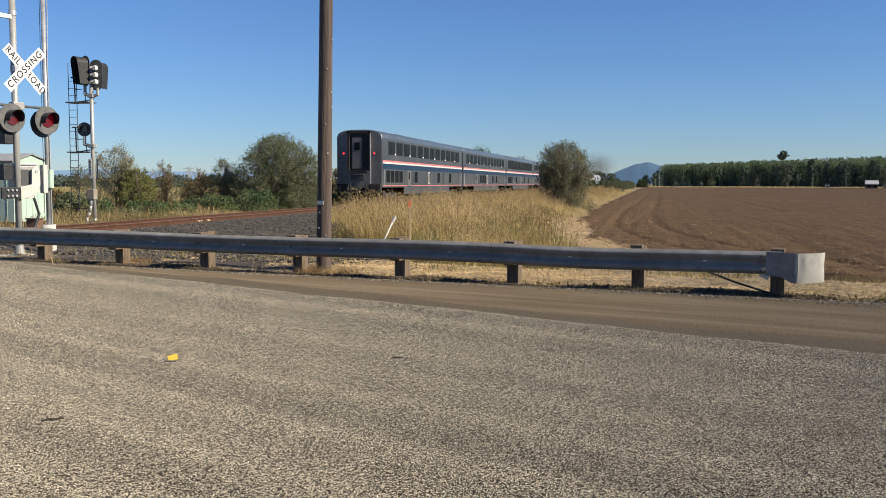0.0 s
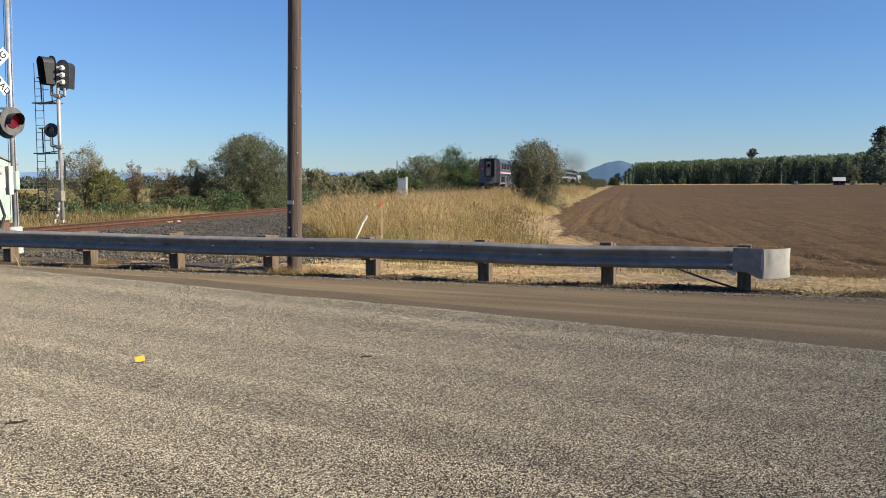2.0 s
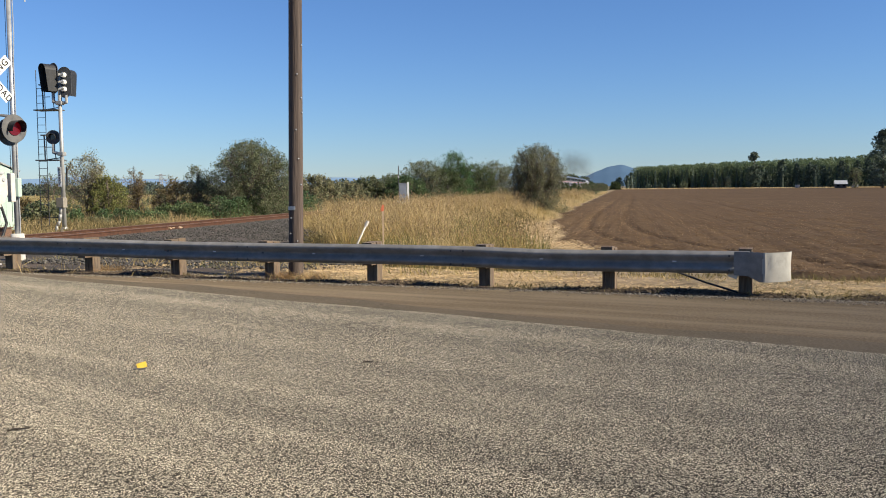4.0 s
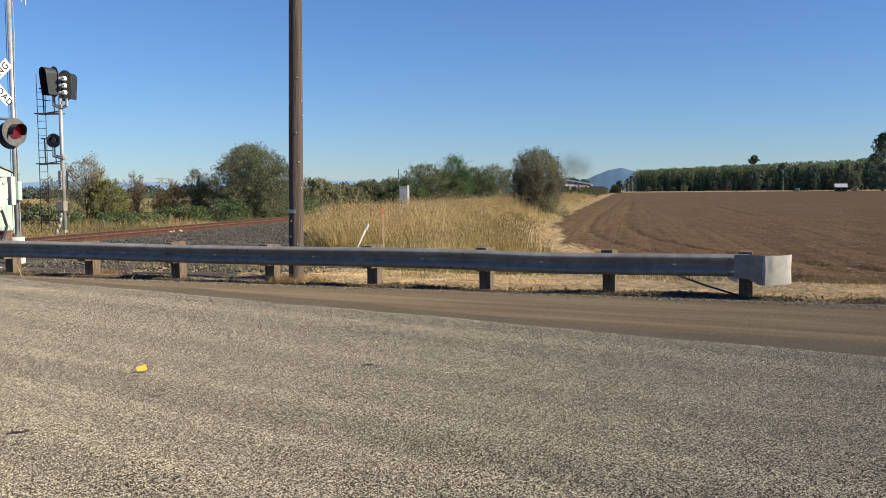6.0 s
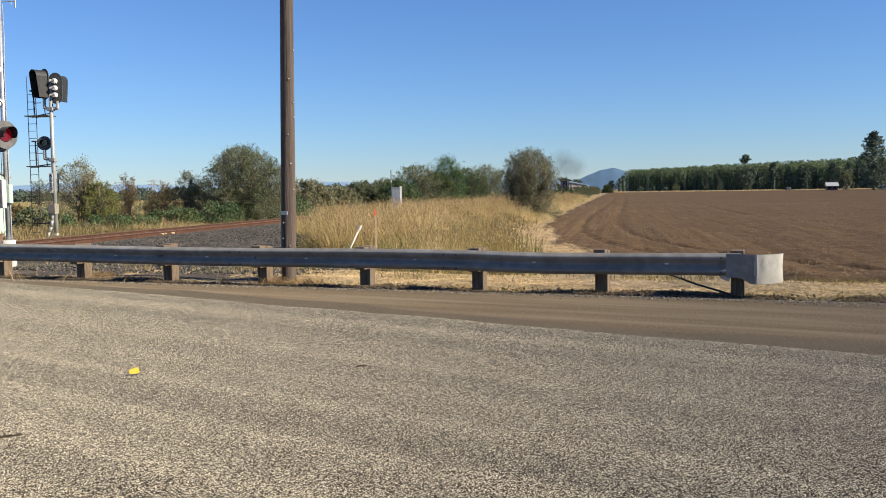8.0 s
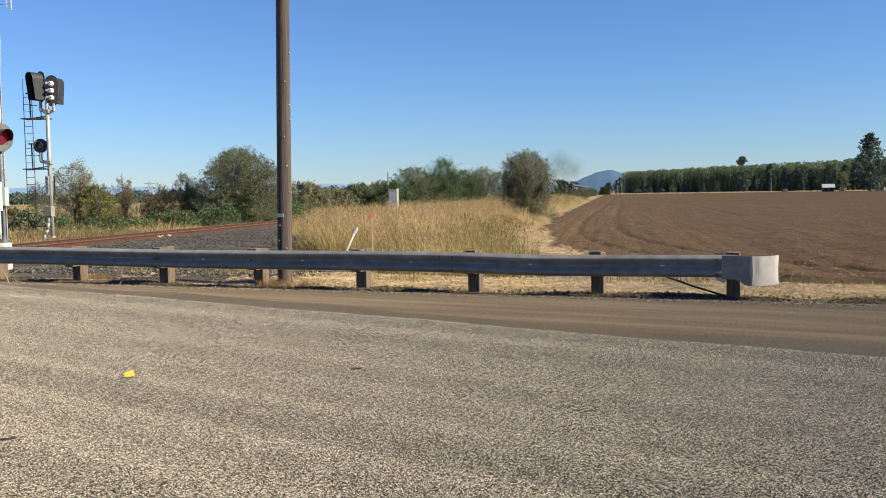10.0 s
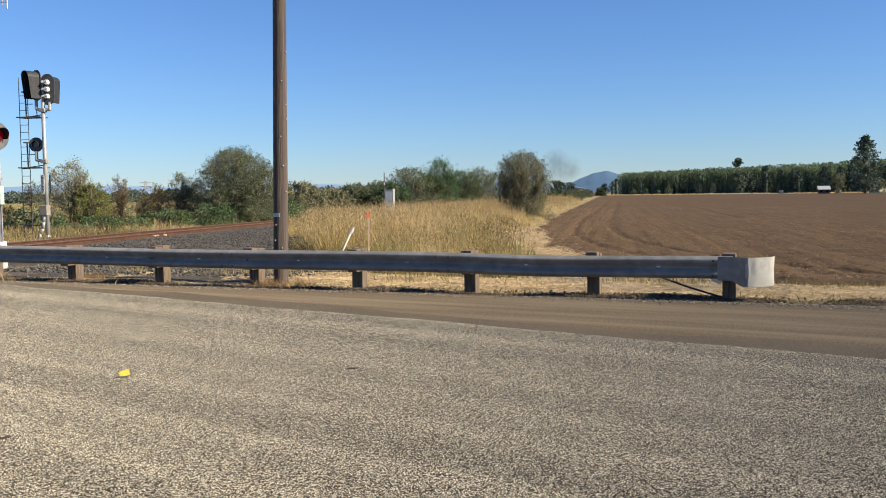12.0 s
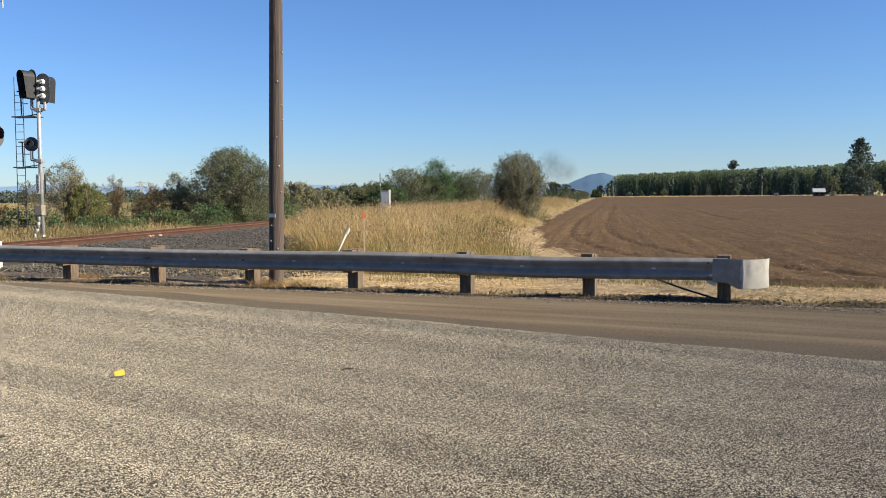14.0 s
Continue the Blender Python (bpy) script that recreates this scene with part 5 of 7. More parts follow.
def locomotive():
    loco = base("locomotive", label="silver and blue diesel passenger locomotive at the head of the train", category="locomotive", group="passenger train")
    prof = [(-1.5, 0.8), (-1.5, 3.6), (-1.1, 4.25), (-0.6, 4.45), (0.6, 4.45), (1.1, 4.25), (1.5, 3.6), (1.5, 0.8)]
    body = part("body", extrude_profile(bmesh.new(), prof, 0.4, 17.5), M["loco"], loco)
    nose = [(-1.45, 0.8), (-1.45, 2.4), (-1.2, 2.8), (1.2, 2.8), (1.45, 2.4), (1.45, 0.8)]
    part("nose", extrude_profile(bmesh.new(), nose, 17.5, 20.4), M["loco"], loco)
    part("cab", B(1.6, 2.7, 1.2, 18.0, 0, 3.4, 0, 0, 0, 0.15), M["loco"], loco)
    for s in (-1, 1):
        part("blue_stripe", B(17, 0.02, 0.55, 9, s * 1.505, 2.0), M["blue_band"], loco)
        part("grille", B(5, 0.02, 0.8, 6, s * 1.505, 3.1), M["under"], loco)
        part("cab_window", B(0.9, 0.03, 0.6, 18.0, s * 1.35, 3.5), M["car_glass"], loco)
        part("fuel_tank", B(5, 1.1, 0.8, 10, s * 0.8, 0.65, bevel=0.08), M["under"], loco)
    part("exhaust_stack", B(1.2, 0.8, 0.25, 8, 0, 4.52), M["under"], loco)
    for xc in (3.6, 16.4):
        bogie = part("bogie", B(3.2, 2.2, 0.4, xc, 0, 0.65, bevel=0.05), M["under"], loco)
        for dx in (-1.35, 1.35):
            for s in (-1, 1):
                part("wheel", T((xc + dx, s * 0.70, 0.5), (xc + dx, s * 0.83, 0.5), 0.5, seg=20), M["under"], bogie)
    return loco


SPEED = 36.4


def train_pose(s):
    p = from_track(s, 0, RAIL_TOP)
    return Matrix.Translation(p) @ Matrix.Rotation(math.pi / 2 - TRACK_A, 4, "Z")


TRAIN = []


def make_train():
    coach = passenger_car()
    sleeper = passenger_car(lower_windows=False)
    lounge = passenger_car(lounge=True)
    order = [coach, sleeper, lounge, None, None, None, None, None, None]
    for k in range(9):
        ob = order[k] or copy_thing((coach, sleeper)[k % 2], train_pose(k * CAR))
        ob.matrix_basis = train_pose(k * CAR)
        TRAIN.append((ob, k * CAR))
    # burning marker lamps on the last car
    for s in (-1, 1):
        lamp = part("marker_lamp", T((0.20, s * 1.04, 3.34), (0.28, s * 1.04, 3.34), 0.055, seg=14), M["tail_red"], coach, "lit red marker lamp")
    loco = locomotive()
    for k in range(2):
        ob = loco if k == 0 else copy_thing(loco, Matrix())
        ob.matrix_basis = train_pose(9 * CAR + k * 21.2)
        TRAIN.append((ob, 9 * CAR + k * 21.2))


make_train()


# ---------------------------------------------------------------- crossing signal
def rounded_slab(w, h, t, seg=14):
    """An upright board with round top and bottom, in the xz plane, t thick along y."""
    bm = bmesh.new()
    r = w / 2
    ring = []
    for i in range(seg + 1):
        a = math.pi * i / seg
        ring.append((r * math.cos(a), h / 2 - r + r * math.sin(a)))
    for i in range(seg + 1):
        a = math.pi + math.pi * i / seg
        ring.append((r * math.cos(a), -h / 2 + r + r * math.sin(a)))
    a = [bm.verts.new((x, -t / 2, z)) for x, z in ring]
    b = [bm.verts.new((x, t / 2, z)) for x, z in ring]
    n = len(ring)
    for i in range(n):
        bm.faces.new((a[i], a[(i + 1) % n], b[(i + 1) % n], b[i]))
    bm.faces.new(a), bm.faces.new(b[::-1])
    bmesh.ops.recalc_face_normals(bm, faces=bm.faces[:])
    return bm


def hood(r, depth, arc=300, taper=0.75, seg=20):
    """A visor: part of a tube open below, towards -y, cut back at the bottom."""
    bm = bmesh.new()
    a, b, c, d = [], [], [], []
    for i in range(seg + 1):
        t = radians(90 - arc / 2 + arc * i / seg)
        k = 0.45 + 0.55 * (0.5 + 0.5 * math.sin(t))
        for lst, rr, y in ((a, r, 0), (b, r, -depth * k), (c, r - 0.006, 0), (d, r - 0.006, -depth * k)):
            lst.append(bm.verts.new((rr * math.cos(t), y, rr * math.sin(t))))
    for i in range(seg):
        bm.faces.new((a[i], b[i], b[i + 1], a[i + 1]))
        bm.faces.new((c[i], c[i + 1], d[i + 1], d[i]))
        bm.faces.new((b[i], d[i], d[i + 1], b[i + 1]))
    bmesh.ops.recalc_face_normals(bm, faces=bm.faces[:])
    return bm


def placed(bm, m):
    bmesh.ops.transform(bm, matrix=m, verts=bm.verts[:])
    return bm


def lettering(words, size, m, parent, material="letter", sx=1.0):
    me = text_mesh(words, size)
    me.transform(m @ Matrix.Diagonal((sx, 1, 1, 1)))
    me.materials.clear()
    me.materials.append(M[material])
    ob = new("lettering", me)
    ob.parent = parent
    return ob


def crossing_signal():
    # signs face along the road; local -y is the side that drivers see
    p = ahead(-0.4755, 19.2)
    sig = base("crossing_signal", Matrix.Translation(p) @ Matrix.Rotation(ROAD_A + math.pi / 2 - 0.125, 4, "Z"),
               label="railroad crossing signal with crossbuck, red flashing lights and gate mechanism", category="crossing signal")
    z0 = -p.z
    part("mast", T((0, 0, -0.1), (0, 0, z0 + 5.9), 0.068, 0.064, 20), M["silver"], sig, "silver painted steel mast", True)
    part("mast_collar", T((0, 0, z0 + 5.02), (0, 0, z0 + 5.12), 0.08, seg=16), M["steel_grey"], sig)
    part("upper_arm", B(0.75, 0.09, 0.09, -0.42, 0, z0 + 4.98, bevel=0.01), M["white"], sig)
    cz = z0 + 3.90
    for ang, words in ((-45, ("RAIL", "ROAD")), (45, ("CROSSING",))):
        y = -0.115 if ang > 0 else -0.100
        blade = part("crossbuck_blade", placed(B(1.22, 0.006, 0.23, bevel=0.002), pose(0.18, y, cz, 0, -ang, 0)), M["white"], sig, "white reflective crossbuck blade with black letters")
        face = pose(0.18, y - 0.005, cz, 0, -ang, 0) @ pose(0, 0, 0, 90, 0, 0)
        if len(words) == 2:
            lettering(words[0], 0.205, face @ pose(-0.37, 0, 0), blade, sx=0.88)
            lettering(words[1], 0.205, face @ pose(0.37, 0, 0), blade, sx=0.88)
        else:
            lettering(words[0], 0.205, face, blade, sx=0.98)
    part("crossbuck_clamp", B(0.16, 0.16, 0.12, 0.02, -0.03, cz), M["steel_grey"], sig)
    az = z0 + 3.12
    part("cross_arm", bent(bmesh.new(), [(-0.62, -0.02, az), (0.80, -0.02, az)], 0.028), M["dull_black"], sig, "dark cross arm for the lights")
    part("arm_hub", B(0.26, 0.18, 0.16, 0.03, -0.01, az, bevel=0.02), M["silver"], sig)
    for x, lens in ((-0.17, "lens_dark"), (0.68, "lens_red")):
        for side in (-1, 1):
            m = pose(x + (0.0 if side < 0 else 0.1), -0.12 if side < 0 else 0.16, z0 + 2.85 - (0.06 if side > 0 else 0), 0, 0, 0 if side < 0 else 180)
            disc = part("light_background", placed(T((0, -0.012, 0), (0, 0.0, 0), 0.305, seg=36), m), M["disc"], sig, "round faded grey backing disc")
            part("lens", placed(T((0, -0.03, 0), (0, -0.014, 0), 0.152, seg=28), m), M[lens], disc, "red signal lens")
            part("visor", placed(hood(0.170, 0.24, 230), m @ pose(0, -0.012, 0)), M["black"], disc, "black light visor")
            part("lamp_housing", placed(T((0, 0.0, 0), (0, 0.12, 0), 0.16, 0.10, 20), m), M["dull_black"], disc)
        part("light_stem", T((x, -0.02, az), (x, 0.0, z0 + 2.80), 0.024), M["dull_black"], sig)
    part("bell_box", B(0.20, 0.20, 0.24, -0.20, 0.05, z0 + 2.42, bevel=0.02), M["black"], sig)
    # gate mechanism
    g = z0 + 1.55
    part("mechanism_case", B(0.40, 0.42, 0.50, 0.24, 0.18, g + 0.06, bevel=0.03), M["silver"], sig, "silver gate mechanism case")
    part("mechanism_lid", B(0.44, 0.46, 0.05, 0.24, 0.18, g + 0.335, bevel=0.01), M["steel_grey"], sig)
    part("mechanism_panel", B(0.20, 0.012, 0.34, 0.16, -0.035, g + 0.05), M["dull_black"], sig)
    bm = bmesh.new()
    pts = [(-0.02, -0.42), (0.36, -0.30), (0.45, -0.12), (0.45, 0.20), (0.36, 0.30), (0.26, 0.22), (0.25, -0.10), (-0.02, -0.16)]
    a = [bm.verts.new((x, -0.14, g + z)) for x, z in pts]
    b = [bm.verts.new((x, -0.10, g + z)) for x, z in pts]
    bm.faces.new(a), bm.faces.new(b[::-1])
    for i in range(len(pts)):
        j = (i + 1) % len(pts)
        bm.faces.new((a[i], b[i], b[j], a[j]))
    bmesh.ops.recalc_face_normals(bm, faces=bm.faces[:])
    arm = part("gate_arm_bracket", bm, M["pvc"], sig, "white gate arm bracket")
    part("bracket_bolt", T((0.36, -0.16, g + 0.19), (0.36, -0.13, g + 0.19), 0.04, seg=14), M["steel_grey"], arm)
    for z in (-0.22, -0.34):
        for x in (-0.34, -0.24, -0.14):
            part("clamp_bolt", T((x, -0.17, g + z), (x, -0.13, g + z), 0.024, seg=8), M["steel_grey"], sig)
    part("clamp", B(0.44, 0.05, 0.24, -0.25, -0.115, g - 0.28, bevel=0.01), M["black"], sig)
    part("control_box", B(0.22, 0.24, 0.34, -0.22, 0.10, g + 0.16, bevel=0.02), M["black"], sig)
    part("counterweight", B(0.11, 0.14, 0.62, 0.57, -0.10, g + 0.02, bevel=0.02), M["pvc"], sig, "cream upright counterweight bar")
    part("hose", bent(bmesh.new(), [(0.30, 0.05, g - 0.15), (0.42, 0.02, g - 0.45), (0.50, 0.0, g - 0.75), (0.40, 0.0, g - 1.0), (0.26, 0.0, g - 1.2)], 0.030), M["black"], sig, "black flexible cable hose")
    part("gate_bracket_back", B(0.30, 0.04, 0.20, 0.16, -0.09, g - 0.30, bevel=0.01), M["pvc"], sig)
    part("foot", T((0, 0, -0.1), (0, 0, 0.25), 0.12, 0.085, 18), M["silver"], sig)
    part("foundation", B(0.6, 0.6, 0.5, 0, 0, -0.2, bevel=0.03), M["concrete"], sig)


crossing_signal()


def antenna_pole():
    p = ahead(-0.4415, 22.5)
    pole = base("antenna_mast", Matrix.Translation(p), label="tall silver steel mast with a small antenna and pale concrete base", category="mast")
    z0 = -p.z
    part("shaft", T((0, 0, 0.0), (0, 0, z0 + 6.35), 0.062, 0.055, 18), M["steel_grey"], pole, smooth=True)
    part("base_sleeve", T((0, 0, -0.1), (0, 0, z0 + 0.43), 0.165, 0.155, 24), M["concrete"], pole, "pale round concrete base", True)
    part("conduit", bent(bmesh.new(), [(0.085, -0.02, 0.3), (0.088, -0.03, z0 + 3.4), (0.075, -0.02, z0 + 4.6), (0.10, 0, z0 + 5.4), (0.09, 0, z0 + 6.2)], 0.013), M["steel_grey"], pole)
    part("wire", T((-0.105, 0, 1.0), (-0.09, 0, z0 + 6.2), 0.007, seg=6), M["black"], pole)
    part("junction_box", B(0.44, 0.2, 0.46, -0.05, -0.14, z0 + 1.58, bevel=0.015), M["shed"], pole, "pale grey-green junction box")
    part("antenna_boom", bent(bmesh.new(), [(0, 0, z0 + 6.26), (0.42, 0.0, z0 + 6.28)], 0.012), M["steel_grey"], pole)
    part("antenna_element", T((0.40, 0, z0 + 6.12), (0.40, 0, z0 + 6.46), 0.018), M["steel_grey"], pole)
    part("antenna_element", T((0.30, 0, z0 + 6.2), (0.30, 0, z0 + 6.42), 0.008), M["steel_grey"], pole)


antenna_pole()


def shed():
    P0 = Vector((-16.33, 34.0, 0))
    m = Matrix.Translation((P0.x, P0.y, -0.32)) @ Matrix.Rotation(-TRACK_A, 4, "Z")
    hut = base("signal_shed", m, label="small pale green metal signal shed beyond the track", category="shed")
    L, W, E, R = 3.6, 2.07, 2.60, 2.86
    bm = bmesh.new()
    prof = [(0, 0.28), (W, 0.28), (W, E), (W / 2, R), (0, E)]
    part("wall_shell", extrude_profile(bm, prof, -L, 0), M["shed"], hut)
    for y0, z0, y1, z1 in ((-0.12, E - 0.03, W / 2, R + 0.02), (W + 0.12, E - 0.03, W / 2, R + 0.02)):
        bm = bmesh.new()
        q = [(-L - 0.1, y0, z0), (0.08, y0, z0), (0.08, y1, z1), (-L - 0.1, y1, z1)]
        vs = [bm.verts.new(c) for c in q]
        bm.faces.new(vs)
        bmesh.ops.recalc_face_normals(bm, faces=bm.faces[:])
        bmesh.ops.solidify(bm, geom=bm.faces[:], thickness=0.05)
        part("roof_panel", bm, M["shed_roof"], hut)
    for k in range(1, 6):
        part("wall_seam", B(0.012, 0.02, E - 0.35, 0.004, W * k / 6, (E + 0.25) / 2), M["shed"], hut)
    for k in range(6):
        part("side_seam", B(0.02, 0.014, E - 0.35, -0.3 - k * 0.6, -0.004, (E + 0.25) / 2), M["shed"], hut)
    part("notice", B(0.45, 0.01, 0.42, -0.95, -0.008, 1.75), M["white"], hut, "white notice with unreadable grey print")
    for k in range(5):
        part("notice_line", B(0.32, 0.01, 0.02, -0.95, -0.012, 1.62 + k * 0.065), M["dull_black"], hut)
    part("corner_trim", B(0.06, 0.06, E - 0.3, 0, W, (E + 0.28) / 2), M["shed_roof"], hut)
    part("skid", B(L, 0.2, 0.28, -L / 2, 0.2, 0.14), M["tie"], hut)
    part("skid", B(L, 0.2, 0.28, -L / 2, W - 0.2, 0.14), M["tie"], hut)


shed()


def block_signal():
    p = ahead(-0.3905, 38.0)
    # local x: across the track towards the viewer's right; heads face along the track
    sig = base("railway_signal", Matrix.Translation(p) @ Matrix.Rotation(-TRACK_A, 4, "Z"), label="tall silver railway block signal with black signal heads and ladder", category="railway signal")
    z0 = -p.z
    part("mast", T((0, 0, 0), (0, 0, z0 + 6.35), 0.088, 0.075, 18), M["silver"], sig, smooth=True)
    part("foundation", B(0.7, 0.7, 0.35, 0, 0, -0.05, bevel=0.03), M["concrete"], sig)
    part("mast_foot", T((0, 0, 0.1), (0, 0, 0.32), 0.19, 0.11, 18), M["silver"], sig)
    part("bolts", B(0.45, 0.3, 0.1, 0.25, 0, 0.18, bevel=0.02), M["tie"], sig)

    def head(x, z, turn_deg, lamps, w=0.62):
        """A head that faces its local -y: backing board, deep shared hood, lenses and lamp cases behind."""
        turn = pose(x, 0, z, 0, 0, turn_deg)
        h = 0.66 + 0.31 * (lamps - 1) if lamps > 1 else 0.60
        back = part("signal_background", placed(rounded_slab(w, h, 0.02), turn), M["dull_black"], sig, "dark signal head backing board")
        for k in range(lamps):
            zz = (k - (lamps - 1) / 2) * 0.29
            mm = turn @ pose(0, -0.012, zz)
            part("lens", placed(T((0, -0.015, 0), (0, 0.0, 0), 0.105, seg=20), mm), M["lens_grey"], back)
            part("lamp_case", placed(T((0, 0, 0), (0, 0.17, 0), 0.11, 0.085, 18), turn @ pose(0, 0, zz)), M["white"], back, "pale lamp case")
            part("case_latch", placed(T((-0.07, 0.17, 0.03), (0.07, 0.20, -0.03), 0.03, seg=8), turn @ pose(0, 0, zz)), M["silver"], back)
            if lamps == 1:
                part("hood", placed(hood(0.15, 0.16, 240), mm), M["black"], back)
        if lamps > 1:
            # one long hood round all the lenses
            bm = bmesh.new()
            hw, hh, dp = w * 0.40, h * 0.44, 0.55
            ring = [(-hw, -hh), (-hw, hh - hw)] + [(-hw * math.cos(math.pi * i / 10), hh - hw + hw * math.sin(math.pi * i / 10)) for i in range(1, 10)] + [(hw, hh - hw), (hw, -hh)]
            n_ = len(ring)
            a_ = [bm.verts.new((q, 0, c)) for q, c in ring]
            b_ = [bm.verts.new((q, -dp * (0.75 + 0.25 * (c + hh) / (2 * hh)), c)) for q, c in ring]
            for i in range(n_ - 1):
                bm.faces.new((a_[i], a_[i + 1], b_[i + 1], b_[i]))
            bmesh.ops.recalc_face_normals(bm, faces=bm.faces[:])
            bmesh.ops.solidify(bm, geom=bm.faces[:], thickness=0.012)
            part("long_hood", placed(bm, turn), M["black"], back, "deep dark hood over the lenses")

    head(-0.26, z0 + 6.16, -22, 3)
    head(0.24, z0 + 5.98, 181, 3, 0.62)
    head(-0.38, z0 + 3.72, 8, 1)
    for z, x0 in ((z0 + 5.13, -0.30), (z0 + 3.02, -0.38)):
        part("bracket", bent(bmesh.new(), [(x0, 0, z + 0.42), (x0, 0, z + 0.06), (0.0, 0, z)], 0.065), M["silver"], sig)
        part("bracket_clamp", B(0.26, 0.26, 0.16, 0, 0, z, bevel=0.02), M["silver"], sig)
    part("bracket", bent(bmesh.new(), [(0.30, 0, z0 + 5.45), (0.30, 0, z0 + 5.15), (0.0, 0, z0 + 5.12)], 0.06), M["silver"], sig)
    # ladder and maintainer's platforms
    lad = part("ladder", T((-1.23, 0.2, 0.0), (-1.23, 0.2, z0 + 6.55), 0.015, seg=8), M["dull_black"], sig, "dark steel ladder")
    part("ladder_rail", T((-0.84, 0.2, 0.0), (-0.84, 0.2, z0 + 6.0), 0.015, seg=8), M["dull_black"], lad)
    for k in range(20):
        part("rung", T((-1.23, 0.2, 0.35 + k * 0.305), (-0.84, 0.2, 0.35 + k * 0.305), 0.011, seg=6), M["dull_black"], lad)
    for z in (z0 + 4.85, z0 + 2.76):
        deck = part("platform", B(1.1, 0.55, 0.045, -0.55, 0.05, z), M["dull_black"], sig, "dark maintenance platform")
        part("platform_brace", T((-0.98, 0.05, z), (-0.05, 0.0, z + 0.10), 0.02, seg=6), M["dull_black"], deck)
        part("seat_post", T((-0.78, 0.0, z), (-0.80, 0.0, z + 1.05), 0.03, seg=8), M["dull_black"], deck)
        part("seat", B(0.22, 0.2, 0.05, -0.80, 0, z + 1.05), M["dull_black"], deck)
        part("guard_bar", T((-0.80, 0.0, z + 0.55), (-0.46, 0.0, z + 0.55), 0.016, seg=6), M["dull_black"], deck)
        part("deck_bracket", T((-0.28, 0, z), (-0.30, 0, z + 0.3), 0.02, seg=6), M["dull_black"], deck)
    part("lower_brace", T((-1.15, 0.2, z0 + 0.36), (0, 0, z0 + 0.36), 0.02, seg=6), M["dull_black"], sig)
    # plates along the mast
    plate = part("signal_plate", B(0.17, 0.012, 0.82, -0.07, -0.11, z0 + 2.06, bevel=0.004), M["white"], sig, "white plate with four black digits, one above another")
    for k, d in enumerate("6557"):
        lettering(d, 0.22, pose(-0.07, -0.120, z0 + 2.36 - k * 0.195) @ pose(0, 0, 0, 90, 0, 0), plate)
    part("signal_plate", B(0.16, 0.012, 0.82, 0.14, 0.08, z0 + 2.06, 0, 0, -35), M["dull_black"], sig)
    part("relay_box", B(0.34, 0.28, 0.42, -0.05, -0.06, z0 + 0.98, bevel=0.02), M["relay"], sig, "weathered tan relay box on the mast")
    part("conduit", bent(bmesh.new(), [(-0.06, -0.12, z0 + 0.8), (-0.08, -0.12, z0 + 0.50), (-0.13, -0.12, z0 + 0.22), (-0.24, -0.12, z0 + 0.02), (-0.36, -0.12, -0.03)], 0.062, 10), M["silver"], sig, smooth=True)


block_signal()


# ---------------------------------------------------------------- small things by the track and on the road
def track_cabinet():
    p = Vector((-1.48, 90.5, gz(-1.48, 90.5)))
    cab = base("trackside_cabinet", Matrix.Translation(p) @ Matrix.Rotation(-TRACK_A + 0.25, 4, "Z"), label="silver trackside equipment cabinet with a white post", category="cabinet")
    part("case", B(0.78, 0.6, 1.80, 0, 0, 1.32, bevel=0.02), M["cabinet"], cab)
    part("door", B(0.60, 0.03, 1.4, -0.03, -0.31, 1.24, bevel=0.01), M["cabinet"], cab)
    part("lid", B(0.80, 0.68, 0.05, 0, 0, 2.24), M["shed_roof"], cab)
    part("post", B(0.21, 0.2, 2.35, 0.54, -0.2, 1.17, bevel=0.02), M["white"], cab, "white painted post")
    part("plinth", B(1.1, 0.8, 0.5, 0, 0, 0.2), M["concrete"], cab)
    part("aerial", T((-0.4, 0, 2.2), (-0.4, 0, 4.0), 0.045, seg=8), M["dull_black"], cab)
    part("aerial_head", T((-0.4, 0, 2.75), (-0.4, 0, 3.0), 0.07, seg=8), M["silver"], cab)


track_cabinet()


def survey_stake():
    p = on_ground(-0.79, 21.5)
    st = base("survey_stake", Matrix.Translation(p), label="wooden survey lath with a fluorescent orange top in the grass", category="stake")
    part("lath", B(0.036, 0.02, 1.40, 0, 0, 0.66), M["lath"], st)
    part("painted_top", B(0.042, 0.024, 0.15, -0.002, 0, -p.z + 1.02), M["orange"], st, "fluorescent orange painted top")
    part("ribbon", B(0.045, 0.012, 0.10, -0.028, -0.02, -p.z + 0.99, 0, 12, 0), M["orange"], st)


survey_stake()


def leaning_pipe():
    pi = base("marker_pipe", Matrix.Translation(on_ground(-1.62, 20.5)), label="faded white plastic pipe leaning in the grass", category="pipe")
    part("tube", T((0, 0, -0.05), (0.50, 0.05, 0.99), 0.021, seg=14), M["pvc"], pi, smooth=True)
    part("cap", T((0.47, 0.046, 0.93), (0.52, 0.052, 1.04), 0.042, 0.036, 14), M["pvc"], pi)


leaning_pipe()


def road_tab():
    m = base("road_marker", pose(-2.28, 7.43, 0.006, 0, 0, 18), label="small bright yellow plastic marker tab lying on the road", category="road marker")
    part("base_plate", B(0.10, 0.045, 0.010, -0.012, 0, 0.006, 0, 0, 0, bevel=0.003), M["dull_black"], m, "dark sticky base strip")
    part("upright_tab", B(0.080, 0.010, 0.050, 0.008, 0.012, 0.030, -30, -14, 0, bevel=0.003), M["yellow"], m)


road_tab()


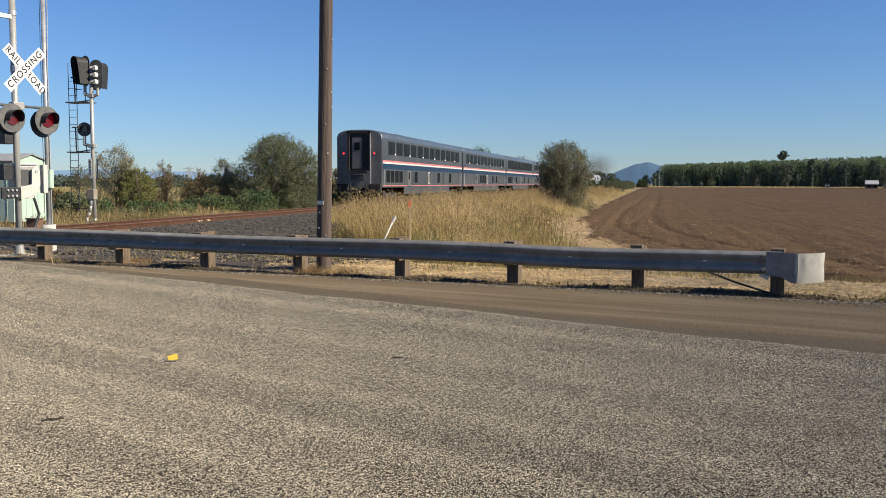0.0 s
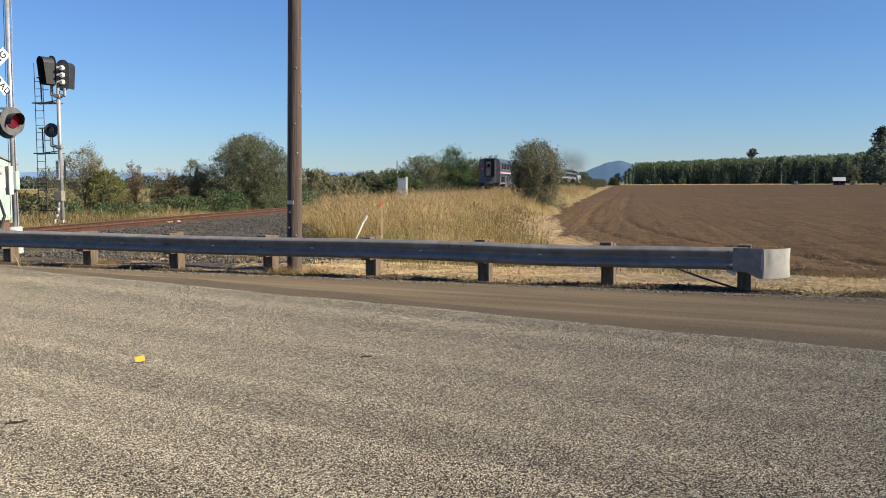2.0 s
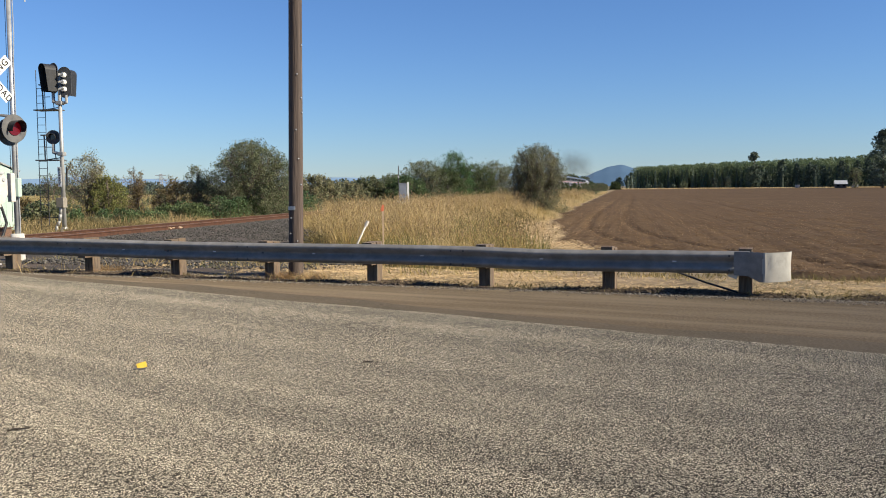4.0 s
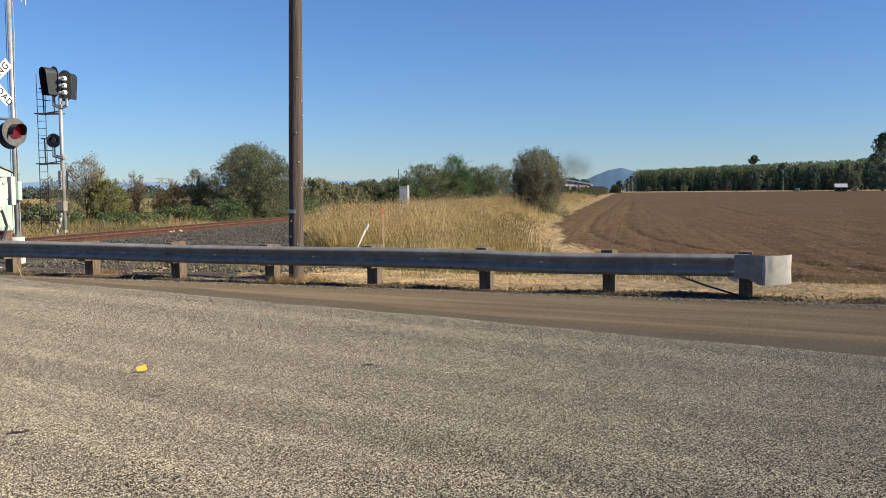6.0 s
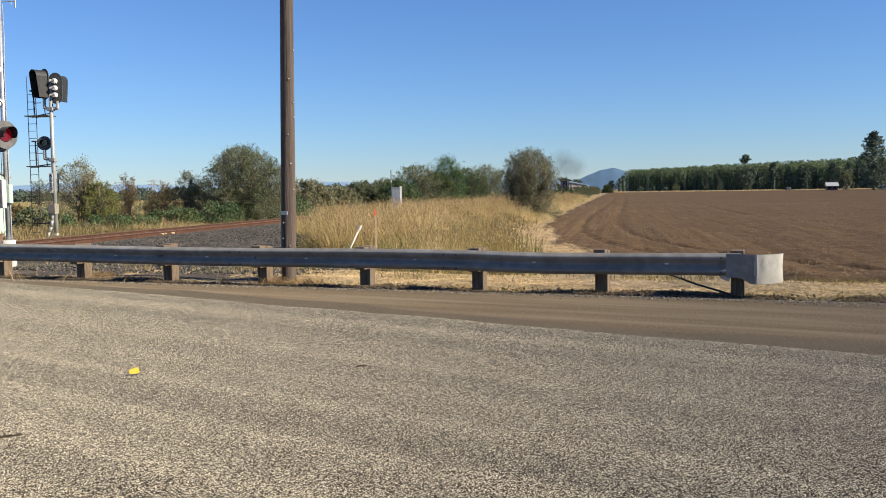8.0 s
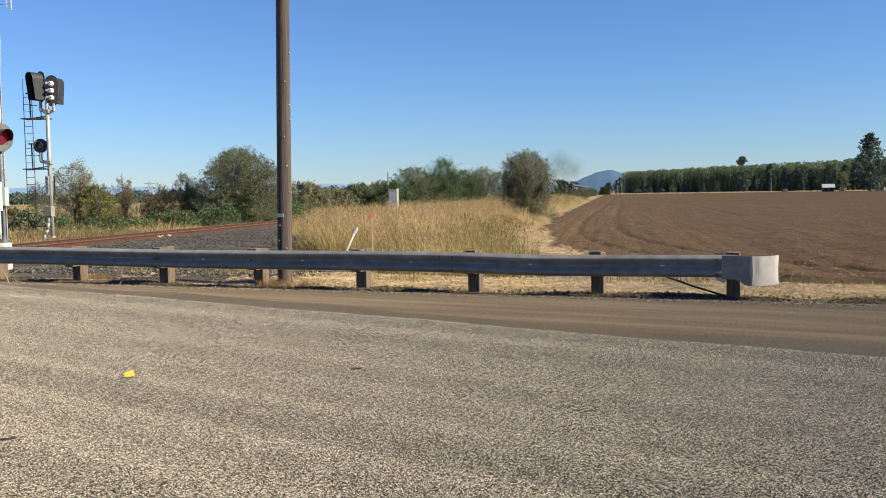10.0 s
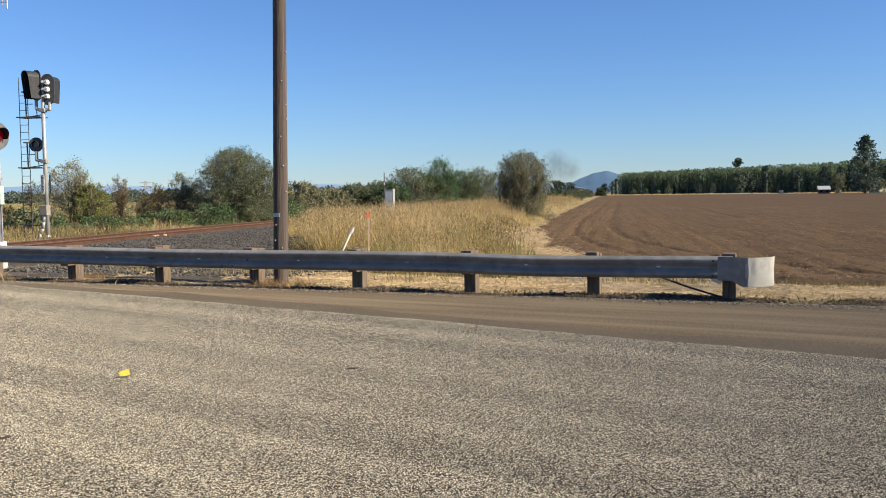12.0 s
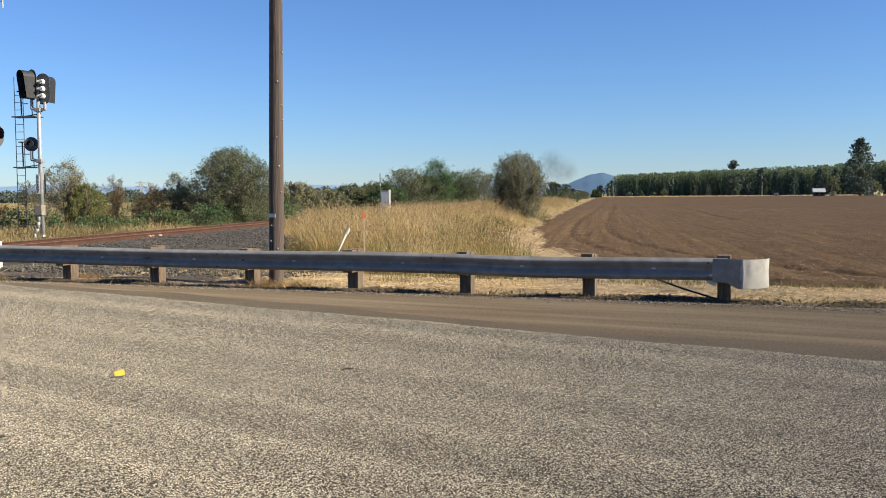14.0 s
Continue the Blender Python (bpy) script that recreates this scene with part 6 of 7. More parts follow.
def twig(x, y, length, turn):
    t = base("twig", pose(x, y, 0.012, 0, 0, turn), label="small dark twig lying on the asphalt", category="twig")
    part("stem", bent(bmesh.new(), [(-length / 2, 0, 0.004), (-length * 0.1, 0.012, 0.006), (length * 0.2, -0.006, 0.007), (length / 2, 0.01, 0.005)], 0.006, 6), M["twig"], t)
    part("side_twig", bent(bmesh.new(), [(-length * 0.1, 0.012, 0.006), (-length * 0.28, 0.04, 0.012)], 0.004, 6), M["twig"], t)


twig(-0.39, 7.57, 0.09, 10)
twig(-2.46, 5.54, 0.13, 25)


def rail_boxes():
    """Pale junk and a spare tie by the track."""
    b = base("trackside_debris", Matrix.Translation(from_track(-23.0, 1.0, -0.07)) @ Matrix.Rotation(math.pi / 2 - TRACK_A, 4, "Z"), label="pale scraps lying against the rail", category="debris")
    for k, (x, y, w) in enumerate(((0, 0, 0.14), (0.35, 0.05, 0.12), (0.72, -0.03, 0.10), (0.95, 0.05, 0.13))):
        part("scrap", B(w, 0.09, 0.05, x, y, 0.05, 8 * k, 15 - 9 * k, 30 * k, bevel=0.02), M["lath"], b)
    q = ahead(-0.4576, 33.0)
    c = base("timber_box", Matrix.Translation(q) @ Matrix.Rotation(-TRACK_A, 4, "Z"), label="weathered brown timber box beside the signal shed", category="box")
    part("side_boards", B(0.40, 0.40, 0.44, 0, 0, 0.22, bevel=0.01), M["tie"], c)
    part("lid_board", B(0.46, 0.46, 0.05, 0, 0, 0.465, bevel=0.008), M["tie"], c)
    t = base("loose_tie", Matrix.Translation(from_track(-33.2, 2.9, -0.22)) @ Matrix.Rotation(0.3, 4, "Z"), label="weathered wooden railway tie lying beside the track", category="railway tie")
    part("timber", B(1.3, 0.24, 0.20, 0, 0, 0.10, bevel=0.012), M["tie"], t)


rail_boxes()


# ---------------------------------------------------------------- beyond the track
def far_verge():
    """Weeds and dry grass on the far side of the track, and the meadow behind."""
    rng = np.random.default_rng(21)
    n = 90000
    s = -44 + 150 * rng.random(n) ** 1.5
    o = -3.1 - 9.0 * rng.random(n) ** 1.3
    x = TRACK_O.x + s * TRACK_D.x + o * TRACK_R.x
    y = TRACK_O.y + s * TRACK_D.y + o * TRACK_R.y
    P = np.stack([x, y, ground_z(x, y) - 0.03], -1)
    h = (0.20 + 0.36 * smooth(3.0, 5.5, -o)) * rng.uniform(0.6, 1.4, n) * (1 + 0.35 * wave(x, y, 0.7, 1))
    green = (wave(x, y, 0.45, 2.0) + rng.normal(0, 0.5, n)) > 0.2
    blades("far_verge_grass", P[~green], h[~green], 0.013, M["grass_dull"], rng, "ragged dry grass beyond the track", lean=0.3)
    blades("far_verge_weeds", P[green], h[green], 0.016, M["grass_weed"], rng, "green and brown weeds beyond the track", lean=0.35)
    # meadow sheet
    n = 40000
    y = 60 + 240 * rng.random(n) ** 1.4
    x = y * rng.uniform(-0.62, -0.10, n)
    s, o = track_so(x, y)
    k = o < -10
    x, y = x[k], y[k]
    P = np.stack([x, y, ground_z(x, y) - 0.02], -1)
    blades("meadow_grass", P, 0.45, 0.05, M["grass_meadow"], rng, "pale yellow-green meadow grass in the distance", lean=0.4)


M["grass_meadow"] = leafy("meadow_grass", (0.247, 0.218, 0.081), (0.399, 0.323, 0.142), spread=0.25)
far_verge()


def bramble(p, w, h, d, n, seed, leaf, label, size=0.12):
    """A low tangled mound of leaves."""
    rng = np.random.default_rng(seed)
    thing = base("bramble", Matrix.Translation(p), label=label, category="bush", group="brambles along the track")
    k = 9
    cx, cy, ch = rng.uniform(-w / 2, w / 2, k), rng.uniform(-d / 2, d / 2, k), h * rng.uniform(0.55, 1.0, k)
    i = rng.integers(0, k, n)
    a, r = rng.uniform(0, 2 * np.pi, n), rng.random(n) ** 0.4
    rad = w / 4.5
    el = rng.random(n) ** 0.8
    zz = ch[i] * el
    rr = r * rad * np.sqrt(np.maximum(0, 1 - (el * 0.95) ** 2)) + 0.05
    P = np.stack([cx[i] + np.cos(a) * rr, cy[i] + np.sin(a) * rr, zz + rng.normal(0, 0.06, n)], -1)
    P = P[P[:, 2] > 0.02]
    canes = []
    for _ in range(26):
        j = rng.integers(0, k)
        q = np.array([cx[j], cy[j], 0.0])
        e = q + np.array([rng.normal(0, rad * 0.8), rng.normal(0, rad * 0.8), ch[j] * rng.uniform(0.7, 1.15)])
        m = (q + e) / 2 + np.array([0, 0, 0.25 * h])
        canes += [(q, m, 0.012, 0.009), (m, e, 0.009, 0.004)]
    V, F = tube_cloud(canes, 4)
    t = tagged(new("canes", mesh_np("canes", V, F, M["bark"])), kind="stuff")
    t.parent = thing
    V, F = leaf_cloud(P, size, rng, up=0.6, aspect=0.7)
    c = new("leaves", mesh_np("leaves", V, F, leaf))
    c.parent = thing


def near_bushes():
    mats = M["leaf_green"], M["leaf_olive"], M["leaf_dark"]
    lab = "low tangled green bramble beyond the track"
    for k, (b, y, w, h, dd, mi) in enumerate(((-0.362, 47, 2.0, 0.6, 1.5, 1), (-0.335, 48, 2.2, 0.95, 1.6, 0), (-0.308, 49, 2.4, 0.8, 1.6, 0), (-0.262, 51, 3.0, 1.15, 2.0, 2), (-0.235, 52, 3.6, 1.5, 2.2, 0), (-0.20, 55.5, 3.8, 1.6, 2.2, 2),
                                              (-0.17, 59.5, 3.6, 1.8, 2.2, 0), (-0.145, 63, 3.2, 1.8, 2, 0), (-0.128, 66, 3.0, 1.4, 2, 1), (-0.415, 43, 2.0, 1.5, 1.2, 1), (-0.395, 46, 1.8, 1.1, 1.2, 0))):
        bramble(ahead(b, y), w, h, dd, 5200, 40 + k, mats[mi], lab)
    for b, y, h, w, lf, sd in ((-0.432, 46, 1.5, 2.2, "leaf_dry", 26), (-0.395, 50, 1.3, 2.6, "leaf_olive", 27), (-0.33, 60, 1.5, 3.0, "leaf_dry", 28), (-0.295, 66, 1.9, 3.2, "leaf_olive", 29),
                               (-0.258, 62, 2.3, 3.0, "leaf_dry", 33), (-0.225, 66, 2.6, 3.4, "leaf_olive", 34), (-0.405, 112, 4.0, 3.6, "leaf_dark", 35), (-0.385, 118, 3.4, 4.4, "leaf_dark", 36)):
        plant("shrub", ahead(b, y), h, w, M[lf], {"leaf_dry": "brown dry thicket beyond the track", "leaf_olive": "low olive thicket beyond the track", "leaf_dark": "dark green tree across the meadow"}[lf],
              "shrub", stems=6, n=2800, size=0.10, seed=sd, levels=2, skirt=0.2, per=30)
    plant("tree", ahead(-0.364, 53), 4.0, 2.5, M["leaf_grey"], "slender grey-brown young tree beyond the track", "tree", stems=4, n=6000, size=0.09, seed=21, levels=3, waist=0.55, foot=0.4, per=22, loose=0.07)
    plant("tree", ahead(-0.343, 52.5), 2.7, 2.4, M["leaf_lime"], "yellow-green young tree beyond the track", "tree", stems=6, n=9000, size=0.09, seed=22, levels=2, skirt=0.15, per=50)
    plant("tree", ahead(-0.313, 58), 3.3, 1.5, M["leaf_dry"], "brown half-dry sapling beyond the track", "tree", stems=4, n=2600, size=0.09, seed=23, levels=3, waist=0.6, foot=0.35, per=18, loose=0.08)
    plant("tree", ahead(-0.274, 57), 2.65, 2.4, M["leaf_dry"], "brown half-dry shrub beyond the track", "tree", stems=6, n=4200, size=0.09, seed=24, levels=2, skirt=0.2, per=40)
    plant("tree", ahead(-0.246, 57.5), 3.4, 2.1, M["leaf_olive"], "dark olive shrub with a thin twiggy top beyond the track", "tree", stems=6, n=3600, size=0.09, seed=25, levels=3, per=26, foot=1.0, waist=0.25, loose=0.07, ragged=0.3)


near_bushes()


M["leaf_deep"] = leafy("fresh_green_leaves", (0.052, 0.119, 0.043), (0.114, 0.190, 0.067))


def hedge_bushes():
    """The line of bushes behind the tall grass, and along the right of the track far off."""
    rng = np.random.default_rng(31)
    spec = [(-0.115, 95, 3.2, 4.6, "leaf_grey"), (-0.085, 110, 2.7, 5.4, "leaf_grey"), (-0.055, 112, 3.1, 5.6, "leaf_olive"), (-0.032, 114, 3.4, 4.2, "leaf_olive"), (-0.014, 112, 3.3, 4.4, "leaf_green"),
            (0.006, 123, 5.4, 5.6, "leaf_olive"), (0.028, 135, 4.6, 4.8, "leaf_dark"), (0.040, 148, 7.4, 5.2, "leaf_deep"), (0.064, 164, 6.0, 6.6, "leaf_dark"), (0.082, 186, 7.0, 8.0, "leaf_olive"),
            (0.100, 212, 6.4, 9.0, "leaf_olive")]
    for k, (b, y, h, w, lf) in enumerate(spec):
        plant("shrub", ahead(b, y), h, w * 1.35, M[lf], {"leaf_grey": "grey-green hedgerow shrub beyond the tall grass", "leaf_olive": "olive hedgerow shrub beyond the tall grass",
              "leaf_green": "fresh green hedgerow shrub", "leaf_dark": "dark green hedgerow shrub beyond the tall grass", "leaf_deep": "bright green hedgerow tree with upswept branches"}[lf], "shrub", stems=7, n=14000, size=0.17, seed=60 + k, levels=2, skirt=0.3, group="hedgerow", depth=4.5, foot=1.0, per=60, loose=0.06)
    # right of the track, hiding the receding train's lower half
    for k in range(13):
        s = 105 + k * 24
        o = 8.6 + 1.2 * math.sin(k * 1.9)
        h = 1.75 + 0.3 * math.sin(k * 2.3 + 1) + 0.0042 * s
        p = from_track(s, o)
        plant("shrub", on_ground(p.x, p.y), h, 7 + 2 * math.sin(k), M["leaf_olive" if k % 3 else "leaf_dark"], "low olive hedgerow shrub along the track", "shrub", stems=6, n=3600, size=0.24, seed=90 + k, levels=2, skirt=0.5, group="trackside shrubs", depth=12)
    for b, y, h, w, sd in ((0.1735, 520, 8.5, 11, 7), (0.187, 900, 11.5, 17, 8), (0.222, 468, 4.2, 6, 9)):
        plant("tree", ahead(b, y), h, w, M["leaf_dark"], "round dark green tree far along the track", "tree", stems=6, n=5200, size=0.7, seed=sd, levels=2, skirt=0.8, group="far trees")


hedge_bushes()


def tree_belt(name, rows, leaf, label, seed, clumps=200, size=1.2, blur=1.1):
    """Far woodland: crowns of leaf clumps round cores coloured dark for inner shade, in one mesh of each. rows: x, y,
    height, width.
    """
    rng = np.random.default_rng(seed)
    A, C, CF = [], [], []
    for x, y, h, w in rows:
        k = clumps
        t = rng.random(k) ** 0.75
        prof = np.sin(np.pi * np.clip(0.30 + 0.68 * t, 0, 1)) ** 0.6
        a = rng.uniform(0, 2 * np.pi, k)
        r = w / 2 * prof * (rng.uniform(0.4, blur, k))
        g = gz(x, y)
        A.append(np.stack([x + np.cos(a) * r, y + np.sin(a) * r, g + h * (0.06 + 0.94 * t) + rng.normal(0, 0.3, k)], -1))
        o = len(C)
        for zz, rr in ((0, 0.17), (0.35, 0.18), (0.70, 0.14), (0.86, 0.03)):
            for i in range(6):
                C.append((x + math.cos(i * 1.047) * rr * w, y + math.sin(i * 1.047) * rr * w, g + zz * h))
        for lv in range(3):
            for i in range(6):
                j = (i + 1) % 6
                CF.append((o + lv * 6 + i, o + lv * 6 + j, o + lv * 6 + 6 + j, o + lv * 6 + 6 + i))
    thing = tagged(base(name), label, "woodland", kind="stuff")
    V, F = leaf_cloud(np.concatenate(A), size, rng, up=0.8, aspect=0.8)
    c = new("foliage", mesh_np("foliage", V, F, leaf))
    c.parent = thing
    c = new("shade_cores", mesh_np("shade_cores", np.array(C), np.array(CF), M["wood_core"]))
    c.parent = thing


def woods():
    rng = random.Random(9)
    rows = []
    for r in range(6):
        n = 270
        for i in range(n):
            t = (i + 0.5 * (r % 2)) / n
            b = 0.2475 + 0.52 * t
            y = 700 - 190 * t + r * 16
            h = 15.6 + 7.6 * t + (0.9 + 2.6 * t) * max(0, r - 3) + rng.uniform(-0.6, 0.6) + 0.5 * math.sin(t * 11) + r * 0.15
            rows.append((b * y + rng.uniform(-4, 4), y + rng.uniform(-7, 7), h, 4.6 + rng.uniform(-1.0, 1.4)))
    tree_belt("poplar_plantation", rows, M["poplar"], "dense plantation of tall poplars at the field's end", 71, 240, 0.95, 2.6)
    rows = []
    for i in range(60):
        t = rng.random()
        b = 0.385 + 0.36 * t
        y = 560 - 120 * t + rng.uniform(-10, 6)
        rows.append((b * y, y, rng.uniform(8, 17), rng.uniform(4.0, 6.5)))
    tree_belt("conifer_wood", rows, M["needle"], "dark mixed conifers in front of the plantation", 72, 300, 1.1)
    rows = [(0.2355 * 640 + dx, 640 + dy, h, w) for dx, dy, h, w in ((0, 0, 9, 6), (4, 5, 11, 7), (-4, 8, 8, 6), (12, -10, 4, 6), (18, -20, 3.5, 6), (24, -30, 3, 5))]
    tree_belt("field_corner_trees", rows, M["needle"], "small dark trees at the field's corner", 73, 160, 1.3)
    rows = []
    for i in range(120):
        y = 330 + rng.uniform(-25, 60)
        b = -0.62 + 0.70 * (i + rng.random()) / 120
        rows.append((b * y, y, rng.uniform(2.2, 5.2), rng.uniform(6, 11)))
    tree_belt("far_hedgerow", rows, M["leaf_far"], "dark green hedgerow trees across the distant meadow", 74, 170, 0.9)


woods()


def headland():
    """A strip of bleached grass where the field meets the woods."""
    rng = np.random.default_rng(77)
    n = 9000
    b = rng.uniform(0.225, 0.56, n)
    y = 476 + rng.uniform(0, 7, n)
    ok = wave(b * 300, 0 * b, 0.35, 2.0) + rng.normal(0, 0.3, n) > -0.1
    P = np.stack([b[ok] * y[ok], y[ok], ground_z(b[ok] * y[ok], y[ok])], -1)
    blades("headland_grass", P, 0.75, 0.14, M["grass_pale"], rng, "bleached dry grass strip along the field's far end", lean=0.4)


headland()


def fir(name, p, h, w, label, seed, broken=False):
    rng = np.random.default_rng(seed)
    thing = base(name, Matrix.Translation(p), label=label, category="tree")
    part("trunk", T((0, 0, -0.3), (0, 0, h * 0.97), 0.022 * h, 0.08, 10), M["bark"], thing)
    pts = []
    for k in range(150):
        t = 0.03 + 0.97 * (k + rng.random()) / 150
        if broken and 0.62 < t < 0.80 and rng.random() < 0.85:
            continue
        prof = (0.70 + 0.30 * math.sin(math.pi * min(1, t * 1.1))) * math.sqrt(max(0.02, 1 - max(0, t - 0.50) ** 2 / 0.26))
        if broken and t >= 0.80:
            prof *= 1.2
        ln = w / 2 * max(prof, 0.08) * rng.uniform(0.6, 1.15)
        a = rng.uniform(0, 2 * np.pi)
        for q in range(44):
            f = rng.random() ** 0.6
            pts.append((math.cos(a) * ln * f + rng.normal(0, 0.35), math.sin(a) * ln * f + rng.normal(0, 0.35), h * t + f * ln * 0.12 + rng.normal(0, 0.3)))
    V, F = leaf_cloud(np.array(pts), 0.85, rng, up=0.2, aspect=0.6)
    c = new("foliage", mesh_np("foliage", V, F, M["fir"]))
    c.parent = thing


fir("fir_tree", ahead(0.527, 385), 25.0, 14.5, "large dark fir standing at the field's end", 81)
fir("fir_tree", ahead(0.3795, 545), 21.5, 10.0, "ragged broken-topped fir above the woodland", 82, True)


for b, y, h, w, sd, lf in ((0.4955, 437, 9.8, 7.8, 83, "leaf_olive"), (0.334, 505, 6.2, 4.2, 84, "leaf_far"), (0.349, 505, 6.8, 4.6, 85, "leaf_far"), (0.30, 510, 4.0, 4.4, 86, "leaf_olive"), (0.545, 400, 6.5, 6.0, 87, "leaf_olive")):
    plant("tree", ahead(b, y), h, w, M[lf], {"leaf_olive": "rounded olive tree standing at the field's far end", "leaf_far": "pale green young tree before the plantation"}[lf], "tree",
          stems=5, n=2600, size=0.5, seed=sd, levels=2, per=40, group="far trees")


def farmhouse(p, turn, w, l, wall, roof, label):
    h = base("farmhouse", Matrix.Translation(p) @ Matrix.Rotation(turn, 4, "Z"), label=label, category="house")
    prof = [(-w / 2, -0.2), (w / 2, -0.2), (w / 2, 2.2), (0, 3.6), (-w / 2, 2.2)]
    walls = part("walls", extrude_profile(bmesh.new(), prof, -l / 2, l / 2), wall, h)
    for s in (-1, 1):
        bm = bmesh.new()
        vs = [bm.verts.new(c) for c in ((-l / 2 - 0.4, s * (w / 2 + 0.4), 2.0), (l / 2 + 0.4, s * (w / 2 + 0.4), 2.0), (l / 2 + 0.4, 0, 3.75), (-l / 2 - 0.4, 0, 3.75))]
        bm.faces.new(vs)
        bmesh.ops.recalc_face_normals(bm, faces=bm.faces[:])
        bmesh.ops.solidify(bm, geom=bm.faces[:], thickness=0.12)
        part("roof_slope", bm, roof, h)
        for x in (-l / 4, l / 4):
            part("window", B(1.1, 0.08, 0.9, x, s * w / 2, 1.35), M["car_glass"], h)
    part("door", B(0.08, 0.95, 2.05, l / 2, 0.5, 0.95), M["dull_black"], h)


M["house_cream"] = mat("cream_house_wall", (0.602, 0.568, 0.361), (0.671, 0.628, 0.430), scale=1, rough=0.7)
# farm building: dark walls below the pale roof
M["house_dark"] = mat("dark_barn_wall", (0.052, 0.047, 0.043), (0.086, 0.077, 0.069), scale=1, rough=0.7)
M["house_roof"] = mat("pale_roof", (0.430, 0.439, 0.447), (0.516, 0.516, 0.516), scale=1, rough=0.5)
farmhouse(ahead(0.4785, 425), radians(-20), 4.6, 5, M["house_dark"], M["house_roof"], "small farm building with a pale metal roof at the field's end")
farmhouse(ahead(0.5425, 415), radians(-70), 5.4, 6, M["house_cream"], M["shed_roof"], "cream farmhouse with a grey roof beside the fir")


def parked_van(p, turn, label):
    v = base("parked_van", Matrix.Translation(p) @ Matrix.Rotation(turn, 4, "Z"), label=label, category="van", group="vehicles at the farm")
    part("body", B(4.6, 1.9, 1.35, 0, 0, 1.15, bevel=0.25), M["silver"], v)
    part("windscreen", B(0.5, 1.7, 0.5, 2.0, 0, 1.5, 0, 30, 0), M["car_glass"], v)
    for x in (-1.5, 1.5):
        for s in (-1, 1):
            part("wheel", T((x, s * 0.85, 0.33), (x, s * 0.97, 0.33), 0.33), M["under"], v)


for b, y, a in ((0.429, 455, 1.2), (0.495, 440, 1.4)):
    parked_van(ahead(b, y), a, "silver vehicle parked at the distant farm")


def pylon(p, h):
    t = base("power_pylon", Matrix.Translation(p), label="distant grey steel power pylon on the horizon", category="pylon")
    bm = bmesh.new()
    for s in (-1, 1):
        for q in (-1, 1):
            tube(bm, (s * h * 0.09, q * h * 0.09, 0), (s * 0.6, q * 0.6, h), 0.22, 0.15, 5)
    for z in np.linspace(0.1, 0.9, 7):
        w = h * 0.09 * (1 - z) + 0.6 * z
        tube(bm, (-w, -w, z * h), (w, -w, (z + 0.11) * h), 0.10, 0.10, 4)
        tube(bm, (w, -w, z * h), (-w, -w, (z + 0.11) * h), 0.10, 0.10, 4)
    part("tower", bm, M["steel_grey"], t)
    for z in (0.72, 0.92):
        part("cross_arm", T((-h * 0.30, 0, h * z), (h * 0.30, 0, h * z), 0.22, seg=5), M["steel_grey"], t)


pylon(ahead(-0.284, 560), 11.5)


# ---------------------------------------------------------------- exhaust haze
def haze_material(name, alpha):
    """Soot that thins out towards each flake's rim."""
    m = bpy.data.materials.new(name)
    m.use_nodes = True
    n, link = m.node_tree.nodes, m.node_tree.links.new
    b = n["Principled BSDF"]
    b.inputs["Base Color"].default_value = (0.10, 0.095, 0.09, 1)
    b.inputs["Roughness"].default_value, b.inputs["Specular IOR Level"].default_value = 1.0, 0.0
    uv, off, ball, r, t, mul = (n.new("ShaderNodeUVMap"), n.new("ShaderNodeVectorMath"), n.new("ShaderNodeVectorMath"), n.new("ShaderNodeMapRange"),
                                n.new("ShaderNodeTexNoise"), n.new("ShaderNodeMath"))
    uv.uv_map = "flake"
    off.inputs[1].default_value = (0.5, 0.5, 0)
    off.operation, ball.operation = "SUBTRACT", "LENGTH"
    link(uv.outputs[0], off.inputs[0])
    link(off.outputs[0], ball.inputs[0])
    r.interpolation_type = "SMOOTHSTEP"
    for key, val in (("From Min", 0.0), ("From Max", 0.33), ("To Min", alpha), ("To Max", 0.0)):
        r.inputs[key].default_value = val
    link(ball.outputs["Value"], r.inputs["Value"])
    t.inputs["Scale"].default_value, t.inputs["Detail"].default_value = 0.6, 4
    tc = n.new("ShaderNodeTexCoord")
    link(tc.outputs["Object"], t.inputs["Vector"])
    mul.operation = "MULTIPLY"
    link(r.outputs[0], mul.inputs[0])
    link(t.outputs["Fac"], mul.inputs[1])
    link(mul.outputs[0], b.inputs["Alpha"])
    return m


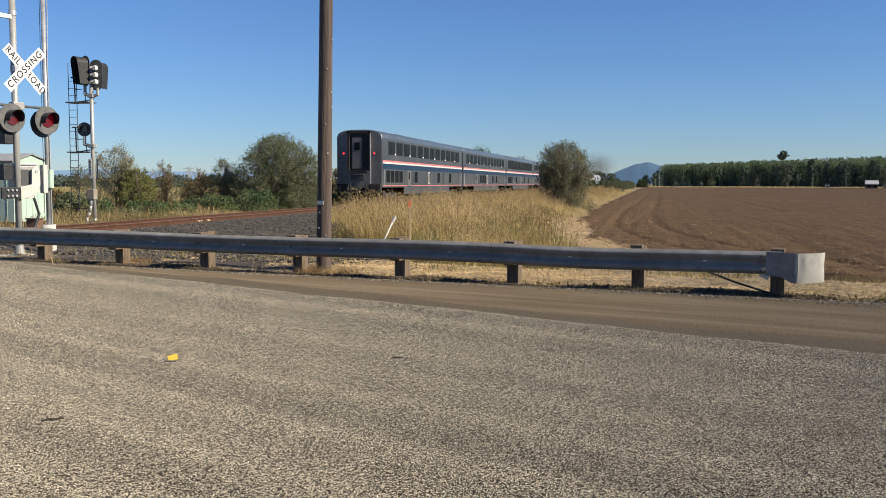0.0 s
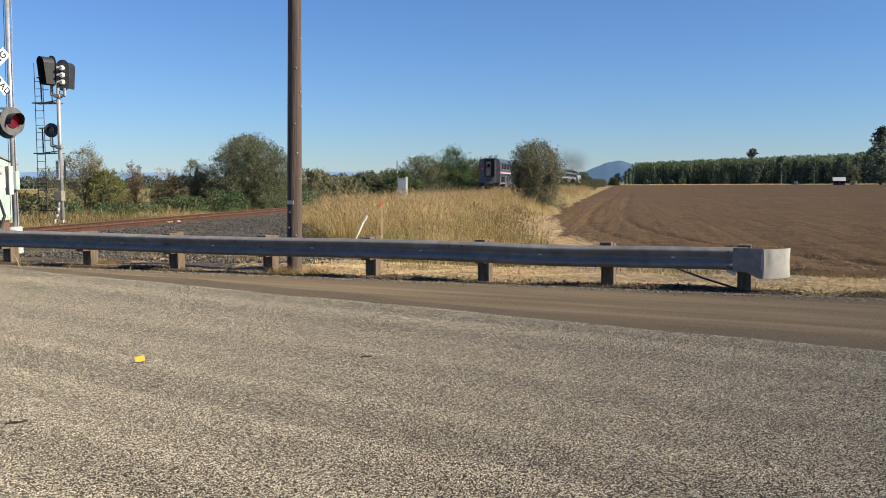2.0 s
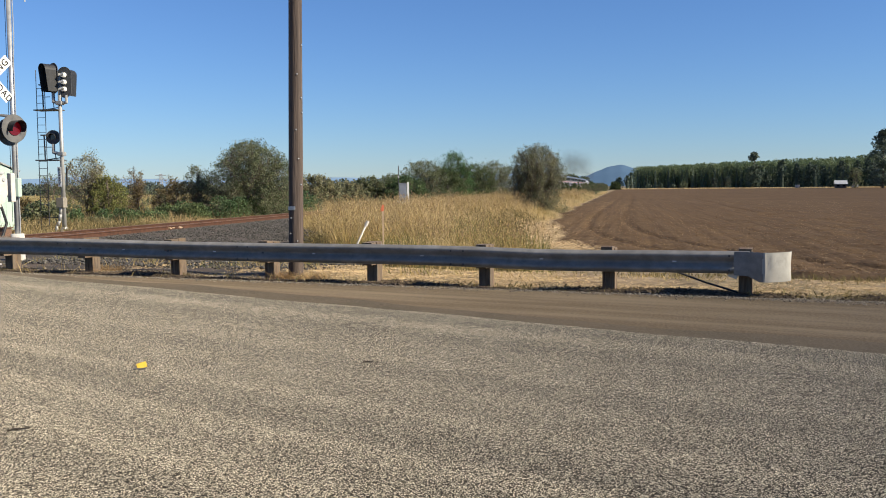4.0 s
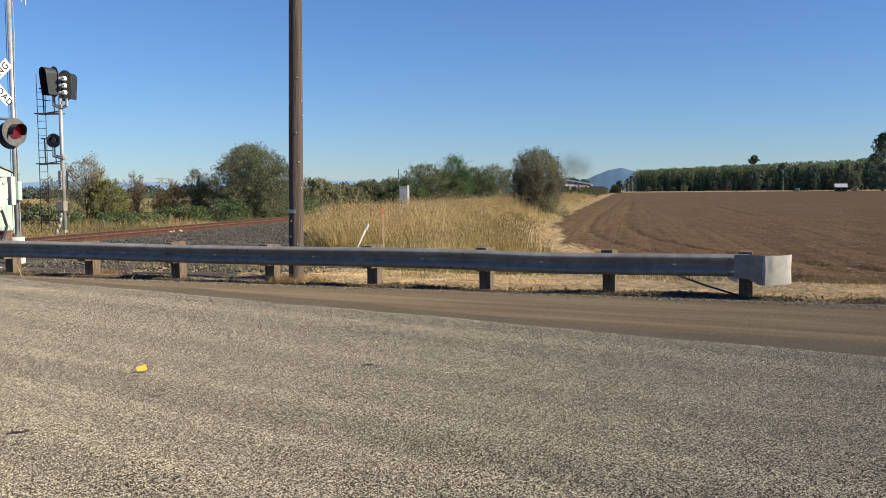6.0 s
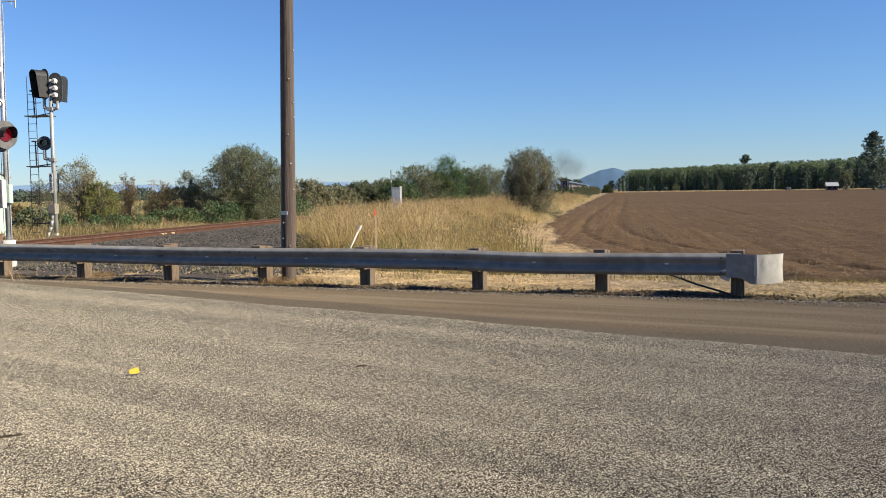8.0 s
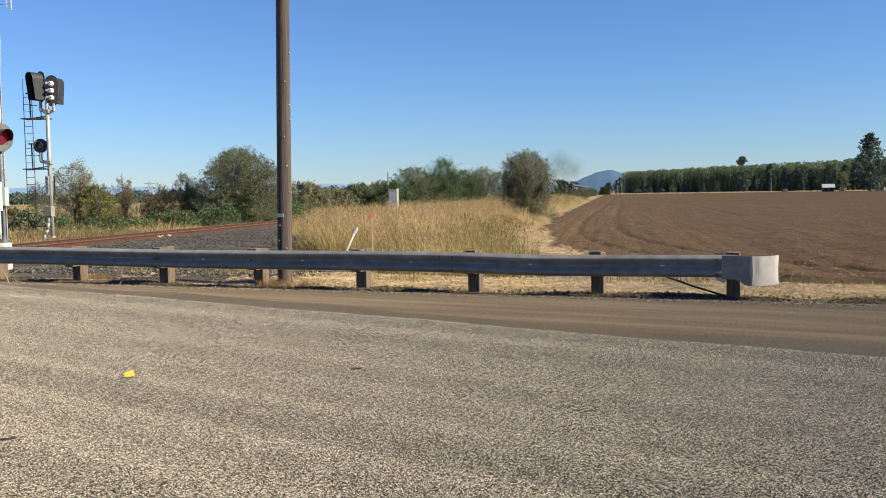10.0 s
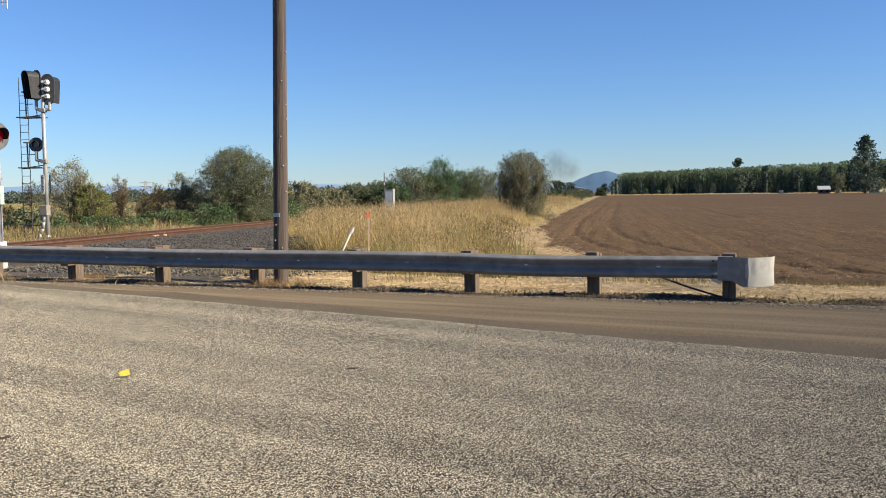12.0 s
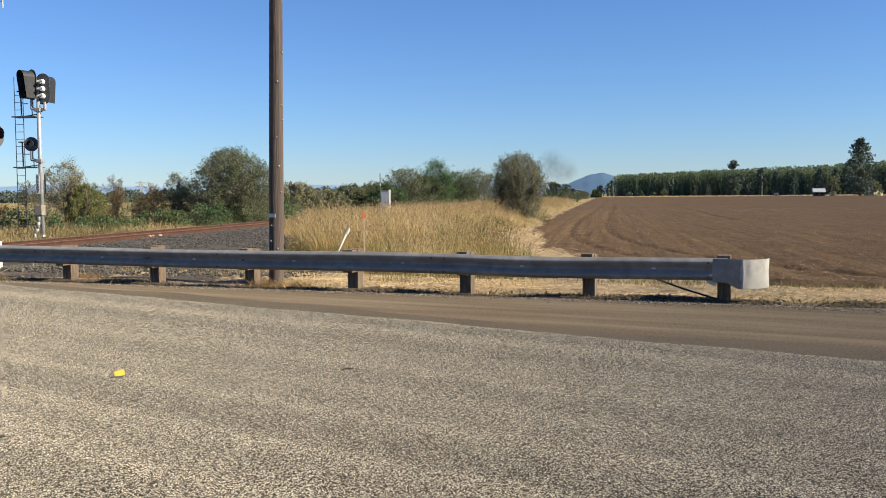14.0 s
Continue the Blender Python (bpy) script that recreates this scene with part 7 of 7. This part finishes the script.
def exhaust():
    """Thin exhaust: many small faint flakes of soot, in drifting groups that each keep their shape."""
    rng = np.random.default_rng(15)
    for alpha, spread, count, rows in SMOKE:
        P = rng.normal(0, 1, (count, 3)) * np.array(spread)
        V, F = leaf_cloud(P, 7.0, rng, up=0.0, aspect=1.0)
        # flakes stand across the track, a little turned
        tilt = rng.uniform(0, np.pi, count)
        d, e = np.stack([np.cos(tilt), 0.2 * np.sin(tilt * 3), np.sin(tilt)], -1), np.stack([-np.sin(tilt), 0.2 * np.cos(tilt * 2), np.cos(tilt)], -1)
        half = 8.5 * rng.uniform(0.75, 1.3, (count, 1))
        V = np.stack([P - d * half, P + e * half, P + d * half, P - e * half], 1).reshape(-1, 3)
        me = mesh_np("exhaust_smoke", V, F, haze_material("exhaust_haze", alpha))
        uv = me.uv_layers.new(name="flake")
        uv.data.foreach_set("uv", np.tile(np.array([0.0, 0.5, 0.5, 1.0, 1.0, 0.5, 0.5, 0.0], dtype=np.float32), count))
        ob = tagged(new("exhaust_smoke", me),
                    "thin grey-brown diesel exhaust drifting over the track", "smoke", kind="stuff")
        HAZE.append((ob, rows))


HAZE = []
# opacity, spread, number of flakes, rows of time, distance along the track and height
SMOKE = [
    (0.44, (1.2, 4, 0.8), 2, ((0, 268, 7.0), (2, 274, 8.2), (5, 290, 10.0), (9, 288, 11.5), (14, 286, 12.5))),
    (0.38, (1.6, 5, 1.0), 2, ((0, 272, 7.5), (2, 282, 8.6), (5, 305, 10.5), (9, 318, 11.0), (14, 336, 12.0))),
    (0.36, (2.0, 6, 1.0), 1, ((0, 265, 6.5), (2, 290, 8.0), (5, 318, 9.0), (9, 340, 9.5), (14, 372, 10.5))),
    (0.45, (1.3, 3, 0.7), 1, ((0, 285, 6.0), (2, 345, 6.5), (5, 500, 7.5), (9, 690, 9.0), (14, 900, 10.5))),
]
exhaust()


def motions():
    steps = [0.5 * i for i in range(29)]
    for ob, s in TRAIN:
        walk(ob, [(t, train_pose(s + SPEED * t - min(1.2, 1.4 * t))) for t in steps])

    for ob, rows in HAZE:
        walk(ob, [(t, Matrix.Translation(from_track(s, 0, z))) for t, s, z in rows])


motions()
